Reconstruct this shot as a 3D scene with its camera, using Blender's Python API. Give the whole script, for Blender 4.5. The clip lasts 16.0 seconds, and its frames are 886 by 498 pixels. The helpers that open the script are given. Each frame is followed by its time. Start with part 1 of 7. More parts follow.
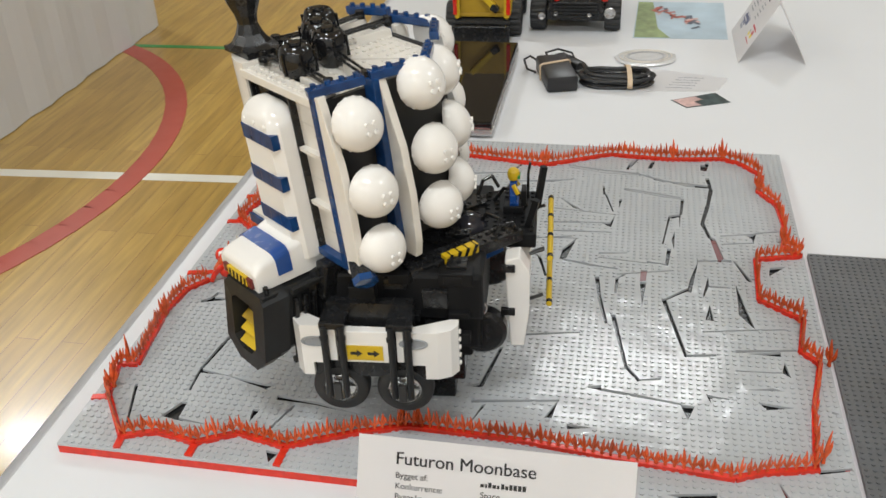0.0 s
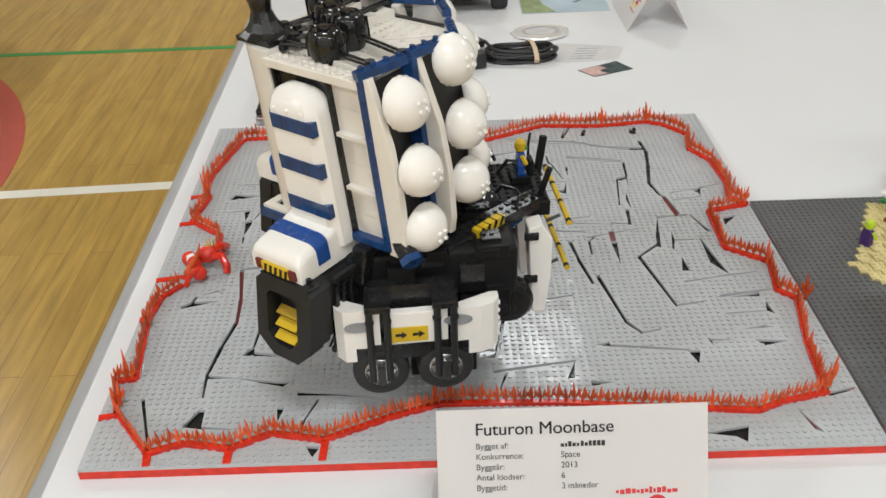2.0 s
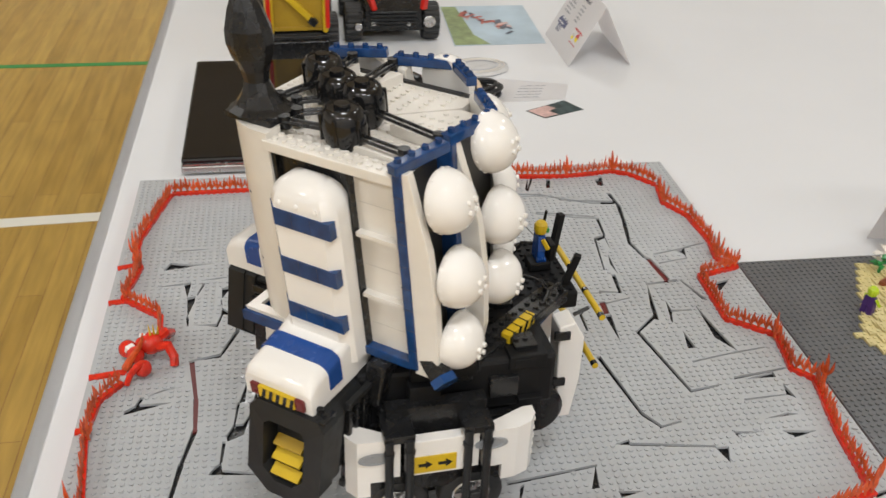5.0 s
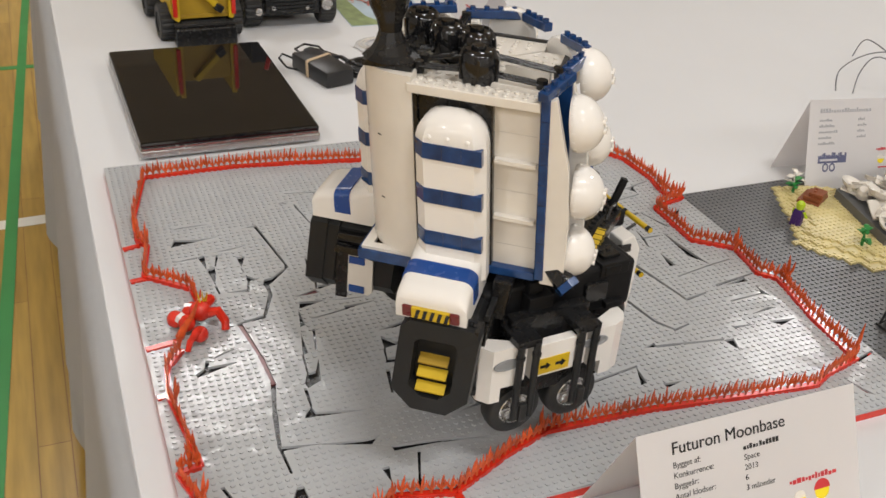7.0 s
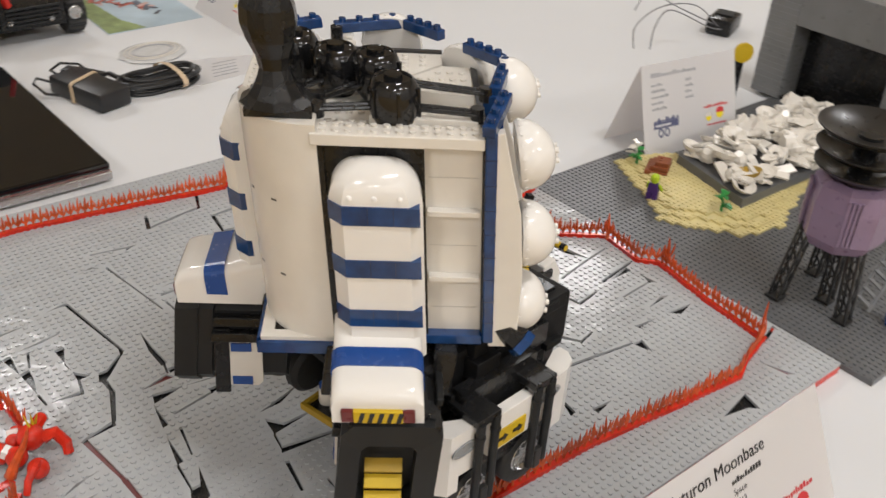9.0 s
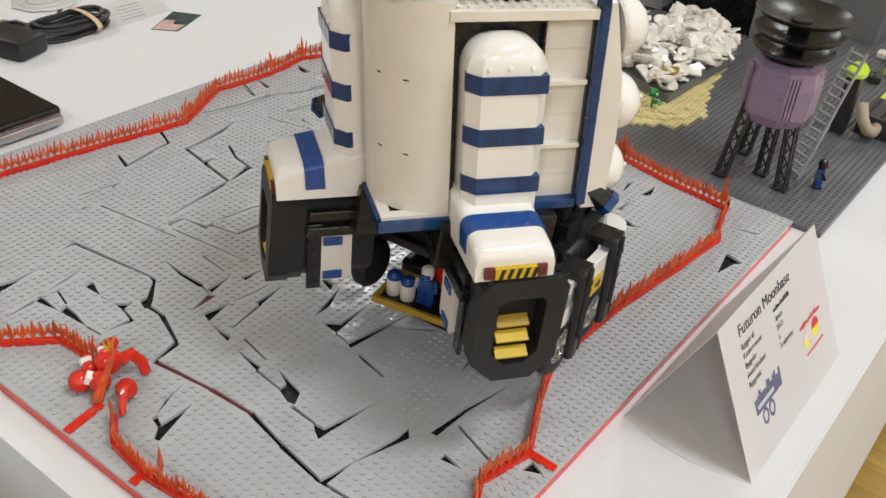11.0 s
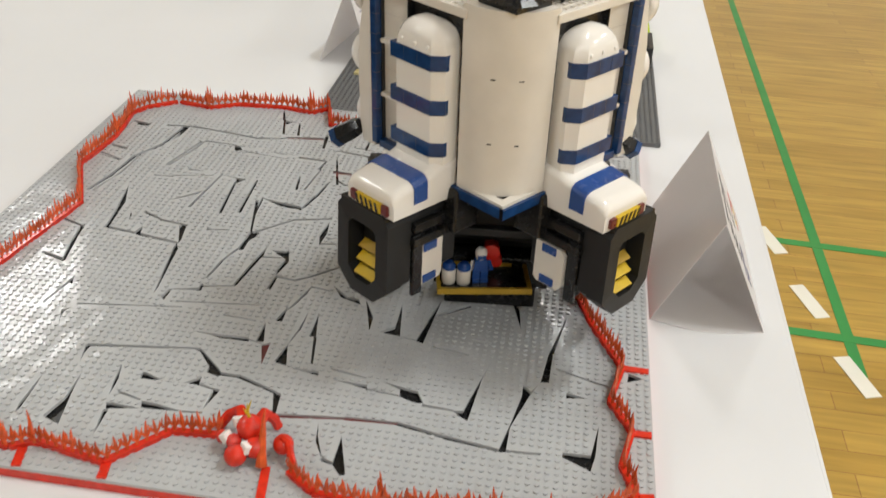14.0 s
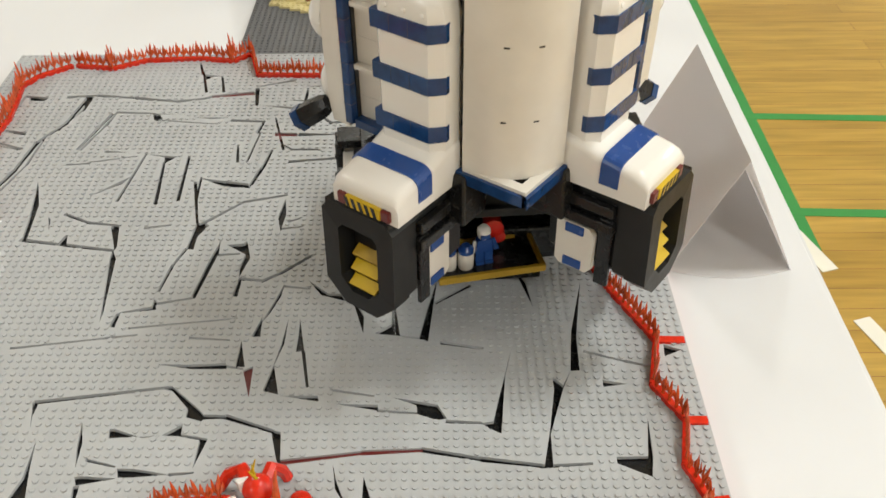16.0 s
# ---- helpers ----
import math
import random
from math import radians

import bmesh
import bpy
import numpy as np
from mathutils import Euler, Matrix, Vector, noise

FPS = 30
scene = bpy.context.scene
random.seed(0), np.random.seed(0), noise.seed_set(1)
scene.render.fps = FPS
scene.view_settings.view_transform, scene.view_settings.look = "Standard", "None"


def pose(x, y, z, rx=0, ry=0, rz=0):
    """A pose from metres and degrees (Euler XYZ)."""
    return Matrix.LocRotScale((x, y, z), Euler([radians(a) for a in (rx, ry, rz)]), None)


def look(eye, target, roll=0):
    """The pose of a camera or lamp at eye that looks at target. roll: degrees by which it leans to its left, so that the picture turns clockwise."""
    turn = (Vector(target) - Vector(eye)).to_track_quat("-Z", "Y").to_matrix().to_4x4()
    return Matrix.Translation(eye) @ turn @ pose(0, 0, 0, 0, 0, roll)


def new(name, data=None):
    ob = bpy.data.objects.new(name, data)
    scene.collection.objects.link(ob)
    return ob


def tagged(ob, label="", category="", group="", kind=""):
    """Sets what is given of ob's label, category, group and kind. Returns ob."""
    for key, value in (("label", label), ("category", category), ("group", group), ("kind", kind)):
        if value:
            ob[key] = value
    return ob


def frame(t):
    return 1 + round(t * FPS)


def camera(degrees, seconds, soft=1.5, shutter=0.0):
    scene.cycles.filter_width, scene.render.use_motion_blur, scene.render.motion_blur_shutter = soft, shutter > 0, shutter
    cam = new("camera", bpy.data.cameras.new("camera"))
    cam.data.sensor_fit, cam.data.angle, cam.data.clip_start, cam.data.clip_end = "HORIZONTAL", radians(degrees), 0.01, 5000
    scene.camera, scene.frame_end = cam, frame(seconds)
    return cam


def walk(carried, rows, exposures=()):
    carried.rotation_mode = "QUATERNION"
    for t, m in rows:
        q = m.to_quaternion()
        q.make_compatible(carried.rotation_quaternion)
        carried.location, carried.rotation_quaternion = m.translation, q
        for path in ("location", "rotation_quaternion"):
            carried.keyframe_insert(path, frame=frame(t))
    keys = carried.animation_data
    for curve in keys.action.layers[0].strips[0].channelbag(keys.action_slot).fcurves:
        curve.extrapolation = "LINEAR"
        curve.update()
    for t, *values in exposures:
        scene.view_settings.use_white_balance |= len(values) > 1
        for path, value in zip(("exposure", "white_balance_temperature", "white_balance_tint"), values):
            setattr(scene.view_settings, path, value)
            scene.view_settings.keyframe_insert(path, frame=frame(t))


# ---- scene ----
import functools

cam = camera(49.74, 16.0, shutter=0.5)
PATH = [
    (0, (0.5362, -0.6370, 1.4284), (0.1743, 1.0368, 0.3952), -2.45),
    (0.5, (0.4915, -0.6373, 1.4249), (0.2115, 1.0398, 0.3718), -1.70),
    (1, (0.4509, -0.6448, 1.4248), (0.2452, 1.0380, 0.3637), -1.41),
    (1.5, (0.3858, -0.6563, 1.4233), (0.2871, 1.0374, 0.3642), -1.49),
    (2, (0.3414, -0.6682, 1.4278), (0.3494, 1.0260, 0.3650), -1.71),
    (2.5, (0.3137, -0.6722, 1.4194), (0.3786, 1.0019, 0.3270), -1.93),
    (3, (0.3004, -0.6372, 1.4099), (0.3921, 1.0354, 0.3171), -0.58),
    (3.5, (0.2888, -0.5741, 1.4089), (0.4525, 1.1002, 0.3272), 1.62),
    (4, (0.2879, -0.5163, 1.4048), (0.4244, 1.1886, 0.3681), 1.55),
    (4.2, (0.3075, -0.4960, 1.4103), (0.4145, 1.2031, 0.3607), 1.32),
    (6.3, (-0.0152, -0.5273, 1.4278), (0.6610, 1.0540, 0.4069), 2.31),
    (6.5, (-0.0324, -0.5406, 1.4198), (0.6468, 1.0419, 0.4027), 1.73),
    (7, (-0.0619, -0.5321, 1.4074), (0.6446, 1.0290, 0.3759), 4.38),
    (7.5, (-0.0595, -0.4796, 1.3891), (0.7328, 1.0337, 0.3488), 3.51),
    (8, (-0.0370, -0.4002, 1.3904), (0.8640, 1.0470, 0.3445), 3.07),
    (8.5, (-0.0324, -0.3481, 1.3791), (0.9361, 1.0336, 0.3053), 4.56),
    (9, (-0.0891, -0.3220, 1.3808), (1.0386, 0.9500, 0.3270), 4.10),
    (9.5, (-0.1647, -0.2881, 1.3765), (1.0807, 0.8532, 0.3057), 3.39),
    (9.7, (-0.1960, -0.2870, 1.3672), (1.0769, 0.8275, 0.3007), 3.15),
    (11.8, (-0.3075, -0.1308, 1.3419), (1.1479, 0.6859, 0.2397), 5.43),
    (12, (-0.2978, -0.1026, 1.3469), (1.1876, 0.6860, 0.2645), 4.41),
    (12.5, (-0.2948, -0.0537, 1.3564), (1.2546, 0.6451, 0.3022), 5.11),
    (13, (-0.3844, -0.0085, 1.3490), (1.2618, 0.4726, 0.3201), 3.43),
    (13.5, (-0.4672, 0.0645, 1.3570), (1.2005, 0.3790, 0.2989), 2.41),
    (14, (-0.5368, 0.1147, 1.3650), (1.1483, 0.3283, 0.3092), 2.78),
    (14.5, (-0.5566, 0.1380, 1.3446), (1.0941, 0.2991, 0.2268), 5.01),
    (15, (-0.4848, 0.1582, 1.3200), (1.1030, 0.2989, 0.1121), 1.76),
    (15.5, (-0.3985, 0.1918, 1.3448), (1.1529, 0.2502, 0.0840), -0.01),
    (16, (-0.3798, 0.2147, 1.3643), (1.1777, 0.2119, 0.1097), -0.27),
]
# the clip's camera trims its brightness and white balance on the way
TRIM = [(0.0, -0.14, 6500, 10), (4.0, -0.14, 6550, 11), (6.5, -0.23, 6900, 15), (8.5, -0.30, 6850, 15), (9.5, -0.24, 6800, 15), (12.0, -0.12, 6550, 10), (13.0, -0.20, 6650, 12), (14.5, -0.03, 6900, 10), (15.0, -0.07, 6750, 9), (16.0, 0.06, 7000, 9)]
walk(cam, [(t, look(eye, target, roll)) for t, eye, target, roll in PATH], TRIM)

# ---------------------------------------------------------------- light
world = bpy.data.worlds.new("hall_air")
scene.world = world
world.use_nodes = True
world.node_tree.nodes["Background"].inputs[0].default_value = (0.95, 0.97, 1.0, 1)
world.node_tree.nodes["Background"].inputs[1].default_value = 0.13
scene.view_settings.exposure = 0.0


def area_lamp(x, y, z, sx, sy, watts):
    d = bpy.data.lights.new("ceiling_or_fill_lamp", "AREA")
    d.shape, d.size, d.size_y, d.energy, d.color = "RECTANGLE", sx, sy, watts, (0.945, 1.0, 1.03)
    o = new("lamp_light", d)
    o.matrix_world = pose(x, y, z)
    return o


# the row at y -6.4 is added fill for faces turned to -y
LAMPS = [(-5.0, -2.0), (-5.0, 5.9), (0.65, -2.0), (0.65, 5.9), (5.6, 0.2), (6.1, 4.8), (-3.5, -6.4), (0.65, -6.4), (4.8, -6.4)]
for lx, ly in LAMPS:
    # western lamps are made stronger to lift faces turned to -x
    area_lamp(lx, ly, 5.32, 1.5, 0.36, 180 if lx < -3 else 105 if lx > 5 else 140)


# ---------------------------------------------------------------- materials
def mat(name, col, rough=0.4, metal=0.0, var=0.06, scale=40.0, bump=0.0, bscale=200.0, per_object=0.0, clear=0.0, transmission=0.0, spec=0.5, rvar=0.08):
    m = bpy.data.materials.new(name)
    m.use_nodes = True
    nt = m.node_tree
    b = nt.nodes["Principled BSDF"]
    b.inputs["Roughness"].default_value = rough
    b.inputs["Metallic"].default_value = metal
    b.inputs["Specular IOR Level"].default_value = spec
    b.inputs["Coat Weight"].default_value = clear
    b.inputs["Transmission Weight"].default_value = transmission
    tc = nt.nodes.new("ShaderNodeTexCoord")
    n1 = nt.nodes.new("ShaderNodeTexNoise")
    n1.inputs["Scale"].default_value, n1.inputs["Detail"].default_value = scale, 5
    nt.links.new(tc.outputs["Object"], n1.inputs["Vector"])
    ramp = nt.nodes.new("ShaderNodeMapRange")
    ramp.inputs["From Min"].default_value, ramp.inputs["From Max"].default_value = 0.3, 0.7
    ramp.inputs["To Min"].default_value, ramp.inputs["To Max"].default_value = 1 - var, 1 + var
    nt.links.new(n1.outputs["Fac"], ramp.inputs["Value"])
    mul = nt.nodes.new("ShaderNodeVectorMath")
    mul.operation = "SCALE"
    mul.inputs[0].default_value = col
    value = ramp.outputs["Result"]
    if per_object:
        oi = nt.nodes.new("ShaderNodeObjectInfo")
        r2 = nt.nodes.new("ShaderNodeMapRange")
        r2.inputs["To Min"].default_value, r2.inputs["To Max"].default_value = 1 - per_object, 1 + per_object
        nt.links.new(oi.outputs["Random"], r2.inputs["Value"])
        mm = nt.nodes.new("ShaderNodeMath")
        mm.operation = "MULTIPLY"
        nt.links.new(value, mm.inputs[0])
        nt.links.new(r2.outputs["Result"], mm.inputs[1])
        value = mm.outputs[0]
    nt.links.new(value, mul.inputs["Scale"])
    nt.links.new(mul.outputs[0], b.inputs["Base Color"])
    n3 = nt.nodes.new("ShaderNodeTexNoise")
    n3.inputs["Scale"].default_value = scale * 3
    nt.links.new(tc.outputs["Object"], n3.inputs["Vector"])
    r3 = nt.nodes.new("ShaderNodeMapRange")
    r3.inputs["To Min"].default_value, r3.inputs["To Max"].default_value = max(0.02, rough - rvar), min(1, rough + rvar)
    nt.links.new(n3.outputs["Fac"], r3.inputs["Value"])
    nt.links.new(r3.outputs["Result"], b.inputs["Roughness"])
    if bump:
        n2 = nt.nodes.new("ShaderNodeTexNoise")
        n2.inputs["Scale"].default_value, n2.inputs["Detail"].default_value = bscale, 4
        nt.links.new(tc.outputs["Object"], n2.inputs["Vector"])
        bp = nt.nodes.new("ShaderNodeBump")
        bp.inputs["Strength"].default_value, bp.inputs["Distance"].default_value = bump, 0.002
        nt.links.new(n2.outputs["Fac"], bp.inputs["Height"])
        nt.links.new(bp.outputs["Normal"], b.inputs["Normal"])
    return m


M_WHITE = mat("white_plastic", (0.70, 0.662, 0.600), 0.22, var=0.04, scale=30)
M_GLOSSW = mat("glossy_white_plastic", (0.76, 0.735, 0.697), 0.10, var=0.02, scale=20)
M_GREY = mat("light_grey_plastic", (0.41, 0.422, 0.43), 0.12, rvar=0.03, var=0.04, scale=18, spec=0.16, bump=0.7, bscale=32)
M_GLOSSK = mat("glossy_black_plastic", (0.009, 0.009, 0.0095), 0.10, var=0.2, scale=40, rvar=0.03)
M_DARK = mat("dark_grey_plastic", (0.015, 0.0156, 0.0162), 0.45, spec=0.3, var=0.12, scale=40)
M_DGREY = mat("mid_grey_plastic", (0.023, 0.0225, 0.022), 0.35, var=0.1, scale=30)
M_BLACK = mat("black_plastic", (0.011, 0.011, 0.0115), 0.26, spec=0.4, var=0.2, scale=40)
M_BLUE = mat("trans_blue_plastic", (0.009, 0.043, 0.140), 0.10, var=0.3, scale=90)
M_SBLUE = mat("blue_plastic", (0.013, 0.062, 0.25), 0.25, var=0.08)
M_RED = mat("trans_red_plastic", (0.66, 0.030, 0.013), 0.15, var=0.2, scale=120, transmission=0.1)
M_FLAME = mat("trans_orange_plastic", (0.74, 0.115, 0.030), 0.15, var=0.3, scale=150, per_object=0.22, transmission=0.25)
M_REDS = mat("red_plastic", (0.55, 0.02, 0.012), 0.2, var=0.08)
M_DRED = mat("dark_red_plastic", (0.12, 0.012, 0.012), 0.3)
M_YELLOW = mat("yellow_plastic", (0.54, 0.36, 0.008), 0.5, var=0.08)
M_OCHRE = mat("ochre_plastic", (0.38, 0.235, 0.015), 0.5, var=0.08)
M_TAN = mat("tan_plastic", (0.62, 0.53, 0.26), 0.35, var=0.08)
M_GREEN = mat("green_plastic", (0.02, 0.22, 0.05), 0.3)
M_LIME = mat("lime_plastic", (0.45, 0.62, 0.03), 0.25)
M_BROWN = mat("brown_plastic", (0.22, 0.06, 0.02), 0.4)
M_PURPLE = mat("sand_purple_plastic", (0.23, 0.16, 0.24), 0.3)
M_METAL = mat("silver_plastic", (0.5, 0.5, 0.5), 0.25, 0.9)
M_RUBBER = mat("rubber", (0.016, 0.016, 0.016), 0.6, var=0.2, bump=0.2)
M_PAPER = mat("white_card", (0.80, 0.80, 0.805), 0.55, var=0.015, scale=6, bump=0.05, bscale=600)
nt = M_PAPER.node_tree
tl = nt.nodes.new("ShaderNodeBsdfTranslucent")
tl.inputs["Color"].default_value = (0.92, 0.89, 0.88, 1)
mxs = nt.nodes.new("ShaderNodeMixShader")
mxs.inputs[0].default_value = 0.50
nt.links.new(nt.nodes["Principled BSDF"].outputs[0], mxs.inputs[1])
nt.links.new(tl.outputs[0], mxs.inputs[2])
nt.links.new(mxs.outputs[0], nt.nodes["Material Output"].inputs["Surface"])
M_CLOTH = mat("white_tablecloth", (0.62, 0.625, 0.635), 0.6, var=0.015, scale=3, bump=0.15, bscale=9)
M_INK = mat("black_ink", (0.02, 0.02, 0.022), 0.6)
M_INKG = mat("grey_ink", (0.10, 0.11, 0.14), 0.6)
M_LAPTOP = mat("laptop_gloss_black", (0.008, 0.008, 0.009), 0.035, var=0.1, rvar=0.012)
M_CABLE = mat("cable_black", (0.014, 0.014, 0.015), 0.4)
M_BAND = mat("beige_rubber_band", (0.55, 0.42, 0.28), 0.6)
M_WALL = mat("painted_wall", (0.72, 0.71, 0.69), 0.7, var=0.03, scale=2)
M_BAG = mat("clear_plastic_bag", (0.56, 0.56, 0.56), 0.15, var=0.05, bump=0.8, bscale=60)
M_TUNNEL = mat("trans_dark_plastic", (0.02, 0.02, 0.025), 0.08, var=0.3)
M_PLATE = mat("slate_grey_plastic", (0.115, 0.118, 0.122), 0.32, var=0.1, scale=20)
M_MGREY = mat("stone_grey_plastic", (0.26, 0.27, 0.28), 0.3, var=0.06)
M_BRICKG = mat("brick_grey_plastic", (0.165, 0.168, 0.170), 0.3, var=0.08, scale=25)
M_ORANGE = mat("orange_plastic", (0.62, 0.12, 0.01), 0.3, var=0.06)
M_VIOLET = mat("violet_plastic", (0.07, 0.03, 0.16), 0.3)
M_DISH = mat("dark_brown_black_plastic", (0.020, 0.018, 0.016), 0.3, spec=0.35, var=0.2)
M_STONE = mat("dark_tan_plastic", (0.34, 0.29, 0.21), 0.35)
M_WIRE = mat("grey_wire", (0.16, 0.16, 0.17), 0.45)
M_SEAM = mat("shaded_joint", (0.46, 0.43, 0.385), 0.5)
M_NAVY = mat("dark_blue_joint", (0.004, 0.014, 0.045), 0.3)
M_MATTE = mat("matte_black_plastic", (0.0075, 0.0075, 0.008), 0.55, spec=0.2, var=0.2, scale=40)
M_TABLELEG = mat("table_steel", (0.35, 0.35, 0.36), 0.35, 0.8)


def wood_floor():
    m = bpy.data.materials.new("varnished_wood_floor")
    m.use_nodes = True
    nt = m.node_tree
    b = nt.nodes["Principled BSDF"]
    b.inputs["Roughness"].default_value = 0.28
    b.inputs["Coat Weight"].default_value = 0.3
    b.inputs["Coat Roughness"].default_value = 0.12
    tc = nt.nodes.new("ShaderNodeTexCoord")
    mp = nt.nodes.new("ShaderNodeMapping")
    mp.inputs["Rotation"].default_value = (0, 0, radians(90))
    nt.links.new(tc.outputs["Object"], mp.inputs["Vector"])
    br = nt.nodes.new("ShaderNodeTexBrick")
    br.inputs["Scale"].default_value = 1.0
    br.inputs["Brick Width"].default_value, br.inputs["Row Height"].default_value = 1.1, 0.065
    br.inputs["Mortar Size"].default_value = 0.0012
    br.inputs["Color1"].default_value = (0.37, 0.225, 0.050, 1)
    br.inputs["Color2"].default_value = (0.46, 0.295, 0.072, 1)
    br.inputs["Mortar"].default_value = (0.26, 0.13, 0.04, 1)
    br.inputs["Bias"].default_value = -0.1
    nt.links.new(mp.outputs["Vector"], br.inputs["Vector"])
    gr = nt.nodes.new("ShaderNodeTexNoise")
    gr.inputs["Scale"].default_value, gr.inputs["Detail"].default_value = 4.0, 8
    m2 = nt.nodes.new("ShaderNodeMapping")
    m2.inputs["Scale"].default_value = (12, 1.0, 1)
    nt.links.new(tc.outputs["Object"], m2.inputs["Vector"])
    nt.links.new(m2.outputs["Vector"], gr.inputs["Vector"])
    mx = nt.nodes.new("ShaderNodeMix")
    mx.data_type, mx.blend_type = "RGBA", "OVERLAY"
    mx.inputs[0].default_value = 0.5
    nt.links.new(br.outputs["Color"], mx.inputs[6])
    nt.links.new(gr.outputs["Fac"], mx.inputs[7])
    nt.links.new(mx.outputs[2], b.inputs["Base Color"])
    return m


M_FLOOR = wood_floor()
M_LINEW = mat("white_court_paint", (0.72, 0.70, 0.62), 0.35, var=0.05, scale=5)
M_LINER = mat("red_court_paint", (0.40, 0.07, 0.045), 0.35, var=0.06, scale=5)
M_LINEG = mat("green_court_paint", (0.035, 0.25, 0.065), 0.35, var=0.06, scale=5)


# ---------------------------------------------------------------- mesh helpers
def obj(name, bm, material, parent=None, label="", smooth=False):
    me = bpy.data.meshes.new(name)
    bmesh.ops.recalc_face_normals(bm, faces=bm.faces)
    bm.to_mesh(me)
    bm.free()
    me.materials.append(material)
    if smooth:
        me.polygons.foreach_set("use_smooth", [True] * len(me.polygons))
        me.set_sharp_from_angle(angle=radians(40))
    ob = new(name, me)
    if parent is not None:
        ob.parent = parent
    if label:
        ob["label"] = label
    return ob


part = obj


def thing(name, m, label, category, group="", kind=""):
    e = new(name)
    e.empty_display_size = 0.02
    e.matrix_world = m
    return tagged(e, label, category, group, kind)


def box(bm, x0, x1, y0, y1, z0, z1, bev=0.0, m=None):
    r = bmesh.ops.create_cube(bm, size=1)
    bmesh.ops.transform(bm, verts=r["verts"], matrix=Matrix.LocRotScale(((x0 + x1) / 2, (y0 + y1) / 2, (z0 + z1) / 2), None, (abs(x1 - x0), abs(y1 - y0), abs(z1 - z0))))
    vs = r["verts"]
    if bev:
        es = list({e for v in vs for e in v.link_edges})
        g = bmesh.ops.bevel(bm, geom=es, offset=bev, segments=2, affect="EDGES", profile=0.5)
        vs = list({v for f in g["faces"] for v in f.verts} | {v for v in vs if v.is_valid})
        seen, todo = set(vs), list(vs)
        while todo:
            v = todo.pop()
            for e in v.link_edges:
                o = e.other_vert(v)
                if o not in seen:
                    seen.add(o)
                    todo.append(o)
        vs = list(seen)
    if m is not None:
        bmesh.ops.transform(bm, verts=vs, matrix=m)
    return bm


def cyl(bm, r0, r1, z0, z1, n=20, m=None, caps=True):
    r = bmesh.ops.create_cone(bm, cap_ends=caps, segments=n, radius1=r0, radius2=max(r1, 1e-5), depth=z1 - z0)
    bmesh.ops.translate(bm, verts=r["verts"], vec=(0, 0, (z0 + z1) / 2))
    if m is not None:
        bmesh.ops.transform(bm, verts=r["verts"], matrix=m)
    return bm


def prism(bm, pts, z0, z1, m=None):
    """An upright prism over the outline pts; z1 may be a function of the outline's point."""
    lo = [bm.verts.new((x, y, z0)) for x, y in pts]
    hi = [bm.verts.new((x, y, z1(x, y) if callable(z1) else z1)) for x, y in pts]
    n = len(pts)
    bm.faces.new(lo[::-1])
    bm.faces.new(hi)
    for i in range(n):
        bm.faces.new((lo[i], lo[(i + 1) % n], hi[(i + 1) % n], hi[i]))
    if m is not None:
        bmesh.ops.transform(bm, verts=lo + hi, matrix=m)
    return bm


def lathe(bm, prof, n=24, m=None):
    rings = []
    for r, z in prof:
        if r < 1e-6:
            rings.append([bm.verts.new((0, 0, z))])
        else:
            rings.append([bm.verts.new((r * math.cos(2 * math.pi * i / n), r * math.sin(2 * math.pi * i / n), z)) for i in range(n)])
    for a, b in zip(rings, rings[1:]):
        for i in range(n):
            j = (i + 1) % n
            if len(a) == 1 and len(b) == 1:
                continue
            if len(a) == 1:
                bm.faces.new((a[0], b[i], b[j]))
            elif len(b) == 1:
                bm.faces.new((a[i], a[j], b[0]))
            else:
                bm.faces.new((a[i], a[j], b[j], b[i]))
    if m is not None:
        bmesh.ops.transform(bm, verts=[v for r in rings for v in r], matrix=m)
    return bm


def tube(bm, pts, r, n=8):
    pts = [Vector(p) for p in pts]
    rings = []
    for i, p in enumerate(pts):
        d = (pts[min(i + 1, len(pts) - 1)] - pts[max(i - 1, 0)]).normalized()
        q = d.to_track_quat("Z", "Y").to_matrix()
        rings.append([bm.verts.new(p + q @ Vector((r * math.cos(2 * math.pi * k / n), r * math.sin(2 * math.pi * k / n), 0))) for k in range(n)])
    for a, b in zip(rings, rings[1:]):
        for k in range(n):
            bm.faces.new((a[k], a[(k + 1) % n], b[(k + 1) % n], b[k]))
    bm.faces.new(rings[0][::-1])
    bm.faces.new(rings[-1])
    return bm


def B():
    return bmesh.new()


def bar(bm, a, b, w, h, bev=0.0):
    """A straight beam of the section w x h from a to b."""
    a, b = Vector(a), Vector(b)
    d = b - a
    q = d.to_track_quat("X", "Z").to_matrix().to_4x4()
    return box(bm, 0, d.length, -w / 2, w / 2, -h / 2, h / 2, bev, Matrix.Translation(a) @ q)


# ---------------------------------------------------------------- hall
TABLE = 0.760
TOP = 0.7728
S = 0.008

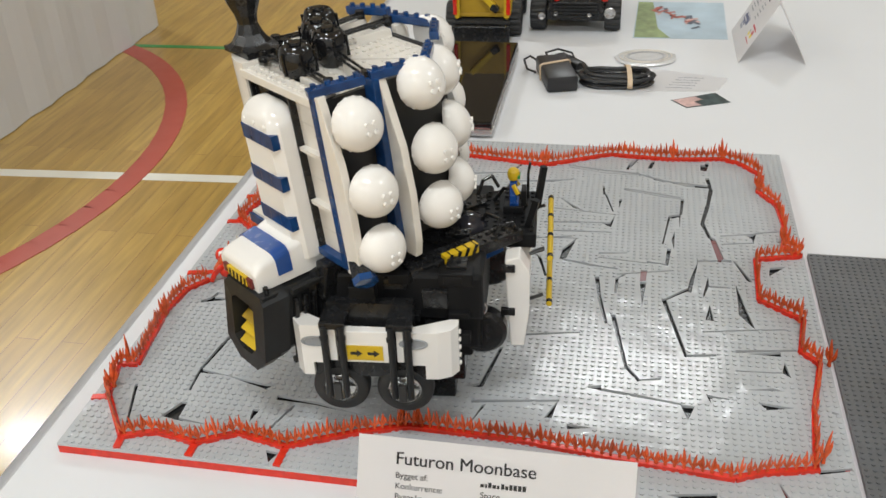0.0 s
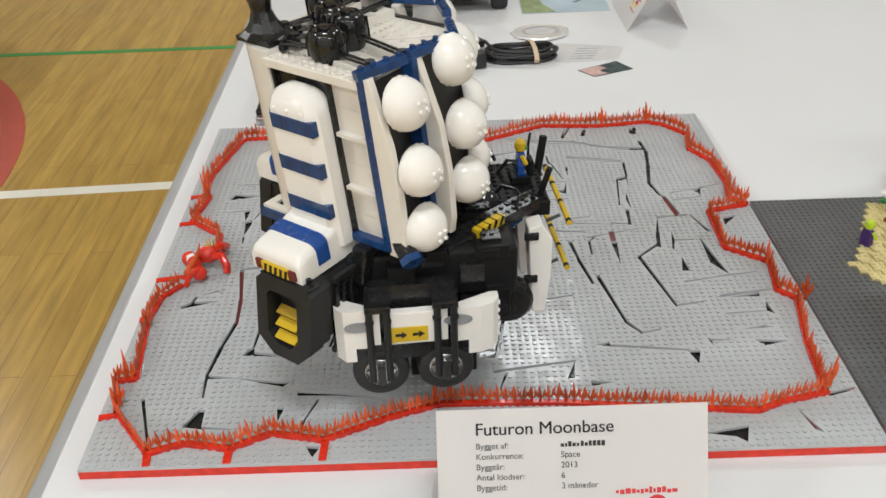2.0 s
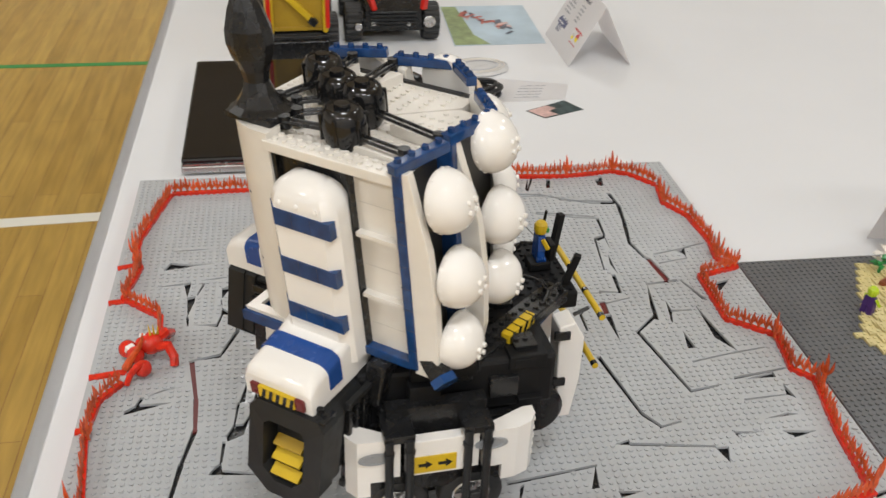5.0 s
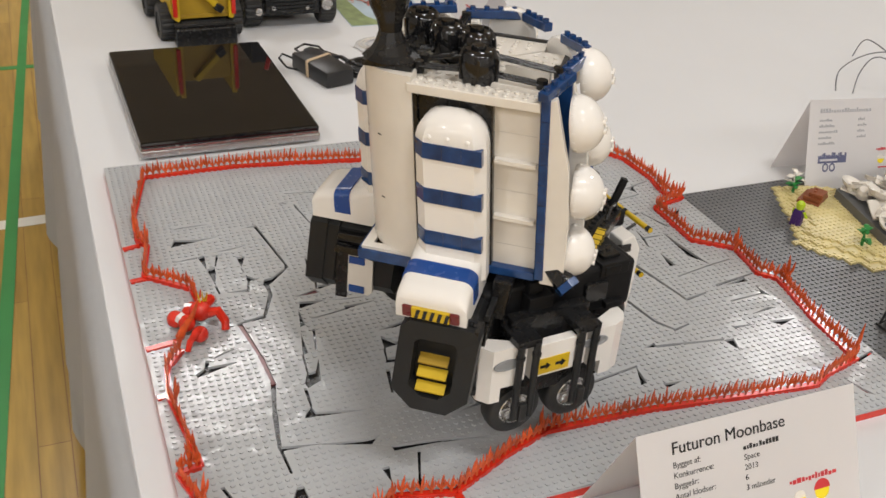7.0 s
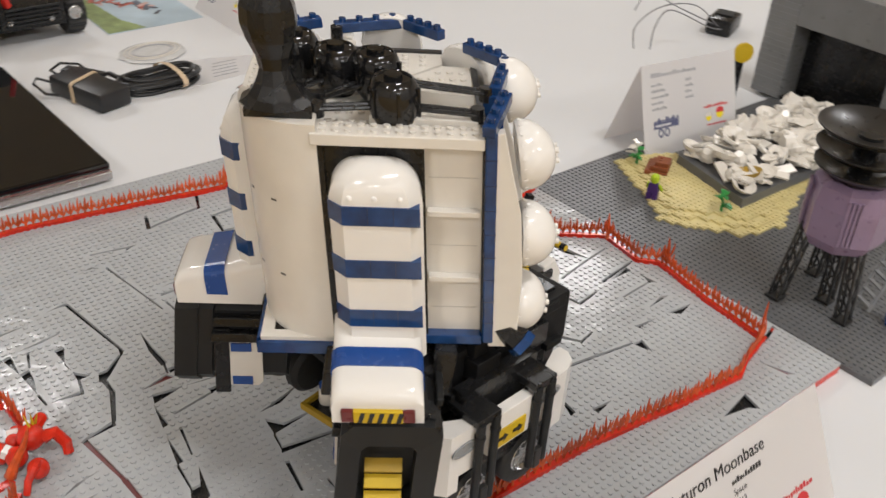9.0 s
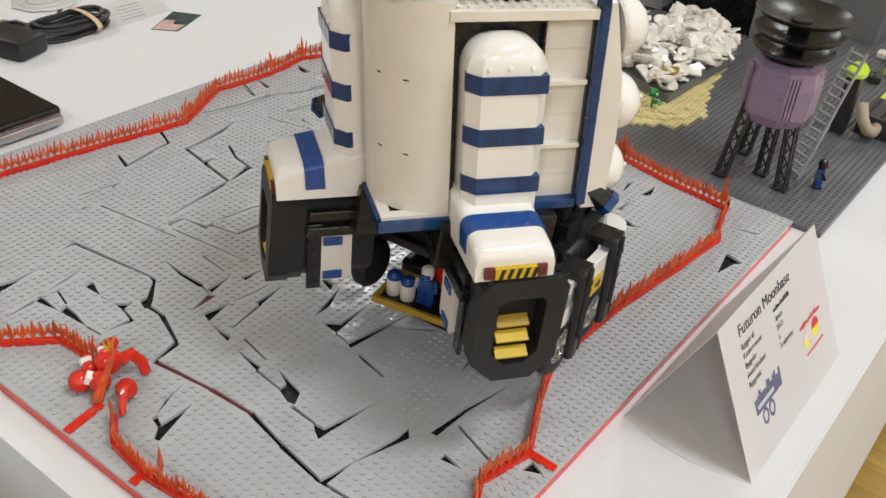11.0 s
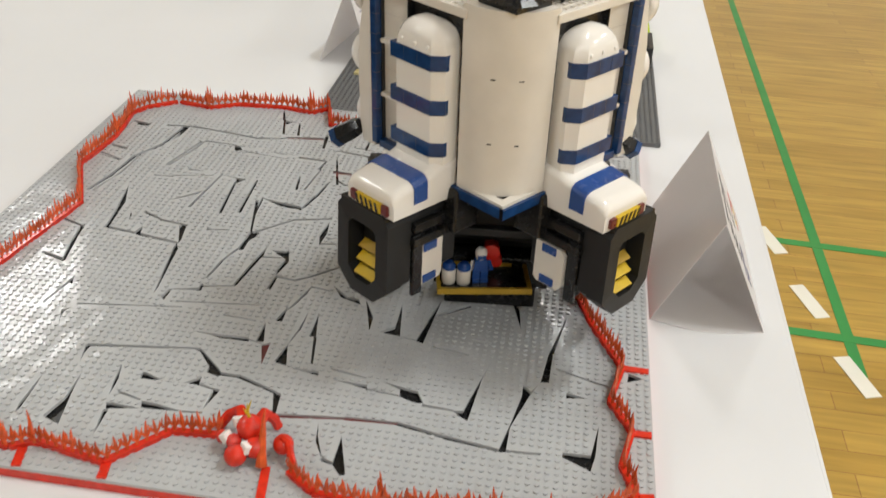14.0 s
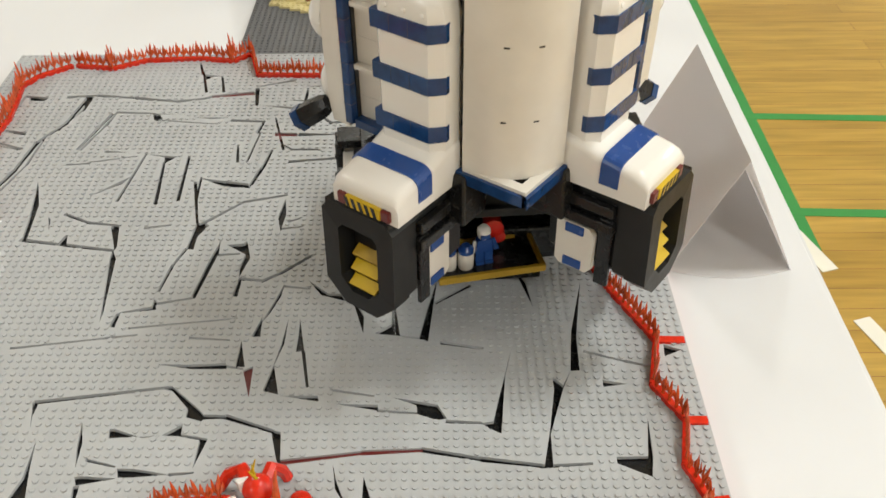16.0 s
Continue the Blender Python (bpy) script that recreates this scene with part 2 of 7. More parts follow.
b = B()
box(b, -9, 11, -8, 14, -0.1, 0)
tagged(obj("floor", b, M_FLOOR), "honey-brown varnished wooden sports floor with court lines", "floor", kind="structure")
for nm, (x0, x1, y0, y1) in {"wall_west": (-9.2, -9, -8.2, 14.2), "wall_east": (11, 11.2, -8.2, 14.2), "wall_south": (-9, 11, -8.2, -8), "wall_north": (-9, 11, 14, 14.2)}.items():
    b = B()
    box(b, x0, x1, y0, y1, 0, 5.6)
    tagged(obj(nm, b, M_WALL), "plain pale painted sports hall wall", "wall", kind="structure")
b = B()
box(b, -9.2, 11.2, -8.2, 14.2, 5.6, 5.8)
tagged(obj("ceiling", b, M_WALL), "plain pale sports hall ceiling", "ceiling", kind="structure")
# unseen housings at every lamp place, the added fill row too
for lx, ly in LAMPS:
    t = thing("ceiling_or_fill_light", pose(lx, ly, 5.35), "white box ceiling light out of view, some of them added as fill", "lamp", "ceiling lights")
    b = B()
    box(b, -0.8, 0.8, -0.3, 0.3, 0.02, 0.25, 0.01)
    part("housing", b, M_WALL, t)


def floor_line(name, label, material, pts, w, z=0.0005):
    bm = B()
    v = [Vector((x, y, 0)) for x, y in pts]
    for i in range(len(v) - 1):
        d = (v[i + 1] - v[i])
        q = Matrix.Translation(v[i]) @ d.to_track_quat("X", "Z").to_matrix().to_4x4()
        box(bm, -0.001, d.length + 0.001, -w / 2, w / 2, 0.0002, 0.001 + z, 0, q)
    return tagged(obj(name, bm, material), label, "floor marking", kind="structure")


floor_line("court_line_white", "white painted court line on the wooden floor", M_LINEW, [(-8, 1.80), (-1.6, 1.98), (0.5, 2.1), (8, 2.6)], 0.05)
floor_line("court_line_green", "green painted court line on the wooden floor", M_LINEG, [(-8, 3.1), (-1.65, 3.28), (-0.3, 3.3), (8, 3.5)], 0.034)
floor_line("court_line_green_long", "green painted court line on the wooden floor", M_LINEG, [(-0.36, -0.6), (-0.27, 1.1), (-0.12, 4.2), (0.3, 13.5)], 0.032, 0.0008)
ARC = [(-2.36 + 1.26 * math.cos(radians(a)), 2.02 + 1.40 * math.sin(radians(a))) for a in range(-80, 82, 5)]
floor_line("court_line_red", "red painted curved court line on the wooden floor", M_LINER, ARC, 0.085, 0.0012)
floor_line("court_line_green_side", "green painted court line on the wooden floor", M_LINEG, [(1.30, -0.632), (2.16, -0.632), (10.5, -0.620)], 0.028)
for gx in (1.45, 1.89):
    floor_line("court_line_green_cross", "green painted court line on the wooden floor", M_LINEG, [(gx + 0.012, -0.25), (gx - 0.105, -3.0)], 0.03, 0.0008)
for k in range(-1, 3):
    floor_line("court_dash_white", "white painted dash of a court line", M_LINEW, [(1.367 + 0.295 * k, -0.600 + 0.058 * k), (1.230 + 0.295 * k, -0.643 + 0.058 * k)], 0.04, 0.0012)

# the white cloth of the neighbouring table
t = thing("neighbour_table", pose(-2.35, 2.55, 0), "table under a white cloth that hangs to the floor", "table")
b = B()
box(b, -0.60, 0.60, -1.5, 1.02, 0.71, 0.745, 0.006)
part("tabletop", b, M_WALL, t)
b = B()
out = []
for i in range(160):
    s = i / 160 * 4
    side, f = int(s), s - int(s)
    w = 0.006 * math.sin(i * 1.7) + 0.004 * math.sin(i * 0.6)
    x0, x1, y0, y1 = -0.61 - w, 0.61 + w, -1.51 - w, 1.03 + w
    out.append([(x0 + (x1 - x0) * f, y0), (x1, y0 + (y1 - y0) * f), (x1 + (x0 - x1) * f, y1), (x0, y1 + (y0 - y1) * f)][side])
prism(b, out, 0.004, 0.752)
part("cloth", b, M_CLOTH, t, "white tablecloth")

# ---------------------------------------------------------------- table
TX0, TX1, TY0, TY1 = -0.042, 3.2, -0.152, 2.6
t = thing("exhibition_table", pose(0, 0, 0), "long exhibition table under a white cloth", "table")
b = B()
box(b, TX0 + 0.01, TX1 - 0.01, TY0 + 0.01, TY1 - 0.01, 0.72, 0.755)
part("tabletop", b, M_WALL, t)
for lx in (TX0 + 0.08, TX1 - 0.08):
    for ly in (TY0 + 0.08, TY1 - 0.08):
        b = B()
        cyl(b, 0.018, 0.018, 0.0, 0.72, 12, Matrix.Translation((lx, ly, 0)))
        part("leg", b, M_TABLELEG, t)
b = B()
box(b, TX0, TX1, TY0, TY1, 0.7555, TABLE, 0.0015)
part("tablecloth", b, M_CLOTH, t, "white tablecloth with faint folds")
for x0, x1, y0, y1 in ((TX1, TX1 + 0.003, TY0, TY1), (TX0, TX1, TY0 - 0.003, TY0), (TX0, TX1, TY1, TY1 + 0.003)):
    b = B()
    box(b, x0, x1, y0, y1, 0.06, TABLE - 0.001)
    part("cloth_skirt", b, M_CLOTH, t, "hanging side of the white tablecloth")
# the side that swings out from the edge in soft folds
b = B()
NY, DROPS = 90, ((0.0, 0.0), (-0.008, 0.001), (-0.016, 0.005), (-0.022, 0.013), (-0.026, 0.028), (-0.030, 0.10), (-0.036, 0.22), (-0.048, 0.42), (-0.060, 0.68))
rows = []
for dx, dz in DROPS:
    row = []
    for k in range(NY + 1):
        y = TY0 + (TY1 - TY0) * k / NY
        fold = dz * (0.030 * math.sin(y * 9.0 + 0.6) + 0.016 * math.sin(y * 23.0))
        row.append(b.verts.new((TX0 + 0.0005 + dx + fold, y, TABLE - 0.0006 - dz)))
    rows.append(row)
for p, q in zip(rows, rows[1:]):
    for k in range(NY):
        b.faces.new((p[k], p[k + 1], q[k + 1], q[k]))
bmesh.ops.solidify(b, geom=b.faces[:], thickness=0.0012)
part("cloth_skirt", b, M_CLOTH, t, "hanging side of the white tablecloth", True)

# ---------------------------------------------------------------- base of the diorama
from mathutils.geometry import delaunay_2d_cdt

CRACKS = []


def crack(*p):
    """A wedge-shaped gap over the outline p."""
    CRACKS.append([(p[i], p[i + 1]) for i in range(0, len(p), 2)])


def seam(x0, y0, x1, y1, w):
    """A narrow straight gap, tapered at its far end."""
    w = max(0.36, 1.15 * w)
    d = Vector((x1 - x0, y1 - y0))
    n = Vector((-d.y, d.x)).normalized() * (w / 2)
    d = d.normalized() * (w * 0.3)
    crack(x0 - d.x + n.x, y0 - d.y + n.y, x0 - d.x - n.x, y0 - d.y - n.y, x1 + d.x - n.x * 0.7, y1 + d.y - n.y * 0.7, x1 + d.x + n.x * 0.7, y1 + d.y + n.y * 0.7)


# cracks in the surface, in studs: wedge-shaped gaps and narrow seams
seam(82.4, 90.8, 81.9, 87.5, 0.60)
seam(78.5, 91.1, 82.4, 90.8, 0.35)
seam(82.5, 81, 74.4, 82.2, 0.70)
seam(74.4, 82.2, 69.4, 84.8, 0.70)
seam(69.4, 84.8, 62.1, 85.6, 0.70)
seam(62.1, 85.6, 56.6, 87, 0.70)
crack(72.5, 83.4, 76.9, 81.8, 74.4, 82.2, 72.4, 82.5)
seam(77, 76.1, 72.9, 77.1, 0.50)
seam(72.9, 77.1, 67.4, 78.5, 0.50)
seam(63.5, 78.9, 63.6, 75.8, 0.30)
seam(72.5, 90.5, 71.9, 87.4, 0.40)
seam(69.9, 92.4, 67.6, 86.4, 0.40)
crack(59.5, 81.5, 54, 79.6, 46.9, 78.8, 46.6, 79.4, 50.8, 79.9)
seam(46.6, 79.4, 45.5, 73.5, 0.60)
seam(45.5, 73.5, 44.4, 67.4, 0.60)
crack(47.5, 74.2, 47.6, 73.9, 45.5, 73.5, 45.8, 74.6)
crack(44.4, 67.4, 43.1, 67.4, 31.5, 65.5, 33, 65.5, 42.8, 66.6)
seam(51.9, 75.5, 50.1, 72, 0.50)
seam(50.1, 72, 49.4, 67.8, 0.50)
crack(49.6, 67.9, 49.2, 68.9, 44.4, 67.2, 45.2, 67.1)
crack(51.5, 77.6, 50.8, 77.1, 48.5, 76.6)
seam(47.5, 86.6, 46, 82.8, 0.50)
seam(45.9, 82.6, 42.1, 82, 0.60)
seam(42.1, 82, 36.8, 80.9, 0.60)
seam(36.8, 80.9, 38, 84.5, 0.60)
seam(47.5, 86.6, 45.6, 87, 0.40)
seam(45.6, 87, 44.2, 88.1, 0.40)
crack(33.5, 77.6, 31.4, 76.9, 32, 77.8)
seam(32.4, 77.5, 26.9, 78.5, 0.40)
seam(48.9, 64.5, 49.5, 61.4, 0.40)
seam(59, 60.1, 50, 58.1, 0.40)
seam(49.2, 57.9, 54.4, 52.8, 0.50)
seam(54.4, 52.8, 55.9, 47.4, 0.50)
crack(50, 58.1, 49.5, 56.4, 47, 57.5, 44.5, 57.5, 44.6, 58.4)
seam(44.6, 58.4, 41.4, 59.4, 0.40)
seam(41.4, 59.4, 36.8, 60, 0.40)
crack(46.2, 54.4, 43.7, 54.2, 35.4, 55.5, 35.9, 56, 42.5, 55.1)
seam(43.4, 54.1, 43.6, 51.7, 0.40)
crack(45.4, 53.5, 45.6, 51.4, 46.2, 51.1, 42.8, 50.2, 39.1, 51, 41, 51.2, 43.5, 50.9)
seam(35.9, 50.9, 38.9, 50.8, 0.50)
seam(38.9, 50.8, 38.5, 48.1, 0.50)
seam(38.5, 48.1, 39.9, 46.1, 0.50)
seam(39.9, 46.1, 43.1, 42.8, 0.50)
crack(33.2, 63.5, 34.1, 60.2, 35.2, 60.2, 35.2, 59.9, 33.5, 59.6, 33, 63.2)
seam(34.5, 60, 35.5, 55.8, 0.40)
crack(32.9, 64, 33.2, 63.5, 30.6, 63.6, 30.8, 64.2)
crack(31.2, 47.2, 37.8, 45.4, 35.9, 45.5, 32.9, 46.4)
seam(37.5, 45.4, 37, 42.4, 0.35)
crack(38.5, 42.6, 35.9, 40.9, 34.8, 37.9, 36.1, 38.5, 36.2, 40.1)
crack(55.1, 47.4, 51.6, 46.9, 48.1, 47.2, 51.1, 47.9)
seam(48.6, 47.1, 49, 44.5, 0.35)
seam(50, 46.4, 50.9, 44.8, 0.30)
crack(25.7, 75.5, 26.5, 74.5, 25.1, 75, 23.2, 74.5)
seam(27.4, 74.1, 28.9, 64.2, 0.30)
seam(28.9, 64.2, 29.4, 60.8, 0.30)
seam(30.5, 61.9, 32, 50.1, 0.30)
crack(24.9, 57.8, 24.8, 53.8, 25, 50.1, 24.1, 49.9, 24.1, 53.5)
crack(28.4, 49, 24.4, 48, 24.4, 49)
crack(23.9, 48.1, 24.5, 47.1, 20, 46.9)
seam(24.5, 50, 24.1, 48.2, 0.30)
crack(31.9, 44.2, 27.9, 44.5, 24.8, 44.9, 20.9, 45.6, 20.4, 43.9, 24.5, 44.9, 27.9, 44.2)
crack(31.9, 42.9, 26.8, 41.9, 26.6, 42.8, 29.4, 42.8)
seam(26.8, 42, 21.5, 41, 0.35)
crack(32.4, 47.2, 29, 47, 29, 48, 31, 47.5)
seam(28.9, 54.8, 28.5, 50.4, 0.25)
crack(19.5, 69.1, 19.6, 68.4, 17.7, 68.5, 16.1, 68.2)
seam(19.5, 68.8, 21.4, 56.1, 0.50)
crack(21.5, 56.9, 21.7, 55.2, 18.4, 51.7, 17.4, 50.9, 16.8, 51.2, 17.4, 52.9, 18.5, 52.9, 21, 55)
seam(17.4, 50.9, 17.4, 48.8, 0.60)
seam(17.4, 48.8, 15.5, 43.9, 0.60)
crack(15.6, 44, 15.4, 43, 11, 42.5, 11.9, 43)
crack(13.2, 71.4, 10.9, 71.1, 7, 70.9, 6.5, 71.1, 7.9, 71.4)
crack(14.6, 67.1, 11.2, 66.6, 5.6, 65.5, 6.5, 67.8, 10, 66.9)
crack(16.9, 63.2, 14.1, 62.4, 11.1, 62.2, 13.6, 62.8)
crack(15.9, 60.2, 15.9, 59.7, 14.7, 56.6, 15, 54.8, 14.7, 60)
crack(15, 54.8, 16.5, 53, 15.2, 52.9, 14.6, 50.1, 10.9, 50.9, 14.4, 50.9, 14.9, 53.1)
crack(10, 62, 10.1, 61.5, 9.8, 57.8, 9, 61.6)
crack(8.9, 61.8, 9, 61.2, 4.5, 61)
seam(12, 61.4, 11.2, 58.5, 0.30)
crack(11, 58.2, 10.9, 56.4, 10.2, 53, 9.8, 57.8)
seam(10.2, 53, 10.4, 50.8, 0.30)
crack(11.6, 37.5, 9.4, 37, 5.9, 35.6, 8.4, 37)
crack(9.8, 34.4, 4.1, 32.6, 3.9, 33.2, 5.4, 34.4)
seam(5.9, 35.6, 5.4, 34.1, 0.50)
seam(11.6, 42.4, 12.7, 34.6, 0.60)
seam(12.7, 34.6, 13, 28.8, 0.60)
seam(13, 28.8, 11.8, 23, 0.60)
seam(11.8, 23, 11, 17.4, 0.60)
crack(20.2, 43.7, 20.2, 39.8, 19.4, 39.6)
seam(21, 38.5, 20.1, 34, 0.30)
crack(19.1, 38.1, 18.9, 33.5, 18.1, 33.4)
seam(18.1, 33.4, 17.7, 29.4, 0.30)
crack(19.9, 32, 18.9, 27.4, 17, 26.4, 16.8, 27.4, 17.6, 29.4, 18.8, 29.5)
seam(16.6, 26.4, 16.4, 23, 0.40)
crack(16.4, 23, 16.6, 21.7, 19.4, 21.1, 27.2, 19.2, 22.8, 20.2, 15, 21, 15.6, 22.1)
seam(37.6, 23.5, 34.5, 27.5, 0.60)
crack(38.5, 27.4, 28.1, 28.4, 28.6, 29.4, 33.4, 28.5)
crack(29.4, 34.4, 30.9, 32.5, 36.1, 32.5, 29, 31.5)
seam(29, 31.5, 28.5, 28.9, 0.30)
crack(36.2, 37.5, 29.4, 35.6, 32.4, 35.7)
seam(27.9, 26.9, 27, 22.5, 0.50)
seam(30.1, 22.2, 30, 20, 0.30)
crack(41.1, 18.4, 33.6, 16.4, 38.4, 17)
crack(38, 10.5, 28.8, 12, 23.6, 12.2, 23.5, 13.2, 29.5, 12.5)
crack(23.5, 13.2, 21.1, 14.2, 14.9, 16.1, 10.9, 16.2, 10.7, 17.1, 15.5, 16.1, 20.8, 15.2, 22.6, 15.2, 21.5, 14.2)
seam(10.9, 17.4, 11.2, 12.5, 0.40)
seam(26.4, 11.4, 24.9, 7.2, 0.35)
seam(24.9, 7.2, 24.1, 4.5, 0.35)
crack(22.2, 10, 21.6, 7.4, 21.2, 10)
crack(17.6, 10, 12, 10, 12.1, 6.9, 17.1, 6.1, 12.1, 6.4, 9.6, 6.9, 11.2, 10)
seam(3.4, 12.5, 5.9, 4.5, 0.40)
crack(27.4, 2.6, 26.6, 0.8, 25.6, 2.8)
seam(56.5, 86.1, 63.4, 84.4, 0.35)
seam(63.4, 84.4, 70, 84.1, 0.35)
crack(72.4, 83, 75.4, 81.9, 78.2, 81, 82.2, 81.1, 82.2, 80.2, 78.2, 80.5)
crack(68.9, 91.9, 67.5, 86.2, 67.2, 86.9)
crack(72.1, 90.6, 72, 87.2, 71.2, 87.2)
crack(81.1, 90, 82.6, 89.9, 81.8, 87.1, 81, 87.6)
seam(82.1, 84.2, 82.6, 79.8, 0.70)
seam(82.6, 79.8, 81.8, 73.9, 0.70)
seam(81.8, 73.9, 80.6, 67.1, 0.70)
seam(80.6, 67.1, 81.6, 62.5, 0.70)
crack(81.6, 63, 82.5, 62.2, 83.6, 55.9, 82.6, 55.1, 81.8, 60.8)
seam(67.2, 78, 73.9, 76.1, 0.40)
seam(73.9, 76.1, 77.5, 75.5, 0.40)
seam(77.5, 75.5, 77.1, 69.8, 0.50)
crack(75.2, 69.4, 77.1, 70, 76.8, 64.9, 76.8, 68.9, 75.5, 68.1)
seam(75.2, 69.1, 74, 59.5, 0.30)
crack(76, 64, 75.8, 57.9, 75.4, 61)
seam(75, 57.8, 74.6, 53, 0.60)
seam(71.6, 53.5, 74.6, 53, 0.50)
seam(63.9, 55.2, 68.2, 55.8, 0.40)
seam(63.9, 53.9, 71.6, 53.1, 0.30)
crack(55.5, 74, 60.6, 69.1, 58.7, 69.9)
seam(54.8, 69.6, 66, 68.4, 0.40)
crack(66, 68.6, 65.4, 63.9, 63.4, 65.4, 65.2, 65.6)
seam(54.1, 64.4, 63.9, 65.4, 0.50)
crack(63.2, 80, 64, 75.8, 63.5, 75.6)
seam(64, 75.8, 65.5, 69.6, 0.30)
crack(66.4, 74.4, 67, 74.4, 66.5, 70.7)
seam(54.9, 61.6, 65.4, 62.2, 0.50)
seam(54.8, 59.2, 60.1, 59.5, 0.40)
crack(60, 59.7, 58.7, 53, 57.6, 52.4, 57.9, 55.9)
crack(57.6, 52.9, 62.5, 51.9, 62.4, 51.2, 58.4, 52.2)
seam(62.6, 51.4, 66.8, 50.8, 0.50)
seam(67, 49.2, 75.6, 51.4, 0.35)
seam(68.2, 49.4, 67, 48, 0.40)
seam(67, 48, 66.9, 44, 0.40)
crack(70.6, 50.9, 71.6, 51, 71.4, 47.8, 70.5, 47.6)
crack(70.5, 47.5, 71.5, 47.5, 70.9, 40.6)
seam(63.9, 47.9, 64.6, 42.2, 0.60)
seam(64.6, 42.2, 65.8, 35.9, 0.60)
seam(84.5, 55.4, 79.5, 54.8, 0.60)
crack(79.5, 54.8, 78.8, 49.4, 78.2, 45.4, 77.6, 45.6, 78.1, 49.2)
seam(77.9, 46.5, 74.2, 43, 0.60)
seam(83.5, 63.2, 90.2, 64.9, 0.40)
crack(87.4, 63.9, 89.2, 64.5, 88.5, 61.5, 88.4, 62.9)
seam(83.5, 60.5, 88.5, 61.6, 0.40)
seam(89.2, 64.8, 93, 65.9, 0.40)
crack(84.8, 55.8, 85.4, 55, 87.5, 49.5, 86.7, 49.8)
seam(80.6, 47.5, 83.8, 47.5, 0.50)
crack(80.9, 50.4, 80.9, 47.6, 80, 44.4, 79.9, 45.1)
crack(80.8, 42.6, 81.2, 38.4, 80, 38.5)
crack(84.9, 48.8, 85.9, 42.5, 86.9, 37, 84.8, 40.5, 84.9, 44.6)
crack(90.4, 54.2, 93.1, 55, 90.1, 51.7)
seam(66.8, 37.8, 69, 25.9, 0.60)
seam(69, 25.9, 70.6, 23.5, 0.60)
seam(70.6, 23.2, 73.5, 23.9, 0.40)
crack(63.8, 20.8, 65.9, 21.5, 65.9, 20.4)
seam(65.9, 20.6, 76.1, 19.1, 0.50)
crack(76.1, 19, 77.9, 18.9, 77, 16.1)
crack(79.4, 21.7, 80, 21.4, 84, 20.9, 79.9, 20.8, 80, 19.6)
crack(85.8, 21, 87.2, 20.8, 90.4, 20.4, 86.9, 19.5)
seam(84, 31.5, 91.8, 32.8, 0.50)
crack(85.2, 31.1, 89.8, 32.2, 89.8, 31.1)
crack(90.1, 29.9, 90.6, 26.6, 89.6, 27.5)
seam(83.6, 27.1, 89.6, 27.5, 0.30)
crack(84.4, 23.2, 88.1, 24.1, 89.5, 23.6)
seam(79.6, 35.5, 85.9, 36.8, 0.35)
seam(85.9, 36.8, 91, 37.6, 0.35)
seam(74.1, 43.1, 77, 29.6, 0.60)
seam(77, 29.5, 81, 30.2, 0.50)
seam(49.5, 15.8, 60.5, 17.5, 0.50)
crack(51.4, 15.6, 50.6, 13.4, 50.1, 12, 49.9, 11.9, 50.8, 15.2)
crack(60.5, 17.5, 60, 13.9, 59, 13.8)
crack(51.4, 27.9, 51.9, 28, 50.4, 18.8, 47.6, 18.6, 49.8, 19.6)
seam(54.8, 31.4, 62.6, 33, 0.40)
crack(62, 13.2, 65.2, 12.9, 62.1, 12.2)
crack(74.2, 2.8, 80.1, 3.9, 79.2, 1, 78.1, 2)
seam(91.9, 9.1, 95.5, 10.1, 0.60)
crack(86.9, 7.1, 88.9, 2.2, 87.9, 2.9)
seam(95, 20.2, 95.5, 20, 0.40)


EDGE = -1.4
base = thing("moon_base_plate", pose(0, 0, 0), "square light grey studded moon landscape with dark cracks", "diorama base")
b = B()
for x0, x1, y0, y1 in ((EDGE, 96, 0, 1), (EDGE, 96, 95, 96), (EDGE, 1, 1, 95), (95, 96, 1, 95)):
    box(b, x0 * S, x1 * S, y0 * S, y1 * S, TABLE + 0.0002, TOP - 0.0034)
part("rim", b, M_RED, base, "clear red plastic rim")
b = B()
box(b, S, 95 * S, S, 95 * S, TABLE + 0.0002, TOP - 0.0048)
part("underlay", b, M_BLACK, base, "black plates under the cracks")


def inside(p, poly):
    x, y = p
    c = False
    for (x1, y1), (x2, y2) in zip(poly, poly[1:] + poly[:1]):
        if (y1 > y) != (y2 > y) and x < (x2 - x1) * (y - y1) / (y2 - y1) + x1:
            c = not c
    return c


def near(p, poly, r):
    if inside(p, poly):
        return True
    x, y = p
    for (x1, y1), (x2, y2) in zip(poly, poly[1:] + poly[:1]):
        dx, dy = x2 - x1, y2 - y1
        l2 = dx * dx + dy * dy or 1e-9
        u = max(0, min(1, ((x - x1) * dx + (y - y1) * dy) / l2))
        if (x - x1 - u * dx) ** 2 + (y - y1 - u * dy) ** 2 < r * r:
            return True
    return False


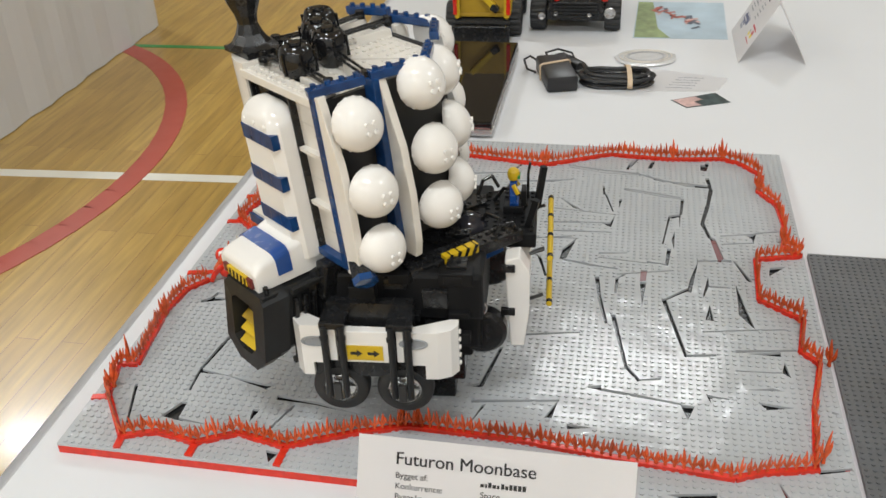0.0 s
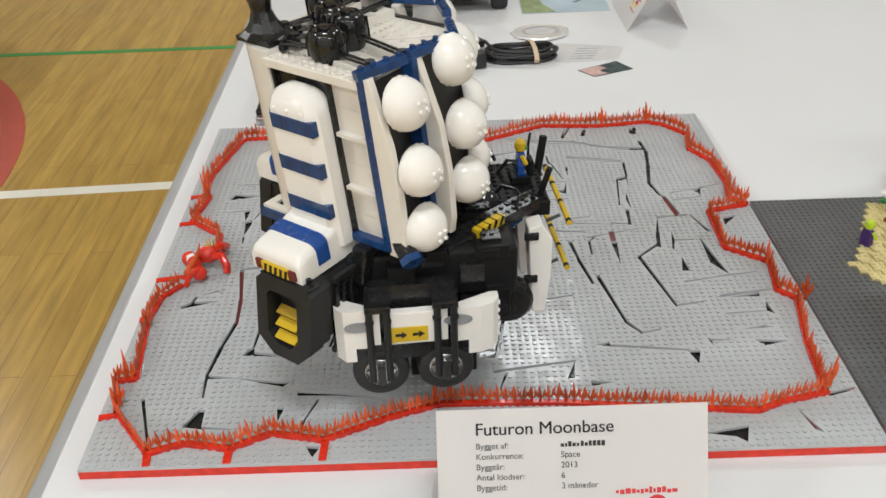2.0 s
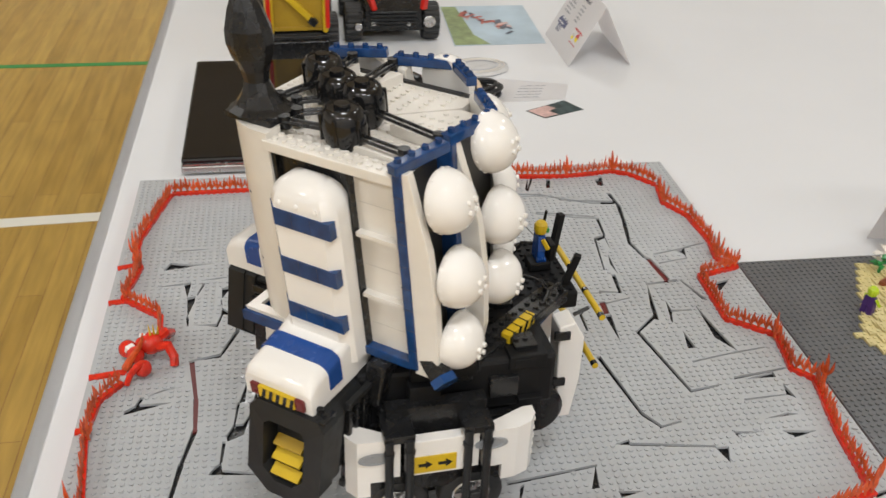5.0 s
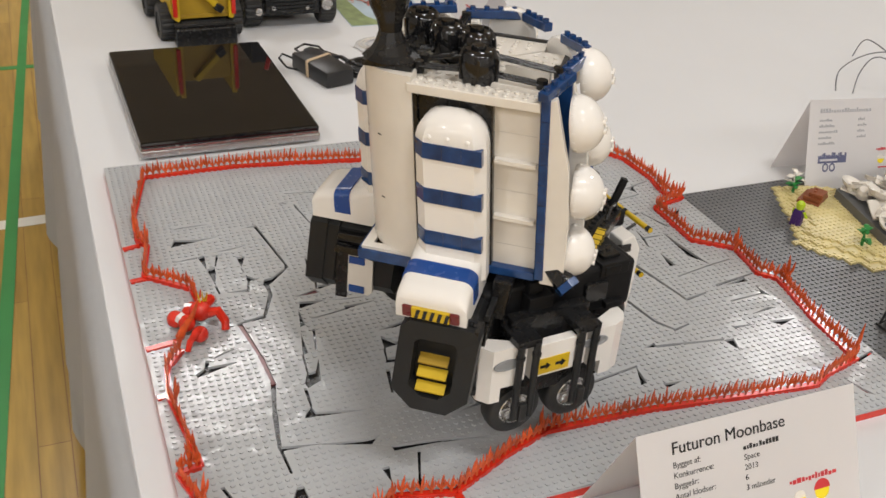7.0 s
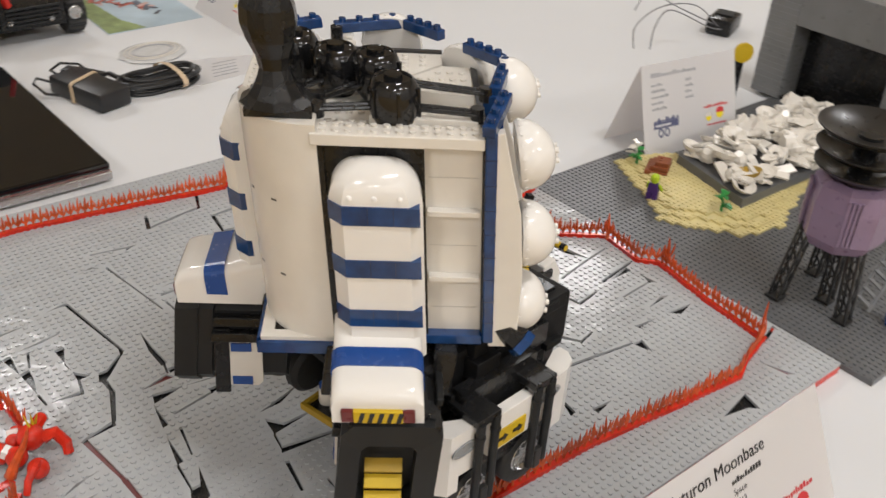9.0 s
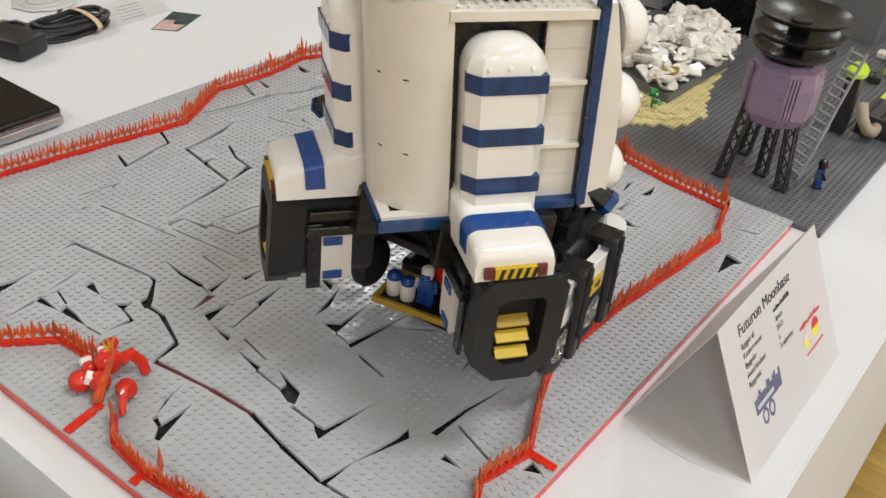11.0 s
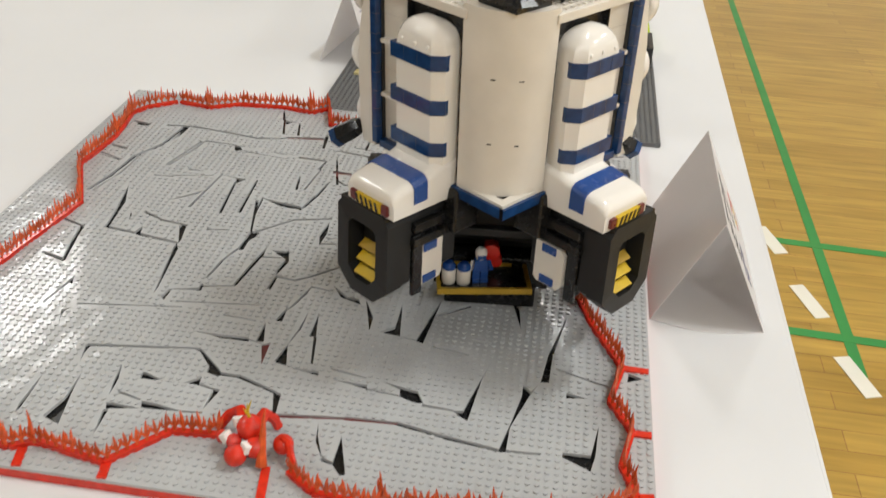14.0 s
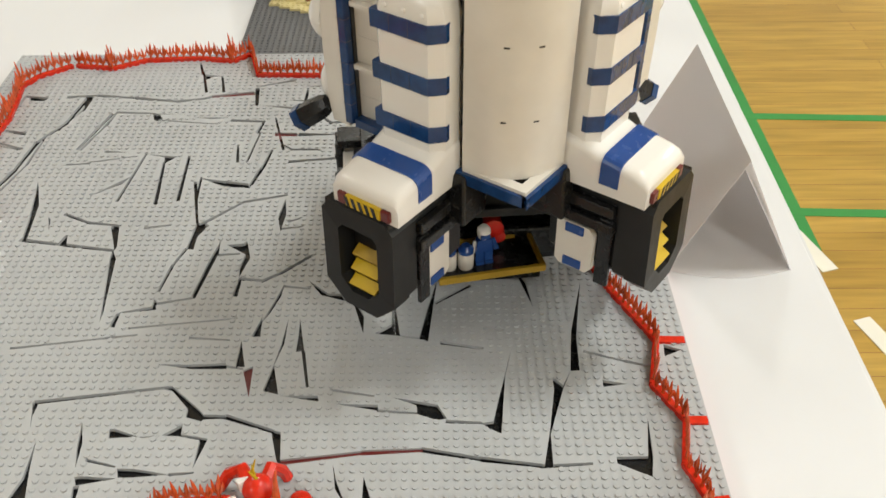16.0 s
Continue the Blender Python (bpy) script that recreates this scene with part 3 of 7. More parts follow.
vs, es = [Vector(p) for p in ((EDGE, 0), (96, 0), (96, 96), (EDGE, 96))], [(0, 1), (1, 2), (2, 3), (3, 0)]
for c in CRACKS:
    n0 = len(vs)
    vs += [Vector((min(95.9, max(0.1, x)), min(95.9, max(0.1, y)))) for x, y in c]
    es += [(n0 + i, n0 + (i + 1) % len(c)) for i in range(len(c))]
ov, oe, of, *_ = delaunay_2d_cdt(vs, es, [], 1, 1e-4)
b = B()
bv = [b.verts.new((p.x * S, p.y * S, TOP)) for p in ov]
keep = []
for f in of:
    cx, cy = sum(ov[i].x for i in f) / len(f), sum(ov[i].y for i in f) / len(f)
    if not any(inside((cx, cy), c) for c in CRACKS):
        keep.append(b.faces.new([bv[i] for i in f]))
bmesh.ops.delete(b, geom=[v for v in b.verts if not v.link_faces], context="VERTS")
ext = bmesh.ops.extrude_face_region(b, geom=keep)
bmesh.ops.translate(b, verts=[v for v in ext["geom"] if isinstance(v, bmesh.types.BMVert)], vec=(0, 0, -0.0032))
part("surface_plate", b, M_GREY, base)

# studs, all in one mesh
def stud_field(points, material, n=8):
    sv, sf = [], []
    for x, y, z in points:
        k = len(sv)
        for dz in (-0.0003, 0.0013):
            for a in range(n):
                an = 2 * math.pi * (a + 0.5) / n
                sv.append((x + 0.0024 * math.cos(an), y + 0.0024 * math.sin(an), z + dz))
        sf += [(k + a, k + (a + 1) % n, k + n + (a + 1) % n, k + n + a) for a in range(n)]
        sf.append(tuple(range(k + n, k + 2 * n)))
    me = bpy.data.meshes.new("studs")
    me.from_pydata(sv, [], sf)
    me.materials.append(material)
    return new("studs", me)


boxes = [(min(p[0] for p in c) - 1, max(p[0] for p in c) + 1, min(p[1] for p in c) - 1, max(p[1] for p in c) + 1) for c in CRACKS]
free = []
for i in range(-1, 96):
    for j in range(96):
        p = (i + 0.5, j + 0.5)
        if not any(q[0] < p[0] < q[1] and q[2] < p[1] < q[3] and near(p, c, 0.3) for q, c in zip(boxes, CRACKS)):
            free.append((p[0] * S, p[1] * S, TOP))
ob = stud_field(free, M_GREY)
ob.parent = base
tagged(ob, kind="stuff")

# ---------------------------------------------------------------- flame fence


def flame_mesh(h, seed):
    """A plastic flame piece with three tongues that bend and taper."""
    rnd = random.Random(seed)
    bm = B()

    def tongue(pts, rr):
        rings = [[bm.verts.new((x + r * math.cos(a), y + 0.75 * r * math.sin(a), z)) for a in (0.3, 1.9, 3.5, 5.1)] for (x, y, z), r in zip(pts, rr)]
        for p, q in zip(rings, rings[1:]):
            for k in range(4):
                bm.faces.new((p[k], p[(k + 1) % 4], q[(k + 1) % 4], q[k]))
        bm.faces.new(rings[0][::-1])
        bm.faces.new(rings[-1])
    lean = rnd.uniform(-0.3, 0.3)
    tongue([(0, 0, 0), (0, 0, h * 0.22), (lean * 0.002, 0, h * 0.45), (lean * 0.004, 0, h * 0.75), (lean * 0.007, 0, h)], (0.0018, 0.0013, 0.0020, 0.0013, 0.0003))
    for dx, hh in ((-0.0036, rnd.uniform(0.62, 0.8)), (0.0038, rnd.uniform(0.66, 0.88))):
        tongue([(0, 0, h * 0.16), (dx * 0.75, 0, h * 0.34), (dx, 0, h * 0.5), (dx * (0.85 + lean), 0, h * hh)], (0.0012, 0.0016, 0.0013, 0.0003))
    me = bpy.data.meshes.new("flame")
    bmesh.ops.recalc_face_normals(bm, faces=bm.faces)
    bm.to_mesh(me)
    bm.free()
    me.materials.append(M_FLAME)
    return me


FLAMES = [flame_mesh(h, i) for i, h in enumerate((0.020, 0.0225, 0.0245, 0.021))]
rnd = random.Random(5)


def fence(label, pts, tall=()):
    t = thing("flame_fence", pose(0, 0, 0), label, "fence", "flame fences")
    for (x0, y0), (x1, y1) in zip(pts, pts[1:]):
        bm = B()
        bar(bm, (x0 * S, y0 * S, TOP + 0.0026), (x1 * S, y1 * S, TOP + 0.0026), 0.0060, 0.0050)
        part("foot_plate", bm, M_RED, t, "clear red plastic foot")
    for (x0, y0), (x1, y1) in zip(pts, pts[1:]):
        d = math.hypot(x1 - x0, y1 - y0)
        n = max(1, round(d / 1.05))
        a = math.degrees(math.atan2(y1 - y0, x1 - x0))
        for i in range(n):
            f = (i + 0.5) / n
            o = new("flame", FLAMES[rnd.randrange(4)])
            o.parent = t
            o.matrix_local = pose((x0 + (x1 - x0) * f) * S, (y0 + (y1 - y0) * f) * S, TOP + 0.0048, rnd.uniform(-6, 6), 0, a + rnd.uniform(-8, 8) + (180 if rnd.random() < 0.5 else 0))
            o.scale = (1, 1, rnd.uniform(0.82, 1.05))
    for x, y, k in tall:
        o = new("flame", FLAMES[2])
        o.parent = t
        o.matrix_local = pose(x * S, y * S, TOP + 0.004, 0, 0, rnd.uniform(0, 180))
        o.scale = (1.4, 1.4, k)
    return t


fence("row of clear orange-red plastic flames along the front edge", [(0.7, 9.8), (6.4, 2.1), (10.8, 3.6), (16.4, 2.4), (21.2, 4.9), (27.8, 3.4), (36, 7.2), (42.5, 9.4), (57.6, 8.8), (71.4, 7.2), (82.1, 6.2), (85.2, 7.6), (91.8, 9.2)], [(41.5, 9.3, 1.3), (43.5, 9.6, 1.2), (1.0, 11.0, 1.3)])
fence("row of clear orange-red plastic flames facing the grey plate", [(91.4, 9.4), (92.6, 20.0), (94.6, 29.8), (92.4, 32.2), (93.7, 39.8), (87.9, 44.3), (88.3, 55.8), (95.5, 57.8), (93.0, 60.5), (93.9, 66.0), (93.4, 74.5), (90.6, 79.5), (91.7, 85.6)], [(92.3, 10.2, 1.6), (95.6, 29.2, 1.4), (93, 39, 1.4), (93, 60.6, 1.6), (90.6, 79.5, 1.4)])
fence("row of clear orange-red plastic flames along the back edge", [(91.6, 86.2), (88.0, 90.7), (85.0, 92.1), (75.2, 90.8), (64.0, 91.8), (61.4, 90.5), (52.0, 85.8), (40.0, 87.7), (30.0, 89.2), (20.4, 90.3), (4.8, 89.8)], [(85, 92, 1.4), (52, 85.8, 1.3), (76, 91, 1.3)])
fence("row of clear orange-red plastic flames beside the table's edge", [(4.6, 89.4), (1.3, 75.4), (1.0, 68.6), (2.3, 66.2), (0.7, 57.9), (6.6, 52.8), (7.0, 47.0)], [(1, 68.9, 1.6), (2, 66.2, 1.4)])
fence("short row of clear orange-red plastic flames beyond the red creature", [(3.1, 38.5), (0.7, 35.2), (0.1, 29.3), (1.7, 16.4), (-0.9, 15.9), (0.9, 9.3)], [(0.7, 28, 1.3), (0.6, 16.5, 1.5)])


# red strips that run from the fence to the rim
for x0, y0, x1, y1 in ((6.5, 2.1, 6.8, 0.2), (16.4, 2.4, 16.4, 0.2), (28.0, 3.4, 27.9, 0.2), (3.4, 41.0, EDGE + 0.1, 40.2), (0.5, 30.0, EDGE + 0.1, 29.9), (0.9, 9.3, EDGE + 0.1, 8.9), (1.0, 57.6, EDGE + 0.1, 57.2), (1.2, 67.2, EDGE + 0.1, 66.6)):
    bm = B()
    bar(bm, (x0 * S, y0 * S, TOP + 0.0008), (x1 * S, y1 * S, TOP + 0.0008), 0.0076, 0.0034)
    part("rim_strip", bm, M_RED, base, "clear red strip from the fence to the rim")
# dark red floor of some cracks
for x0, y0, x1, y1 in ((71.1, 51.2, 71.0, 47.8), (24.4, 47.6, 20.4, 47.0), (11.6, 42.6, 13.0, 28.8), (86.8, 6.8, 88.4, 2.4), (82.0, 62.1, 83.0, 55.8)):
    bm = B()
    bar(bm, (x0 * S, y0 * S, TOP - 0.0035), (x1 * S, y1 * S, TOP - 0.0035), 0.016, 0.0024)
    part("crack_floor", bm, M_DRED, base, "dark red crack floor")

# ---------------------------------------------------------------- moon base vehicle
LOC = pose(0.301, 0.145, 0, 0, 0, 233)
INV = LOC.inverted()
MIR = Matrix(((0, -1, 0, -0.045), (-1, 0, 0, -0.041), (0, 0, 1, 0), (0, 0, 0, 1)))
VEH = INV @ pose(0.30, 0.169, 0, 0, 0, 5)
rover = thing("moon_base_vehicle", LOC, "white and blue toy-brick moon base on a black wheeled chassis", "toy vehicle")


LEAN_TOWER = 0.09


def rp(name, bm, material, mirror=False, label="", parent=None, smooth=False, veh=False, shift=(0, 0, 0)):
    """A part of the vehicle, in the tower's own axes, or mirrored to its other side, or in the chassis' axes."""
    if veh:
        bmesh.ops.translate(bm, verts=bm.verts, vec=shift)
        bmesh.ops.transform(bm, verts=bm.verts, matrix=VEH)
    elif shift != (0, 0, 0):
        bmesh.ops.translate(bm, verts=bm.verts, vec=shift)
    if mirror:
        bmesh.ops.transform(bm, verts=bm.verts, matrix=MIR)
    if not veh:
        for v in bm.verts:
            lean = LEAN_TOWER * (v.co.z - 1.04) if v.co.z > 0.955 else -0.085 * LEAN_TOWER * max(0.0, (v.co.z - 0.92) / 0.035)
            v.co.x += 0.6018 * lean
            v.co.y -= 0.7986 * lean
    return part(name, bm, material, parent or rover, label, smooth)


def stud_row(bm, x0, y0, x1, y1, z, r=0.0022, h=0.0016, pitch=0.0073):
    n = max(1, int(math.hypot(x1 - x0, y1 - y0) / pitch))
    for i in range(n):
        f = (i + 0.5) / n
        cyl(bm, r, r, z, z + h, 8, Matrix.Translation((x0 + (x1 - x0) * f, y0 + (y1 - y0) * f, 0)))


def loft(bm, rings):
    vs = [[bm.verts.new(p) for p in r] for r in rings]
    for a, c in zip(vs, vs[1:]):
        for i in range(len(a)):
            bm.faces.new((a[i], a[(i + 1) % len(a)], c[(i + 1) % len(c)], c[i]))
    bm.faces.new(vs[0][::-1])
    bm.faces.new(vs[-1])
    return bm


ZB, ZT = 0.972, 1.132
POD = [(0.066, -0.0585), (0.087, -0.0585), (0.0955, -0.0500), (0.0955, -0.0085), (0.087, 0.000), (0.066, 0.000)]


def pod_ring(k, z, grow=0.0):
    cx, cy = 0.074, -0.0293
    return [(cx + (x - cx) * k + (grow if x > cx else 0), cy + (y - cy) * k + math.copysign(grow, y - cy), z) for x, y in POD]


def arch(x, top, bottom, y0=-0.060, y1=0.000, grow=0.0, r=0.0095):
    ring = [(x, y0 - grow, bottom)]
    for a in range(0, 91, 18):
        ring.append((x, y0 - grow + r - r * math.cos(radians(a)), top + grow - r * 0.8 + r * 0.8 * math.sin(radians(a))))
    for a in range(90, -1, -18):
        ring.append((x, y1 + grow - r + r * math.cos(radians(a)), top + grow - r * 0.8 + r * 0.8 * math.sin(radians(a))))
    ring.append((x, y1 + grow, bottom))
    return ring


for mir in (False, True):
    # one nose sits a little further back than the other
    en = functools.partial(rp, shift=(-0.005, 0, -0.002) if mir else (-0.007, -0.003, -0.003))
    # wall with its ribbed recess
    b = B()
    box(b, 0.0600, 0.0670, -0.060, 0.040, ZB, ZT - 0.008)
    swall = rp("side_wall", b, M_WHITE, mir)
    for z in (0.996, 1.048, 1.100):
        b = B()
        box(b, 0.0669, 0.0672, 0.0040, 0.0362, z - 0.0002, z + 0.0002)
        rp("joint", b, M_SEAM, mir, "", swall)
    b = B()
    box(b, 0.0670, 0.0685, -0.0604, 0.0015, ZB + 0.002, ZT - 0.010)
    rp("recess_panel", b, M_BLACK, mir, "black recess behind the pod")
    for z in (1.022, 1.074):
        b = B()
        prism(b, [(0.0670, 0.003), (0.0735, 0.003), (0.0735, 0.037), (0.0670, 0.037)], z, z + 0.0035)
        rp("rib", b, M_WHITE, mir)
    # thin black strip that puts the shade beside the pod into the shape
    b = B()
    box(b, 0.0670, 0.0740, 0.0004, 0.0018, ZB, ZT - 0.008)
    rp("gap_shade_strip", b, M_BLACK, mir, "black strip for the shade in the gap")
    b = B()
    box(b, 0.058, 0.0760, -0.068, 0.0393, ZT - 0.008, ZT, 0.0008)
    stud_row(b, 0.062, -0.064, 0.062, 0.038, ZT)
    stud_row(b, 0.070, -0.064, 0.070, 0.038, ZT)
    rp("top_rim", b, M_WHITE, mir)
    b = B()
    box(b, 0.0665, 0.0770, 0.0395, 0.0470, ZB - 0.001, ZT + 0.005, 0.001)
    cbar = rp("corner_bar", b, M_BLUE, mir, "clear dark blue corner bar")
    for k in range(1, 9):
        b = B()
        z = ZB - 0.001 + k * 0.0184
        box(b, 0.0663, 0.0772, 0.0393, 0.0472, z - 0.0002, z + 0.0002)
        rp("joint", b, M_NAVY, mir, "", cbar)
    b = B()
    box(b, 0.066, 0.0750, -0.058, 0.0393, ZB - 0.004, ZB + 0.004, 0.0008)
    rp("bottom_trim", b, M_BLUE, mir, "clear dark blue trim")
    # pod
    rings = [pod_ring(1, ZB - 0.004), pod_ring(1, 1.090)] + [pod_ring(math.cos(radians(a)) ** 0.8, 1.090 + 0.027 * math.sin(radians(a))) for a in (12, 25, 38, 50, 62, 72, 80, 86)]
    pod = rp("pod", loft(B(), rings), M_GLOSSW, mir, "tall white pod with a rounded top", smooth=True)
    for z in (0.999, 1.039, 1.079):
        b = B()
        prism(b, [(0.080, -0.0580), (0.0868, -0.0592), (0.0965, -0.0503), (0.0965, -0.0020), (0.0890, -0.0020)], z, z + 0.0135)
        rp("stripe", b, M_BLUE, mir, "clear blue band", pod)
        for yy in (-0.0345, -0.0185):
            b = B()
            box(b, 0.0962, 0.0966, yy - 0.0002, yy + 0.0002, z + 0.0004, z + 0.0131)
            rp("joint", b, M_NAVY, mir, "", pod)
    for yy in (-0.045, -0.030, -0.014):
        for z in (1.083,):
            b = B()
            lathe(b, [(0.002, 0), (0.0018, 0.0012), (0, 0.0016)], 10, pose(0.0945, yy, 1.0975, 0, 70, 0))
            rp("knob", b, M_GLOSSW, mir, "", pod)
    # nose
    nose = en("nose", loft(B(), [arch(0.072, 1.000, 0.957), arch(0.092, 0.996, 0.957), arch(0.108, 0.990, 0.957), arch(0.138, 0.985, 0.957), arch(0.1465, 0.982, 0.957), arch(0.150, 0.977, 0.957)]), M_GLOSSW, mir, "rounded white nose", smooth=True)
    en("stripe", loft(B(), [arch(0.1115, 0.990, 0.966, grow=0.0008), arch(0.1270, 0.9872, 0.966, grow=0.0008)]), M_SBLUE, mir, "clear blue band", nose)
    b = B()
    box(b, 0.149, 0.1535, -0.046, -0.014, 0.9595, 0.9695, 0.0006)
    en("hazard_plate", b, M_YELLOW, mir, "yellow plate with black hazard stripes", nose)
    for i in range(5):
        b = B()
        y = -0.0435 + i * 0.0062
        prism(b, [(y, 0.9603), (y + 0.003, 0.9603), (y + 0.0055, 0.9688), (y + 0.0025, 0.9688)], 0, 0.0003, Matrix(((0, 0, 1, 0.1536), (1, 0, 0, 0), (0, 1, 0, 0), (0, 0, 0, 1))))
        en("hazard_stripe", b, M_BLACK, mir, "", nose)
    for y0, y1 in ((-0.054, -0.046), (-0.014, -0.006)):
        b = B()
        box(b, 0.148, 0.153, y0, y1, 0.9595, 0.9695, 0.001)
        en("lamp", b, M_DRED, mir, "dark red lamp block", nose)
    # engine box with octagonal mouth
    def octa(k, cy=-0.0225, cz=0.9105, hy=0.0335, hz=0.0440, ch=0.018):
        hy, hz, c = hy - k, hz - k, ch - k * 0.5
        return [(cy - hy, cz - hz + c), (cy - hy + c, cz - hz), (cy + hy - c, cz - hz), (cy + hy, cz - hz + c), (cy + hy, cz + hz - c * 0.4), (cy + hy - c * 0.4, cz + hz), (cy - hy + c * 0.4, cz + hz), (cy - hy, cz + hz - c * 0.4)]
    b = B()
    loft(b, [[(x, y, z) for y, z in octa(k)] for x, k in ((0.060, 0.004), (0.118, 0.004), (0.1185, 0.0015), (0.1300, 0.0015))])
    eng = rp("engine_box", b, M_DARK, mir, "black octagonal engine box")
    b = B()
    ro, ri = octa(0), octa(0.0150)
    vo = [[b.verts.new((x, y, z)) for y, z in ro] for x in (0.1300, 0.1475)]
    vi = [[b.verts.new((x, y, z)) for y, z in ri] for x in (0.1300, 0.1475)]
    for i in range(8):
        j = (i + 1) % 8
        for q in ((vo[0][i], vo[0][j], vo[1][j], vo[1][i]), (vi[0][i], vi[1][i], vi[1][j], vi[0][j]), (vo[1][i], vo[1][j], vi[1][j], vi[1][i]), (vo[0][j], vo[0][i], vi[0][i], vi[0][j])):
            b.faces.new(q)
    rp("mouth_frame", b, M_DARK, mir, "dark grey octagonal frame", eng)
    for k, z in enumerate((0.9150, 0.9030, 0.8900)):
        b = B()
        x0 = 0.131 + 0.003 * k
        prism(b, [(x0, z - 0.0005), (x0 + 0.008, z - 0.005), (x0 + 0.009, z - 0.003), (x0 + 0.001, z + 0.002)], -0.0355, -0.0100, Matrix(((1, 0, 0, 0), (0, 0, 1, 0), (0, 1, 0, 0), (0, 0, 0, 1))))
        rp("louvre", b, M_OCHRE if k == 0 else M_YELLOW, mir, "yellow sloped louvre", eng)
    b = B()
    for i in range(7):
        cyl(b, 0.0022, 0.0022, 0.9545, 0.9562, 8, Matrix.Translation((0.1385, -0.050 + i * 0.0088, 0)))
    box(b, 0.130, 0.1465, -0.052, 0.008, 0.9505, 0.9545)
    rp("top_plate", b, M_BLACK, mir, "", eng)
    # hinge block between engine and wall
    b = B()
    box(b, 0.055, 0.085, 0.006, 0.022, 0.930, 0.968, 0.002)
    rp("hinge_block", b, M_BLACK, mir)
    b = B()
    box(b, 0.050, 0.080, -0.070, -0.055, 0.925, 0.966, 0.002)
    rp("hinge_block", b, M_BLACK, mir)
    # fins and domes
    FIN = [(0.044, 1.135), (0.0515, 1.137), (0.0635, 1.078), (0.0660, 1.032), (0.0645, 0.984), (0.0615, 0.967), (0.044, 0.967)]
    for fx in (0.0675, 0.0065):
        b = B()
        prism(b, [(0.044 + (y - 0.044) * (1.0 if fx > 0.05 else 1.35), z) for y, z in FIN], fx, fx + 0.008, Matrix(((0, 0, 1, 0), (1, 0, 0, 0), (0, 1, 0, 0), (0, 0, 0, 1))))
        bmesh.ops.bevel(b, geom=b.edges[:], offset=0.0006, segments=1, affect="EDGES")
        rp("fin", b, M_WHITE, mir, "white wedge-shaped fin")
    b = B()
    box(b, 0.0145, 0.0220, 0.0420, 0.0560, ZB - 0.004, ZT + 0.006, 0.001)
    rp("corner_bar", b, M_BLUE, mir, "clear dark blue bar")
    b = B()
    box(b, -0.0600, 0.0705, 0.0385, 0.0430, ZB, ZT - 0.004)
    rp("bay_wall", b, M_DGREY, mir, "grey wall behind the domes")
    columns = [(0.0505, 0.0650, 0, (1.1110, 1.0500, 0.9920)), (-0.0240, 0.0620, 0, (1.1250, 1.0640, 1.0060))]
    if not mir:
        columns.append((-0.0660, 0.0350, 45, (1.1180, 1.0640, 1.0060)))
    for cx, cy, turn, zz in columns:
        for k, z in enumerate(zz):
            m = Matrix.Translation((cx + (0.0015, 0.0, -0.001)[k], cy, 0)) @ Matrix.Rotation(radians(turn), 4, "Z") @ pose(0, 0.004 if k == 1 else 0.0, z, -90 + (6, 0, -8)[k], 0, 0)
            b = B()
            lathe(b, [(0, -0.0028), (0.0222, -0.003), (0.0234, -0.001), (0.0234, 0.001)] + [(0.0234 * math.cos(radians(a)), 0.001 + 0.0212 * math.sin(radians(a))) for a in range(9, 90, 9)] + [(0, 0.0222)], 28, m)
            dome = rp("dome", b, M_GLOSSW, mir, "glossy white half-sphere dome", smooth=True)
            for sx in (-0.0038, 0.0038):
                for sy in (-0.0037, 0.0037):
                    b = B()
                    cyl(b, 0.0021, 0.0021, 0.0197, 0.0236, 8, m @ Matrix.Translation((sx, sy, 0)))
                    rp("dome_stud", b, M_GLOSSW, mir, "", dome)
            for a in range(0, 360, 20):
                b = B()
                cyl(b, 0.0014, 0.0014, 0, 0.0022, 6, m @ Matrix.Rotation(radians(a), 4, "Z") @ Matrix.Translation((0.0216, 0, 0.0)) @ Matrix.Rotation(radians(90), 4, "Y"))
                rp("rim_knob", b, M_GLOSSW, mir, "", dome)
    # blue links round the top
    for p, q in (((0.078, 0.041, ZT + 0.006), (0.030, 0.056, ZT + 0.010)), ((0.020, 0.050, ZT + 0.008), (-0.030, 0.062, ZT + 0.010)), ((-0.034, 0.060, ZT + 0.010), (-0.060, 0.036, ZT + 0.010))):
        b = B()
        bar(b, p, q, 0.009, 0.008, 0.001)
        v = Vector(q) - Vector(p)
        for i in range(4):
            c = Vector(p) + v * ((i + 0.5) / 4)
            cyl(b, 0.0026, 0.0026, 0, 0.003, 8, Matrix.Translation(c + Vector((0, 0, 0.004))))
        rp("top_link", b, M_BLUE, mir, "clear dark blue link along the top")
    # black drums with rods on the roof
    for cx, cy in (((0.042, -0.018), (0.013, -0.041)) if mir else ((0.046, -0.016), (0.003, -0.0275))):
        b = B()
        lathe(b, [(0, ZT - 0.006), (0.0105, ZT - 0.006), (0.0140, ZT - 0.001), (0.0162, ZT + 0.006), (0.0166, ZT + 0.014), (0.0158, ZT + 0.021), (0.0135, ZT + 0.026), (0.0118, ZT + 0.0275), (0.0110, ZT + 0.0262), (0.0060, ZT + 0.0262), (0.0055, ZT + 0.0295), (0, ZT + 0.0298)], 24, Matrix.Translation((cx, cy, 0)))
        drum = rp("roof_drum", b, M_GLOSSK, mir, "glossy black barrel-shaped drum", smooth=True)
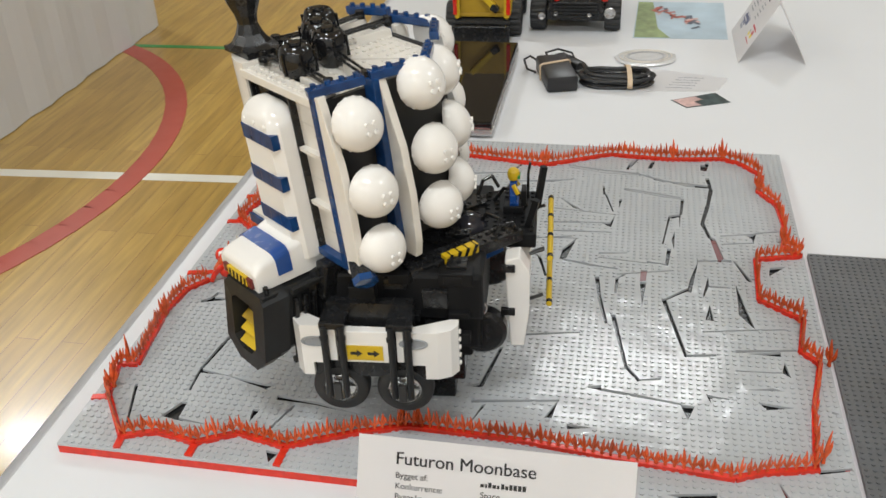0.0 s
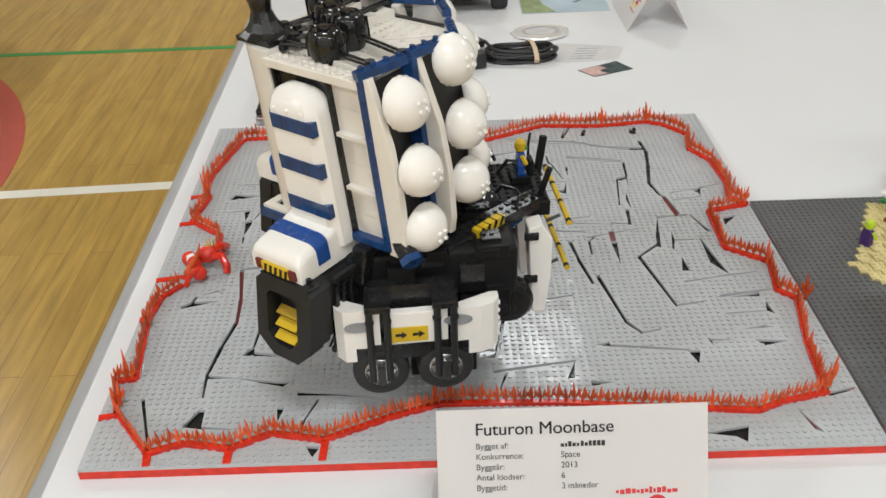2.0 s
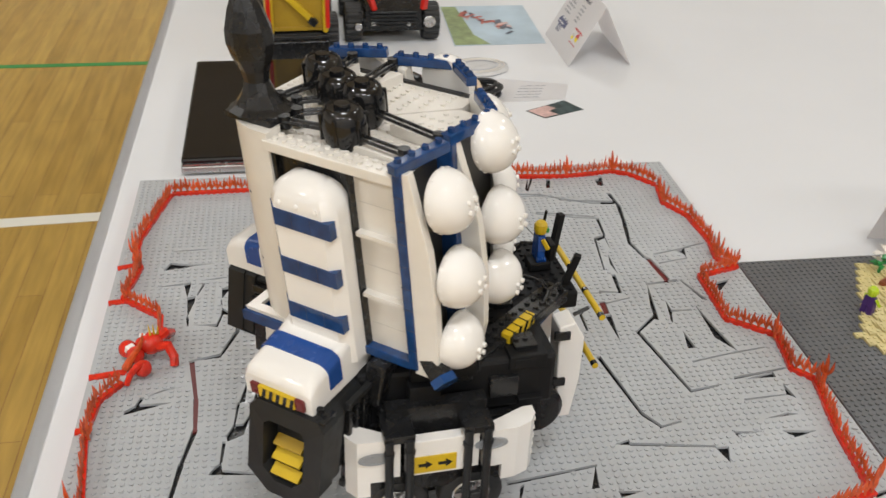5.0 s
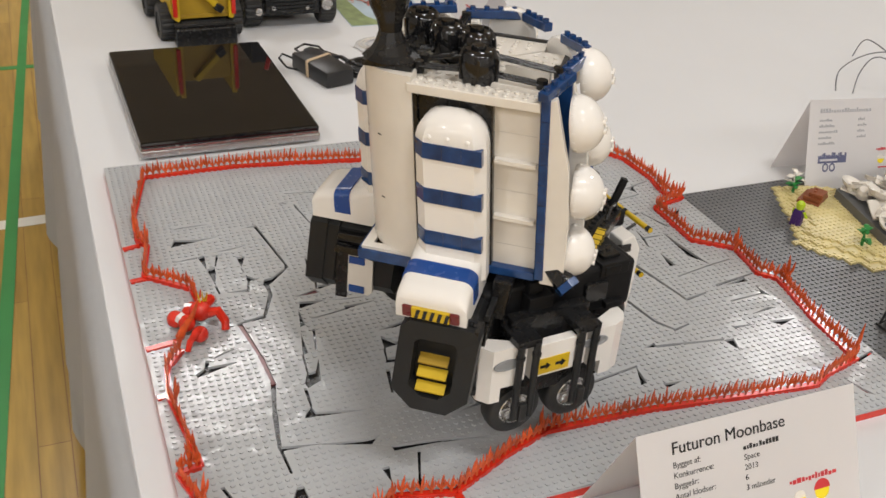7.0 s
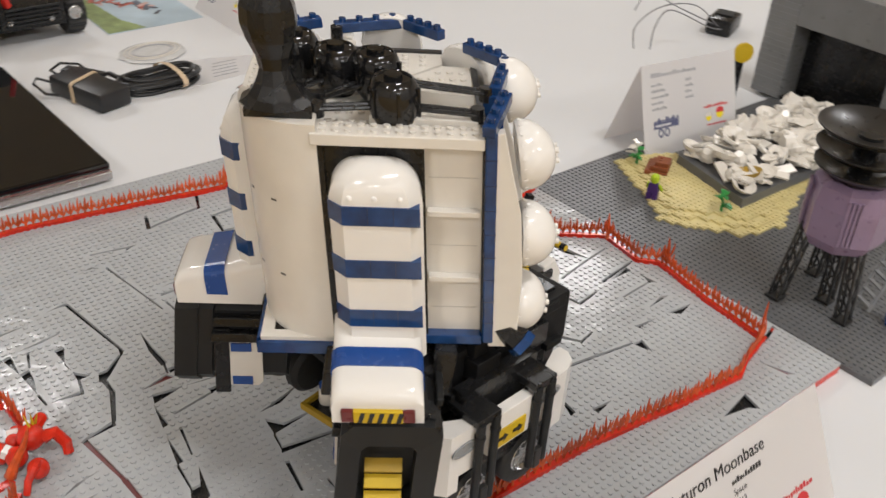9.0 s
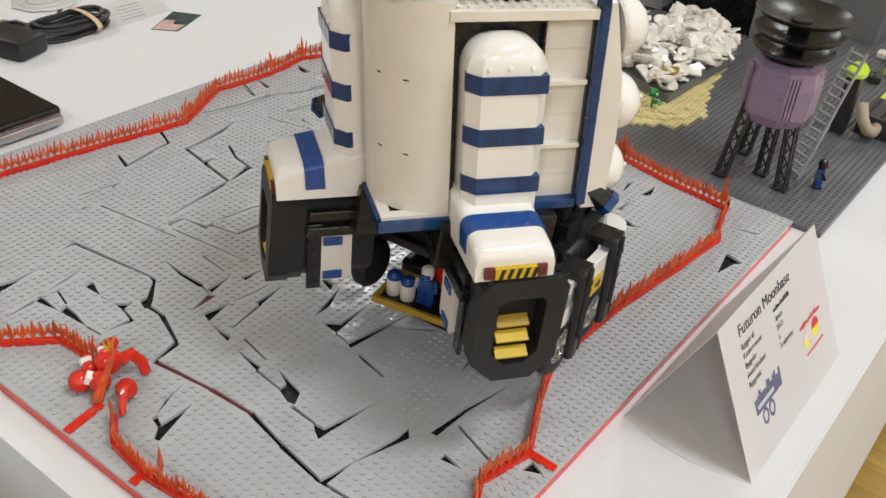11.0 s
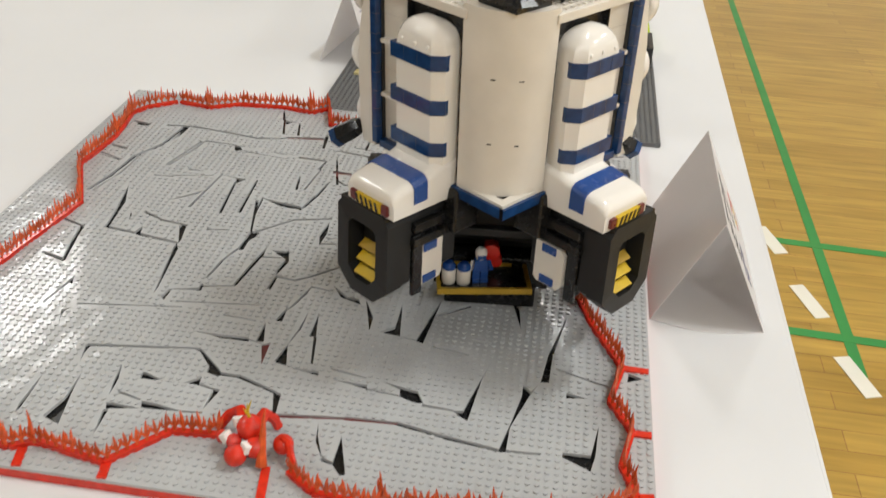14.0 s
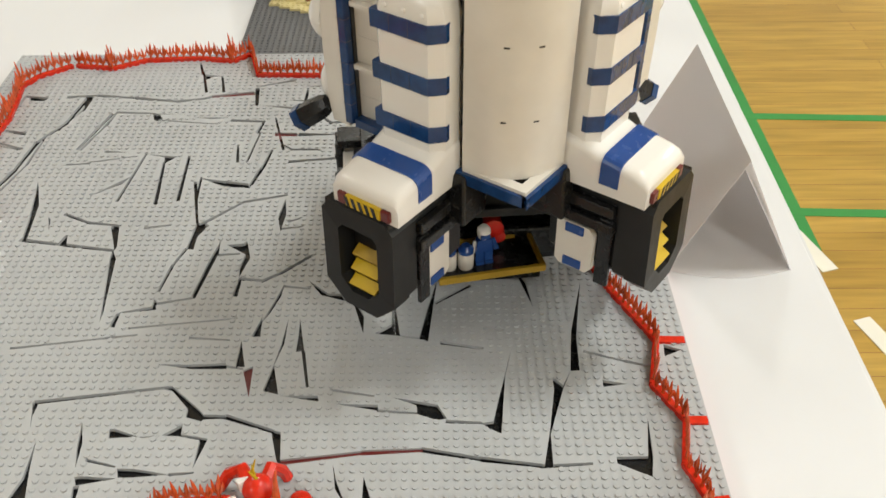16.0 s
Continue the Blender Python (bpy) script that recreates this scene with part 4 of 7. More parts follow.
        for a in range(0, 360, 60):
            b = B()
            m = Matrix.Translation((cx, cy, 0)) @ Matrix.Rotation(radians(a + 11), 4, "Z")
            box(b, 0.0145, 0.0176, -0.0013, 0.0013, ZT + 0.003, ZT + 0.0225, 0.0005, m)
            rp("drum_rib", b, M_GLOSSK, mir, "", drum)
        ends = ((0.052, 0.036), (0.052, -0.064)) if cx > 0.02 else ((0.018, 0.044), (0.036, -0.064))
        for ex, ey in ends:
            for off in (-0.003, 0.003):
                b = B()
                d = Vector((ey - cy, -(ex - cx), 0)).normalized() * off
                tube(b, [(cx + d.x, cy + d.y, ZT + 0.008), (ex + d.x, ey + d.y, ZT + 0.007)], 0.0015, 6)
                rp("rod", b, M_BLACK, mir, "", drum)
            b = B()
            cyl(b, 0.0045, 0.0045, ZT + 0.0012, ZT + 0.011, 10, Matrix.Translation((ex, ey, 0)))
            rp("rod_end", b, M_BLACK, mir, "", drum)
    # roof deck wedge
    b = B()
    prism(b, [(0.060, 0.0384), (0.060, -0.101), (-0.0595, 0.0185), (-0.0595, 0.0384)], ZT - 0.016, ZT - 0.006)
    for i in range(9):
        stud_row(b, 0.055 - i * 0.0125, 0.036, 0.055 - i * 0.0125, -0.090 + i * 0.0125, ZT - 0.006)
    rp("roof_deck", b, M_WHITE, mir, "white studded roof deck")
    for wx in (0.046, 0.004):
        b = B()
        prism(b, [(wx, 0.036), (wx + 0.012, 0.036), (wx + 0.006, -0.012 - (0.02 if wx > 0.02 else -0.01))], ZT - 0.0055, ZT + 0.003)
        rp("roof_wedge", b, M_WHITE, mir, "white wedge slope")
    # ribs and clamps on the engine's sides
    for rx in (0.068, 0.078, 0.088, 0.098, 0.108):
        b = B()
        box(b, rx, rx + 0.0045, 0.0065, 0.0125, 0.874, 0.940, 0.0008)
        rp("engine_rib", b, M_BLACK, mir, "", eng)
    for zz in (0.868, 0.946):
        b = B()
        box(b, 0.064, 0.116, 0.0068, 0.0118, zz, zz + 0.006, 0.0008)
        rp("engine_band", b, M_DARK, mir, "", eng)
    for zz in (0.9205, 0.934):
        b = B()
        box(b, 0.062, 0.117, -0.0590, -0.0520, zz, zz + 0.008, 0.001)
        rp("engine_band", b, M_BLACK, mir, "", eng)
    b = B()
    box(b, 0.104, 0.116, -0.0560, -0.0520, 0.868, 0.930, 0.001)
    rp("engine_band", b, M_BLACK, mir, "", eng)
    for k in range(4):
        b = B()
        cyl(b, 0.0030, 0.0026, 0.9545, 0.9590, 8, Matrix.Translation((0.134 + 0.003 * (k % 2), -0.046 + k * 0.0150, 0)))
        rp("engine_knob", b, M_BLACK if k != 1 else M_METAL, mir, "", eng)
    # white side door with blue tiles under the nose
    b = B()
    prism(b, [(0.069, 0.879), (0.073, 0.875), (0.097, 0.875), (0.102, 0.881), (0.102, 0.912), (0.097, 0.918), (0.069, 0.918)], 0.0525, 0.0575, Matrix(((1, 0, 0, 0), (0, 0, -1, 0), (0, 1, 0, 0), (0, 0, 0, 1))))
    door = rp("side_door", b, M_WHITE, mir, "white door with blue corner tiles", shift=(0.009, 0.003, 0) if mir else (0, 0, 0))
    for z in (0.8765, 0.9095):
        b = B()
        box(b, 0.077, 0.093, -0.0590, -0.0572, z, z + 0.0078, 0.0004)
        rp("tile", b, M_SBLUE, mir, "", door, shift=(0.009, 0.003, 0) if mir else (0, 0, 0))

# column at the front corner
col = [(0.058, -0.0640), (0.0745, -0.0640), (0.0745, -0.070)]
col += [(0.0285 + 0.046 * math.cos(radians(a)), -0.0695 - 0.046 * math.sin(radians(a))) for a in range(6, 90, 7)]
col += [(0.0285, -0.1155), (0.0190, -0.1155), (0.0190, -0.099)]
b = B()
prism(b, col, ZB - 0.002, ZT + 0.005)
column = rp("front_column", b, M_WHITE, False, "white rounded column", smooth=True)
for k, z in enumerate((1.0195, 1.0785)):
    for a in (34, 63):
        b = B()
        box(b, 0.0455, 0.0463, -0.002, 0.002, z, z + 0.0012, 0, Matrix.Translation((0.0285, -0.0695, 0)) @ Matrix.Rotation(radians(-a), 4, "Z"))
        rp("slot", b, M_DGREY, False, "", column)
b = B()
prism(b, [(0.066, -0.060), (0.0745, -0.060), (0.0745, -0.1155), (0.019, -0.1155), (0.019, -0.107), (0.066, -0.107)], ZB - 0.004, ZB - 0.001)
rp("column_foot", b, M_WHITE)
for mir in (False, True):
    b = B()
    prism(b, [(0.070, -0.052), (0.0775, -0.052), (0.0775, -0.1185), (0.070, -0.111)], ZB - 0.0135, ZB - 0.004)
    rp("chevron_bar", b, M_BLUE, mir, "clear dark blue chevron bar")
    # black strip standing in for the shaded slit between column and pod
    b = B()
    box(b, 0.0600, 0.0725, -0.0638, -0.0606, ZB - 0.002, ZT - 0.0085)
    rp("shadow_gap", b, M_BLACK, mir, "black strip for the shade in the gap")
b = B()
pc = Matrix.Translation((0.047, -0.088, 0))
prism(b, [(0.030, -0.066), (0.066, -0.066), (0.066, -0.107), (0.026, -0.107)], ZT + 0.0052, ZT + 0.010)
lathe(b, [(0.0240, ZT + 0.010), (0.0180, ZT + 0.014), (0.0125, ZT + 0.022), (0.0092, ZT + 0.031), (0.0105, ZT + 0.039), (0.0150, ZT + 0.050), (0.0175, ZT + 0.060), (0.0168, ZT + 0.070), (0.0125, ZT + 0.084), (0.0055, ZT + 0.098), (0, ZT + 0.102)], 10, pc)
spire = rp("spire", b, M_BLACK, False, "black bud-shaped spire with a flared foot")
b = B()
box(b, -0.078, 0.054, -0.098, 0.038, ZB - 0.004, ZB + 0.004)
rp("core", b, M_BLACK, False, "black inner frame")

# chassis
b = B()
box(b, -0.055, 0.108, -0.092, 0.092, 0.905, 0.955, 0.004)
chassis = rp("chassis", b, M_MATTE, False, "black chassis", veh=True)
for x0, x1, yy, z0, z1 in ((-0.010, 0.105, 0.078, 0.862, 0.905), (0.020, 0.095, 0.060, 0.838, 0.862), (-0.075, -0.0552, 0.030, 0.935, 0.962)):
    b = B()
    box(b, x0, x1, -yy, yy, z0, z1, 0.004)
    rp("chassis_block", b, M_MATTE, False, "", chassis, veh=True)
rn = random.Random(11)
for i in range(46):
    b = B()
    x, y, z = rn.uniform(-0.06, 0.095), rn.choice((-1, 1)) * rn.uniform(0.082, 0.100), rn.uniform(0.885, 0.958)
    sx, sy, sz = rn.uniform(0.004, 0.016), rn.uniform(0.003, 0.008), rn.uniform(0.003, 0.010)
    box(b, x - sx, x + sx, y - sy, y + sy, z - sz, z + sz, 0.0008)
    rp("detail_brick", b, rn.choice((M_MATTE, M_MATTE, M_BLACK)), False, "", chassis, veh=True)
for sgn in (-1, 1):
    MS = Matrix.Diagonal((1, sgn, 1, 1))

    def side(name, bm, material, label="", parent=None, smooth=False):
        bmesh.ops.transform(bm, verts=bm.verts, matrix=MS)
        return rp(name, bm, material, False, label, parent, smooth, veh=True)

    # white side panels, the outer ends drawn down and rounded back
    b = B()
    prism(b, [(-0.0680, -0.100), (-0.0680, -0.116), (-0.060, -0.126), (-0.035, -0.127), (-0.035, -0.119)], 0.877, 0.919)
    prism(b, [(-0.0680, -0.100), (-0.0680, -0.116), (-0.060, -0.126), (-0.050, -0.1265), (-0.050, -0.119)], 0.862, 0.877)
    truck = side("side_panel", b, M_GLOSSW, "white side panel with rounded ends")
    b = B()
    prism(b, [(0.040, -0.119), (0.040, -0.127), (0.068, -0.126), (0.080, -0.121), (0.086, -0.112), (0.086, -0.103), (0.078, -0.103)], 0.877, 0.914)
    prism(b, [(0.056, -0.119), (0.056, -0.1265), (0.068, -0.126), (0.080, -0.121), (0.086, -0.112), (0.086, -0.103), (0.078, -0.103)], 0.861, 0.877)
    for z in (0.868, 0.877, 0.886, 0.895, 0.904):
        cyl(b, 0.0022, 0.0022, 0.0, 0.002, 8, Matrix.Translation((0.086, -0.1075, z)) @ Matrix.Rotation(radians(90), 4, "Y"))
    side("side_panel", b, M_GLOSSW, "white side panel with rounded ends")
    b = B()
    box(b, -0.022, 0.024, -0.1285, -0.119, 0.880, 0.915, 0.0008)
    box(b, -0.0335, -0.0265, -0.127, -0.119, 0.880, 0.917, 0.0005)
    box(b, 0.030, 0.0365, -0.127, -0.119, 0.880, 0.915, 0.0005)
    mid = side("middle_panel", b, M_GLOSSW, "white middle panel with a yellow arrow plate")
    b = B()
    box(b, -0.0165, 0.0175, -0.1297, -0.1283, 0.8835, 0.8995)
    sign_ = side("arrow_plate", b, M_YELLOW, "yellow plate with two black arrows", mid)
    for ax in (-0.0130, 0.0030):
        b = B()
        prism(b, [(ax, 0.8900), (ax + 0.006, 0.8900), (ax + 0.006, 0.8875), (ax + 0.0112, 0.8915), (ax + 0.006, 0.8955), (ax + 0.006, 0.8930), (ax, 0.8930)], 0.1299, 0.1302, Matrix(((1, 0, 0, 0), (0, 0, -1, 0), (0, 1, 0, 0), (0, 0, 0, 1))))
        side("arrow", b, M_BLACK, "", sign_)
    for ox in (-0.046, 0.046):
        b = B()
        lathe(b, [(0.0080, 0), (0.0080, 0.0012), (0.0066, 0.0014), (0.0061, 0.0006), (0, 0.0006)], 18, Matrix.Translation((ox, -0.1268, 0.9020)) @ Matrix.Rotation(radians(90), 4, "X") @ Matrix.Diagonal((1.7, 0.7, 1, 1)))
        side("oval_hatch", b, M_MGREY, "grey oval hatch", mid)
    b = B()
    box(b, -0.052, 0.062, -0.1215, -0.106, 0.858, 0.879)
    box(b, -0.035, 0.045, -0.112, -0.100, 0.880, 0.935)
    side("wheel_arch", b, M_BLACK, "", truck)
    for wx in (-0.028, 0.034):
        b = B()
        m = Matrix.Translation((wx, -0.1040, 0.8425)) @ Matrix.Rotation(radians(90), 4, "X")
        lathe(b, [(0.015, 0), (0.0240, 0), (0.0268, 0.002), (0.0275, 0.006), (0.0275, 0.012), (0.0268, 0.0155), (0.0245, 0.0175), (0.0172, 0.0180), (0.0160, 0.0165)], 36, m)
        tyre = side("wheel", b, M_RUBBER, "black rubber wheel with a grey rim", smooth=True)
        b = B()
        lathe(b, [(0.0165, 0.004), (0.0165, 0.0168), (0.0150, 0.0178), (0.0135, 0.0140), (0.0060, 0.0120), (0.0055, 0.0150), (0, 0.0150)], 24, m)
        side("rim", b, M_METAL, "silver grey rim", tyre, True)
        b = B()
        for a in range(0, 360, 60):
            box(b, 0.004, 0.0145, -0.0012, 0.0012, 0.0120, 0.0155, 0, m @ Matrix.Rotation(radians(a), 4, "Z"))
        side("spokes", b, M_METAL, "", tyre)
        for off in (-0.0085, 0.0085):
            b = B()
            cyl(b, 0.0034, 0.0034, 0.842, 0.922, 12, Matrix.Translation((wx + off * (0.95 if wx < 0 else 0.9), -0.1315, 0)))
            cyl(b, 0.0042, 0.0042, 0.908, 0.911, 12, Matrix.Translation((wx + off * 0.95, -0.1315, 0)))
            side("strut", b, M_DARK, "black upright strut", tyre)
        b = B()
        box(b, wx - 0.012, wx + 0.012, -0.1325, -0.100, 0.9190, 0.9260, 0.0008)
        side("strut_bracket", b, M_BLACK, "", tyre)
        b = B()
        box(b, wx - 0.004, wx + 0.004, -0.1345, -0.1295, 0.838, 0.857, 0.001)
        side("strut_foot", b, M_DGREY, "", tyre)
    # rear drum and twin grey discs
    b = B()
    lathe(b, [(0, 0), (0.022, 0), (0.025, 0.003), (0.025, 0.014), (0.021, 0.018), (0.010, 0.019), (0, 0.017)], 24, Matrix.Translation((0.104, -0.052, 0.874)) @ Matrix.Rotation(radians(90), 4, "X"))
    drum = side("rear_drum", b, M_BLACK, "round black drum", smooth=True)
    for dx in (0.086, 0.103):
        b = B()
        lathe(b, [(0, 0), (0.0078, 0), (0.0078, 0.003), (0.0065, 0.0035), (0.003, 0.0025), (0, 0.0025)], 18, Matrix.Translation((dx, -0.071, 0.907)) @ Matrix.Rotation(radians(90), 4, "X"))
        side("grey_disc", b, M_METAL, "grey disc", drum)
    # white rear corner panel
    b = B()
    prism(b, [(0.124, 0.958), (0.138, 0.962), (0.148, 0.945), (0.148, 0.900), (0.143, 0.858), (0.130, 0.858), (0.126, 0.915)], 0.026, 0.048, Matrix(((1, 0, 0, 0.002), (0, 0, -1, 0), (0, 1, 0, -0.013), (0, 0, 0, 1))))
    bmesh.ops.bevel(b, geom=b.edges[:], offset=0.001, segments=1, affect="EDGES")
    rear = side("rear_panel", b, M_GLOSSW, "white rear corner panel")
    for z in (0.950, 0.900):
        b = B()
        box(b, 0.122, 0.136, -0.0505, -0.046, z - 0.017, z - 0.009, 0.0006)
        side("clip", b, M_BLACK, "", rear)
# studded arm that runs back to the platform, with a blue and a hazard strip
def arm_part(name, bm, material, label="", parent=None):
    return rp(name, bm, material, False, label, parent, veh=True)


A0, A1 = Vector((0.036, -0.084, 0.952)), Vector((0.136, -0.010, 0.957))
b = B()
bar(b, A0, A1, 0.022, 0.012, 0.001)
beam = arm_part("side_beam", b, M_BLACK, "black studded arm")
AN = Vector((A1 - A0).normalized().cross(Vector((0, 0, 1))))
for i in range(14):
    for o in (-0.0045, 0.0045):
        b = B()
        c = A0.lerp(A1, (i + 0.5) / 14) + AN * o + Vector((0, 0, 0.0055))
        cyl(b, 0.0024, 0.0024, 0, 0.0022, 8, Matrix.Translation(c))
        arm_part("arm_stud", b, M_BLACK, "", beam)
b = B()
bar(b, (0.054, -0.0865, 0.945), (0.122, -0.0240, 0.949), 0.006, 0.013, 0.001)
arm_part("blue_strip", b, M_BLUE, "clear dark blue strip", beam)
H0, H1 = Vector((0.0700, -0.0705, 0.9585)), Vector((0.0990, -0.0465, 0.9600))
b = B()
bar(b, H0, H1, 0.0085, 0.010, 0.0006)
hz = arm_part("hazard_strip", b, M_YELLOW, "yellow and black hazard strip", beam)
for i in range(4):
    b = B()
    c = H0.lerp(H1, (i + 0.55) / 4)
    m = Matrix.Translation(c) @ (H1 - H0).to_track_quat("X", "Z").to_matrix().to_4x4() @ Matrix.Rotation(radians(25), 4, "Y")
    box(b, -0.0018, 0.0018, -0.0046, 0.0046, -0.0053, 0.0053, 0, m)
    arm_part("hazard_stripe", b, M_BLACK, "", beam)
for z in (0.9545, 0.9015):
    b = B()
    cyl(b, 0.0029, 0.0029, -0.062, 0.062, 12, Matrix.Translation((0.166, -0.000, z)) @ Matrix.Rotation(radians(90), 4, "X"))
    bumper = rp("rear_bar", b, M_YELLOW, False, "yellow and black striped rear bar", veh=True, shift=(0.003, 0.025, -0.012))
    for i in range(4):
        b = B()
        cyl(b, 0.0031, 0.0031, -0.0026, 0.0026, 12, Matrix.Translation((0.166, -0.059 + i * 0.0393, z)) @ Matrix.Rotation(radians(90), 4, "X"))
        rp("black_band", b, M_BLACK, False, "", bumper, veh=True, shift=(0.003, 0.025, -0.012))
    for y in (-0.045, 0.045):
        b = B()
        tube(b, [(0.146, y, z - 0.006), (0.160, y, z)], 0.0018, 6)
        rp("bar_mount", b, M_DGREY, False, "", bumper, veh=True, shift=(0.003, 0.025, -0.012))
# cockpit platform
PUSH = (0.005, 0.033, -0.017)
b = B()
box(b, 0.095, 0.150, -0.045, 0.045, 0.955, 0.972, 0.002)
for i in range(6):
    for j in range(10):
        cyl(b, 0.0022, 0.0022, 0.972, 0.9737, 8, Matrix.Translation((0.100 + i * 0.009, -0.040 + j * 0.0088, 0)))
bar(b, (0.140, -0.030, 0.965), (0.150, -0.034, 1.003), 0.006, 0.006)
bar(b, (0.150, 0.028, 0.965), (0.156, 0.030, 1.008), 0.006, 0.006)
plat = rp("driver_platform", b, M_MATTE, False, "black studded driver platform", veh=True, shift=PUSH)
b = B()
box(b, 0.116, 0.136, -0.009, 0.009, 0.9735, 0.9815, 0.001)
box(b, 0.134, 0.139, -0.008, 0.008, 0.9815, 0.9990, 0.001)
rp("driver_seat", b, M_MATTE, False, "black driver seat", plat, veh=True, shift=PUSH)
b = B()
lathe(b, [(0.019, 0), (0.018, 0.008), (0.013, 0.015), (0.006, 0.0185), (0, 0.019)], 20, Matrix.Translation((0.083, -0.030, 0.966)))
rp("canopy", b, M_TUNNEL, False, "clear dark canopy", plat, True, veh=True, shift=PUSH)
b = B()
tube(b, [(0.140, 0.028, 0.972), (0.140, 0.030, 1.000), (0.142, 0.031, 1.012)], 0.0015, 6)
rp("aerial", b, M_BLACK, False, "", plat, veh=True, shift=PUSH)
# jumble of black bricks and pipes round the foot of the tower
rn = random.Random(19)
for i in range(44):
    b = B()
    x, y = rn.uniform(-0.045, 0.098), rn.uniform(-0.080, 0.080)
    if i >= 26:
        x, y = rn.uniform(0.050, 0.098), rn.uniform(-0.060, 0.070)
    sx, sy, h = rn.uniform(0.004, 0.013), rn.uniform(0.004, 0.010), rn.uniform(0.002, 0.008)
    m = Matrix.Translation((x, y, 0.9535)) @ Matrix.Rotation(radians(rn.choice((0, 0, 42, -30, 90))), 4, "Z")
    box(b, -sx, sx, -sy, sy, 0, h, 0.0006, m)
    for k in range(max(1, int(sx / 0.0037))):
        cyl(b, 0.0022, 0.0022, h, h + 0.0017, 8, m @ Matrix.Translation((-sx + 0.0037 + k * 0.0073, 0, 0)))
    rp("detail_brick", b, rn.choice((M_MATTE, M_MATTE, M_BLACK)), False, "", chassis, veh=True)
for i in range(4):
    b = B()
    x0, y0 = rn.uniform(0.05, 0.12), rn.uniform(-0.05, 0.06)
    x1, y1 = x0 + rn.uniform(0.02, 0.05), y0 + rn.uniform(-0.03, 0.03)
    tube(b, [(x0, y0, 0.956), (x0 * 0.7 + x1 * 0.3, y0 * 0.7 + y1 * 0.3, 0.972), (x0 * 0.3 + x1 * 0.7, y0 * 0.3 + y1 * 0.7, 0.972), (x1, y1, 0.955)], 0.0020, 8)
    rp("hose", b, M_BLACK, False, "black hose", chassis, True, veh=True)
# tray at the front
TRAY = Matrix.Translation((0, 0.012, 0.0115)) @ Matrix.Rotation(radians(7), 4, "Z")
b = B()
for x0, x1, y0, y1 in ((-0.052, -0.048, -0.0475, 0.0475), (-0.048, -0.004, -0.0475, -0.0435), (-0.048, -0.004, 0.0435, 0.0475), (-0.004, 0.0, -0.0475, 0.0475)):
    box(b, x0, x1, y0, y1, 0.814, 0.8205, 0.0006, TRAY)
tray = rp("tray_frame", b, M_OCHRE, False, "ochre frame of the front tray", veh=True)
b = B()
box(b, -0.048, -0.004, -0.0435, 0.0435, 0.8135, 0.8165, 0, TRAY)
box(b, 0.004, 0.024, -0.060, 0.060, 0.800, 0.838)
rp("tray_floor", b, M_BLACK, False, "black tray floor", tray, veh=True)
b = B()
lathe(b, [(0, 0), (0.008, 0), (0.009, 0.004), (0.009, 0.016), (0, 0.019)], 14, Matrix.Translation((-0.004, 0.002, 0.855)) @ Matrix.Rotation(radians(-90), 4, "Y"))
lathe(b, [(0, 0), (0.006, 0), (0.006, 0.010), (0, 0.011)], 14, Matrix.Translation((-0.004, -0.004, 0.841)) @ Matrix.Rotation(radians(-90), 4, "Y"))
rp("red_motor", b, M_REDS, False, "red motor block", tray, True, veh=True)
b = B()
for y in (-0.03, 0.0, 0.03):
    tube(b, [(-0.02, y, 0.93), (-0.03, y * 1.2, 0.905), (-0.012, y * 1.1, 0.88)], 0.004, 8)
box(b, -0.060, -0.045, -0.052, 0.052, 0.898, 0.906, 0.001)
box(b, -0.05, -0.03, -0.02, 0.02, 0.925, 0.94, 0.001)
rp("linkage", b, M_DARK, False, "dark linkage under the tower", chassis, veh=True)
for y, rr in ((-0.078, -14), (0.078, 14)):
    b = B()
    lathe(b, [(0, -0.004), (0.020, -0.004), (0.024, 0), (0.024, 0.008), (0.020, 0.012), (0, 0.012)], 24, Matrix.Translation((-0.030, y, 0.846)) @ Matrix.Rotation(radians(90), 4, "X"))
    rp("front_wheel", b, M_RUBBER, False, "black rubber wheel", smooth=True, veh=True)
# added black blocks that hold the vehicle up and stand in for shade beneath
for x0, x1, yy, z0, z1 in ((0.004, 0.074, 0.048, TOP + 0.0018, 0.808), (0.000, 0.086, 0.060, 0.808, 0.8375)):
    b = B()
    box(b, x0, x1, -yy, yy, z0, z1, 0.002)
    rp("under_shade_block", b, M_BLACK, False, "added black block standing in for the shade under the vehicle", veh=True)
# side exhausts at the widest corners of the tower
for mir in (False, True):
    tx, ty, tz = (0.075, 0.070, 0.978) if mir else (0.065, 0.049, 0.984)
    b = B()
    lathe(b, [(0, -0.004), (0.0075, -0.004), (0.0095, 0.002), (0.0105, 0.012), (0.0105, 0.022), (0, 0.0222)], 6, Matrix.Translation((tx, ty, tz)) @ Matrix.Rotation(radians(-25), 4, "Z") @ Matrix.Rotation(radians(-125), 4, "X"))
    thr = rp("thruster", b, M_BLACK, mir, "black thruster with a blue tip", smooth=True)
    b = B()
    lathe(b, [(0.0, 0.0224), (0.0112, 0.0224), (0.0112, 0.0290), (0, 0.0294)], 6, Matrix.Translation((tx, ty, tz)) @ Matrix.Rotation(radians(-25), 4, "Z") @ Matrix.Rotation(radians(-125), 4, "X"))
    rp("tip", b, M_BLUE, mir, "clear blue tip", thr)


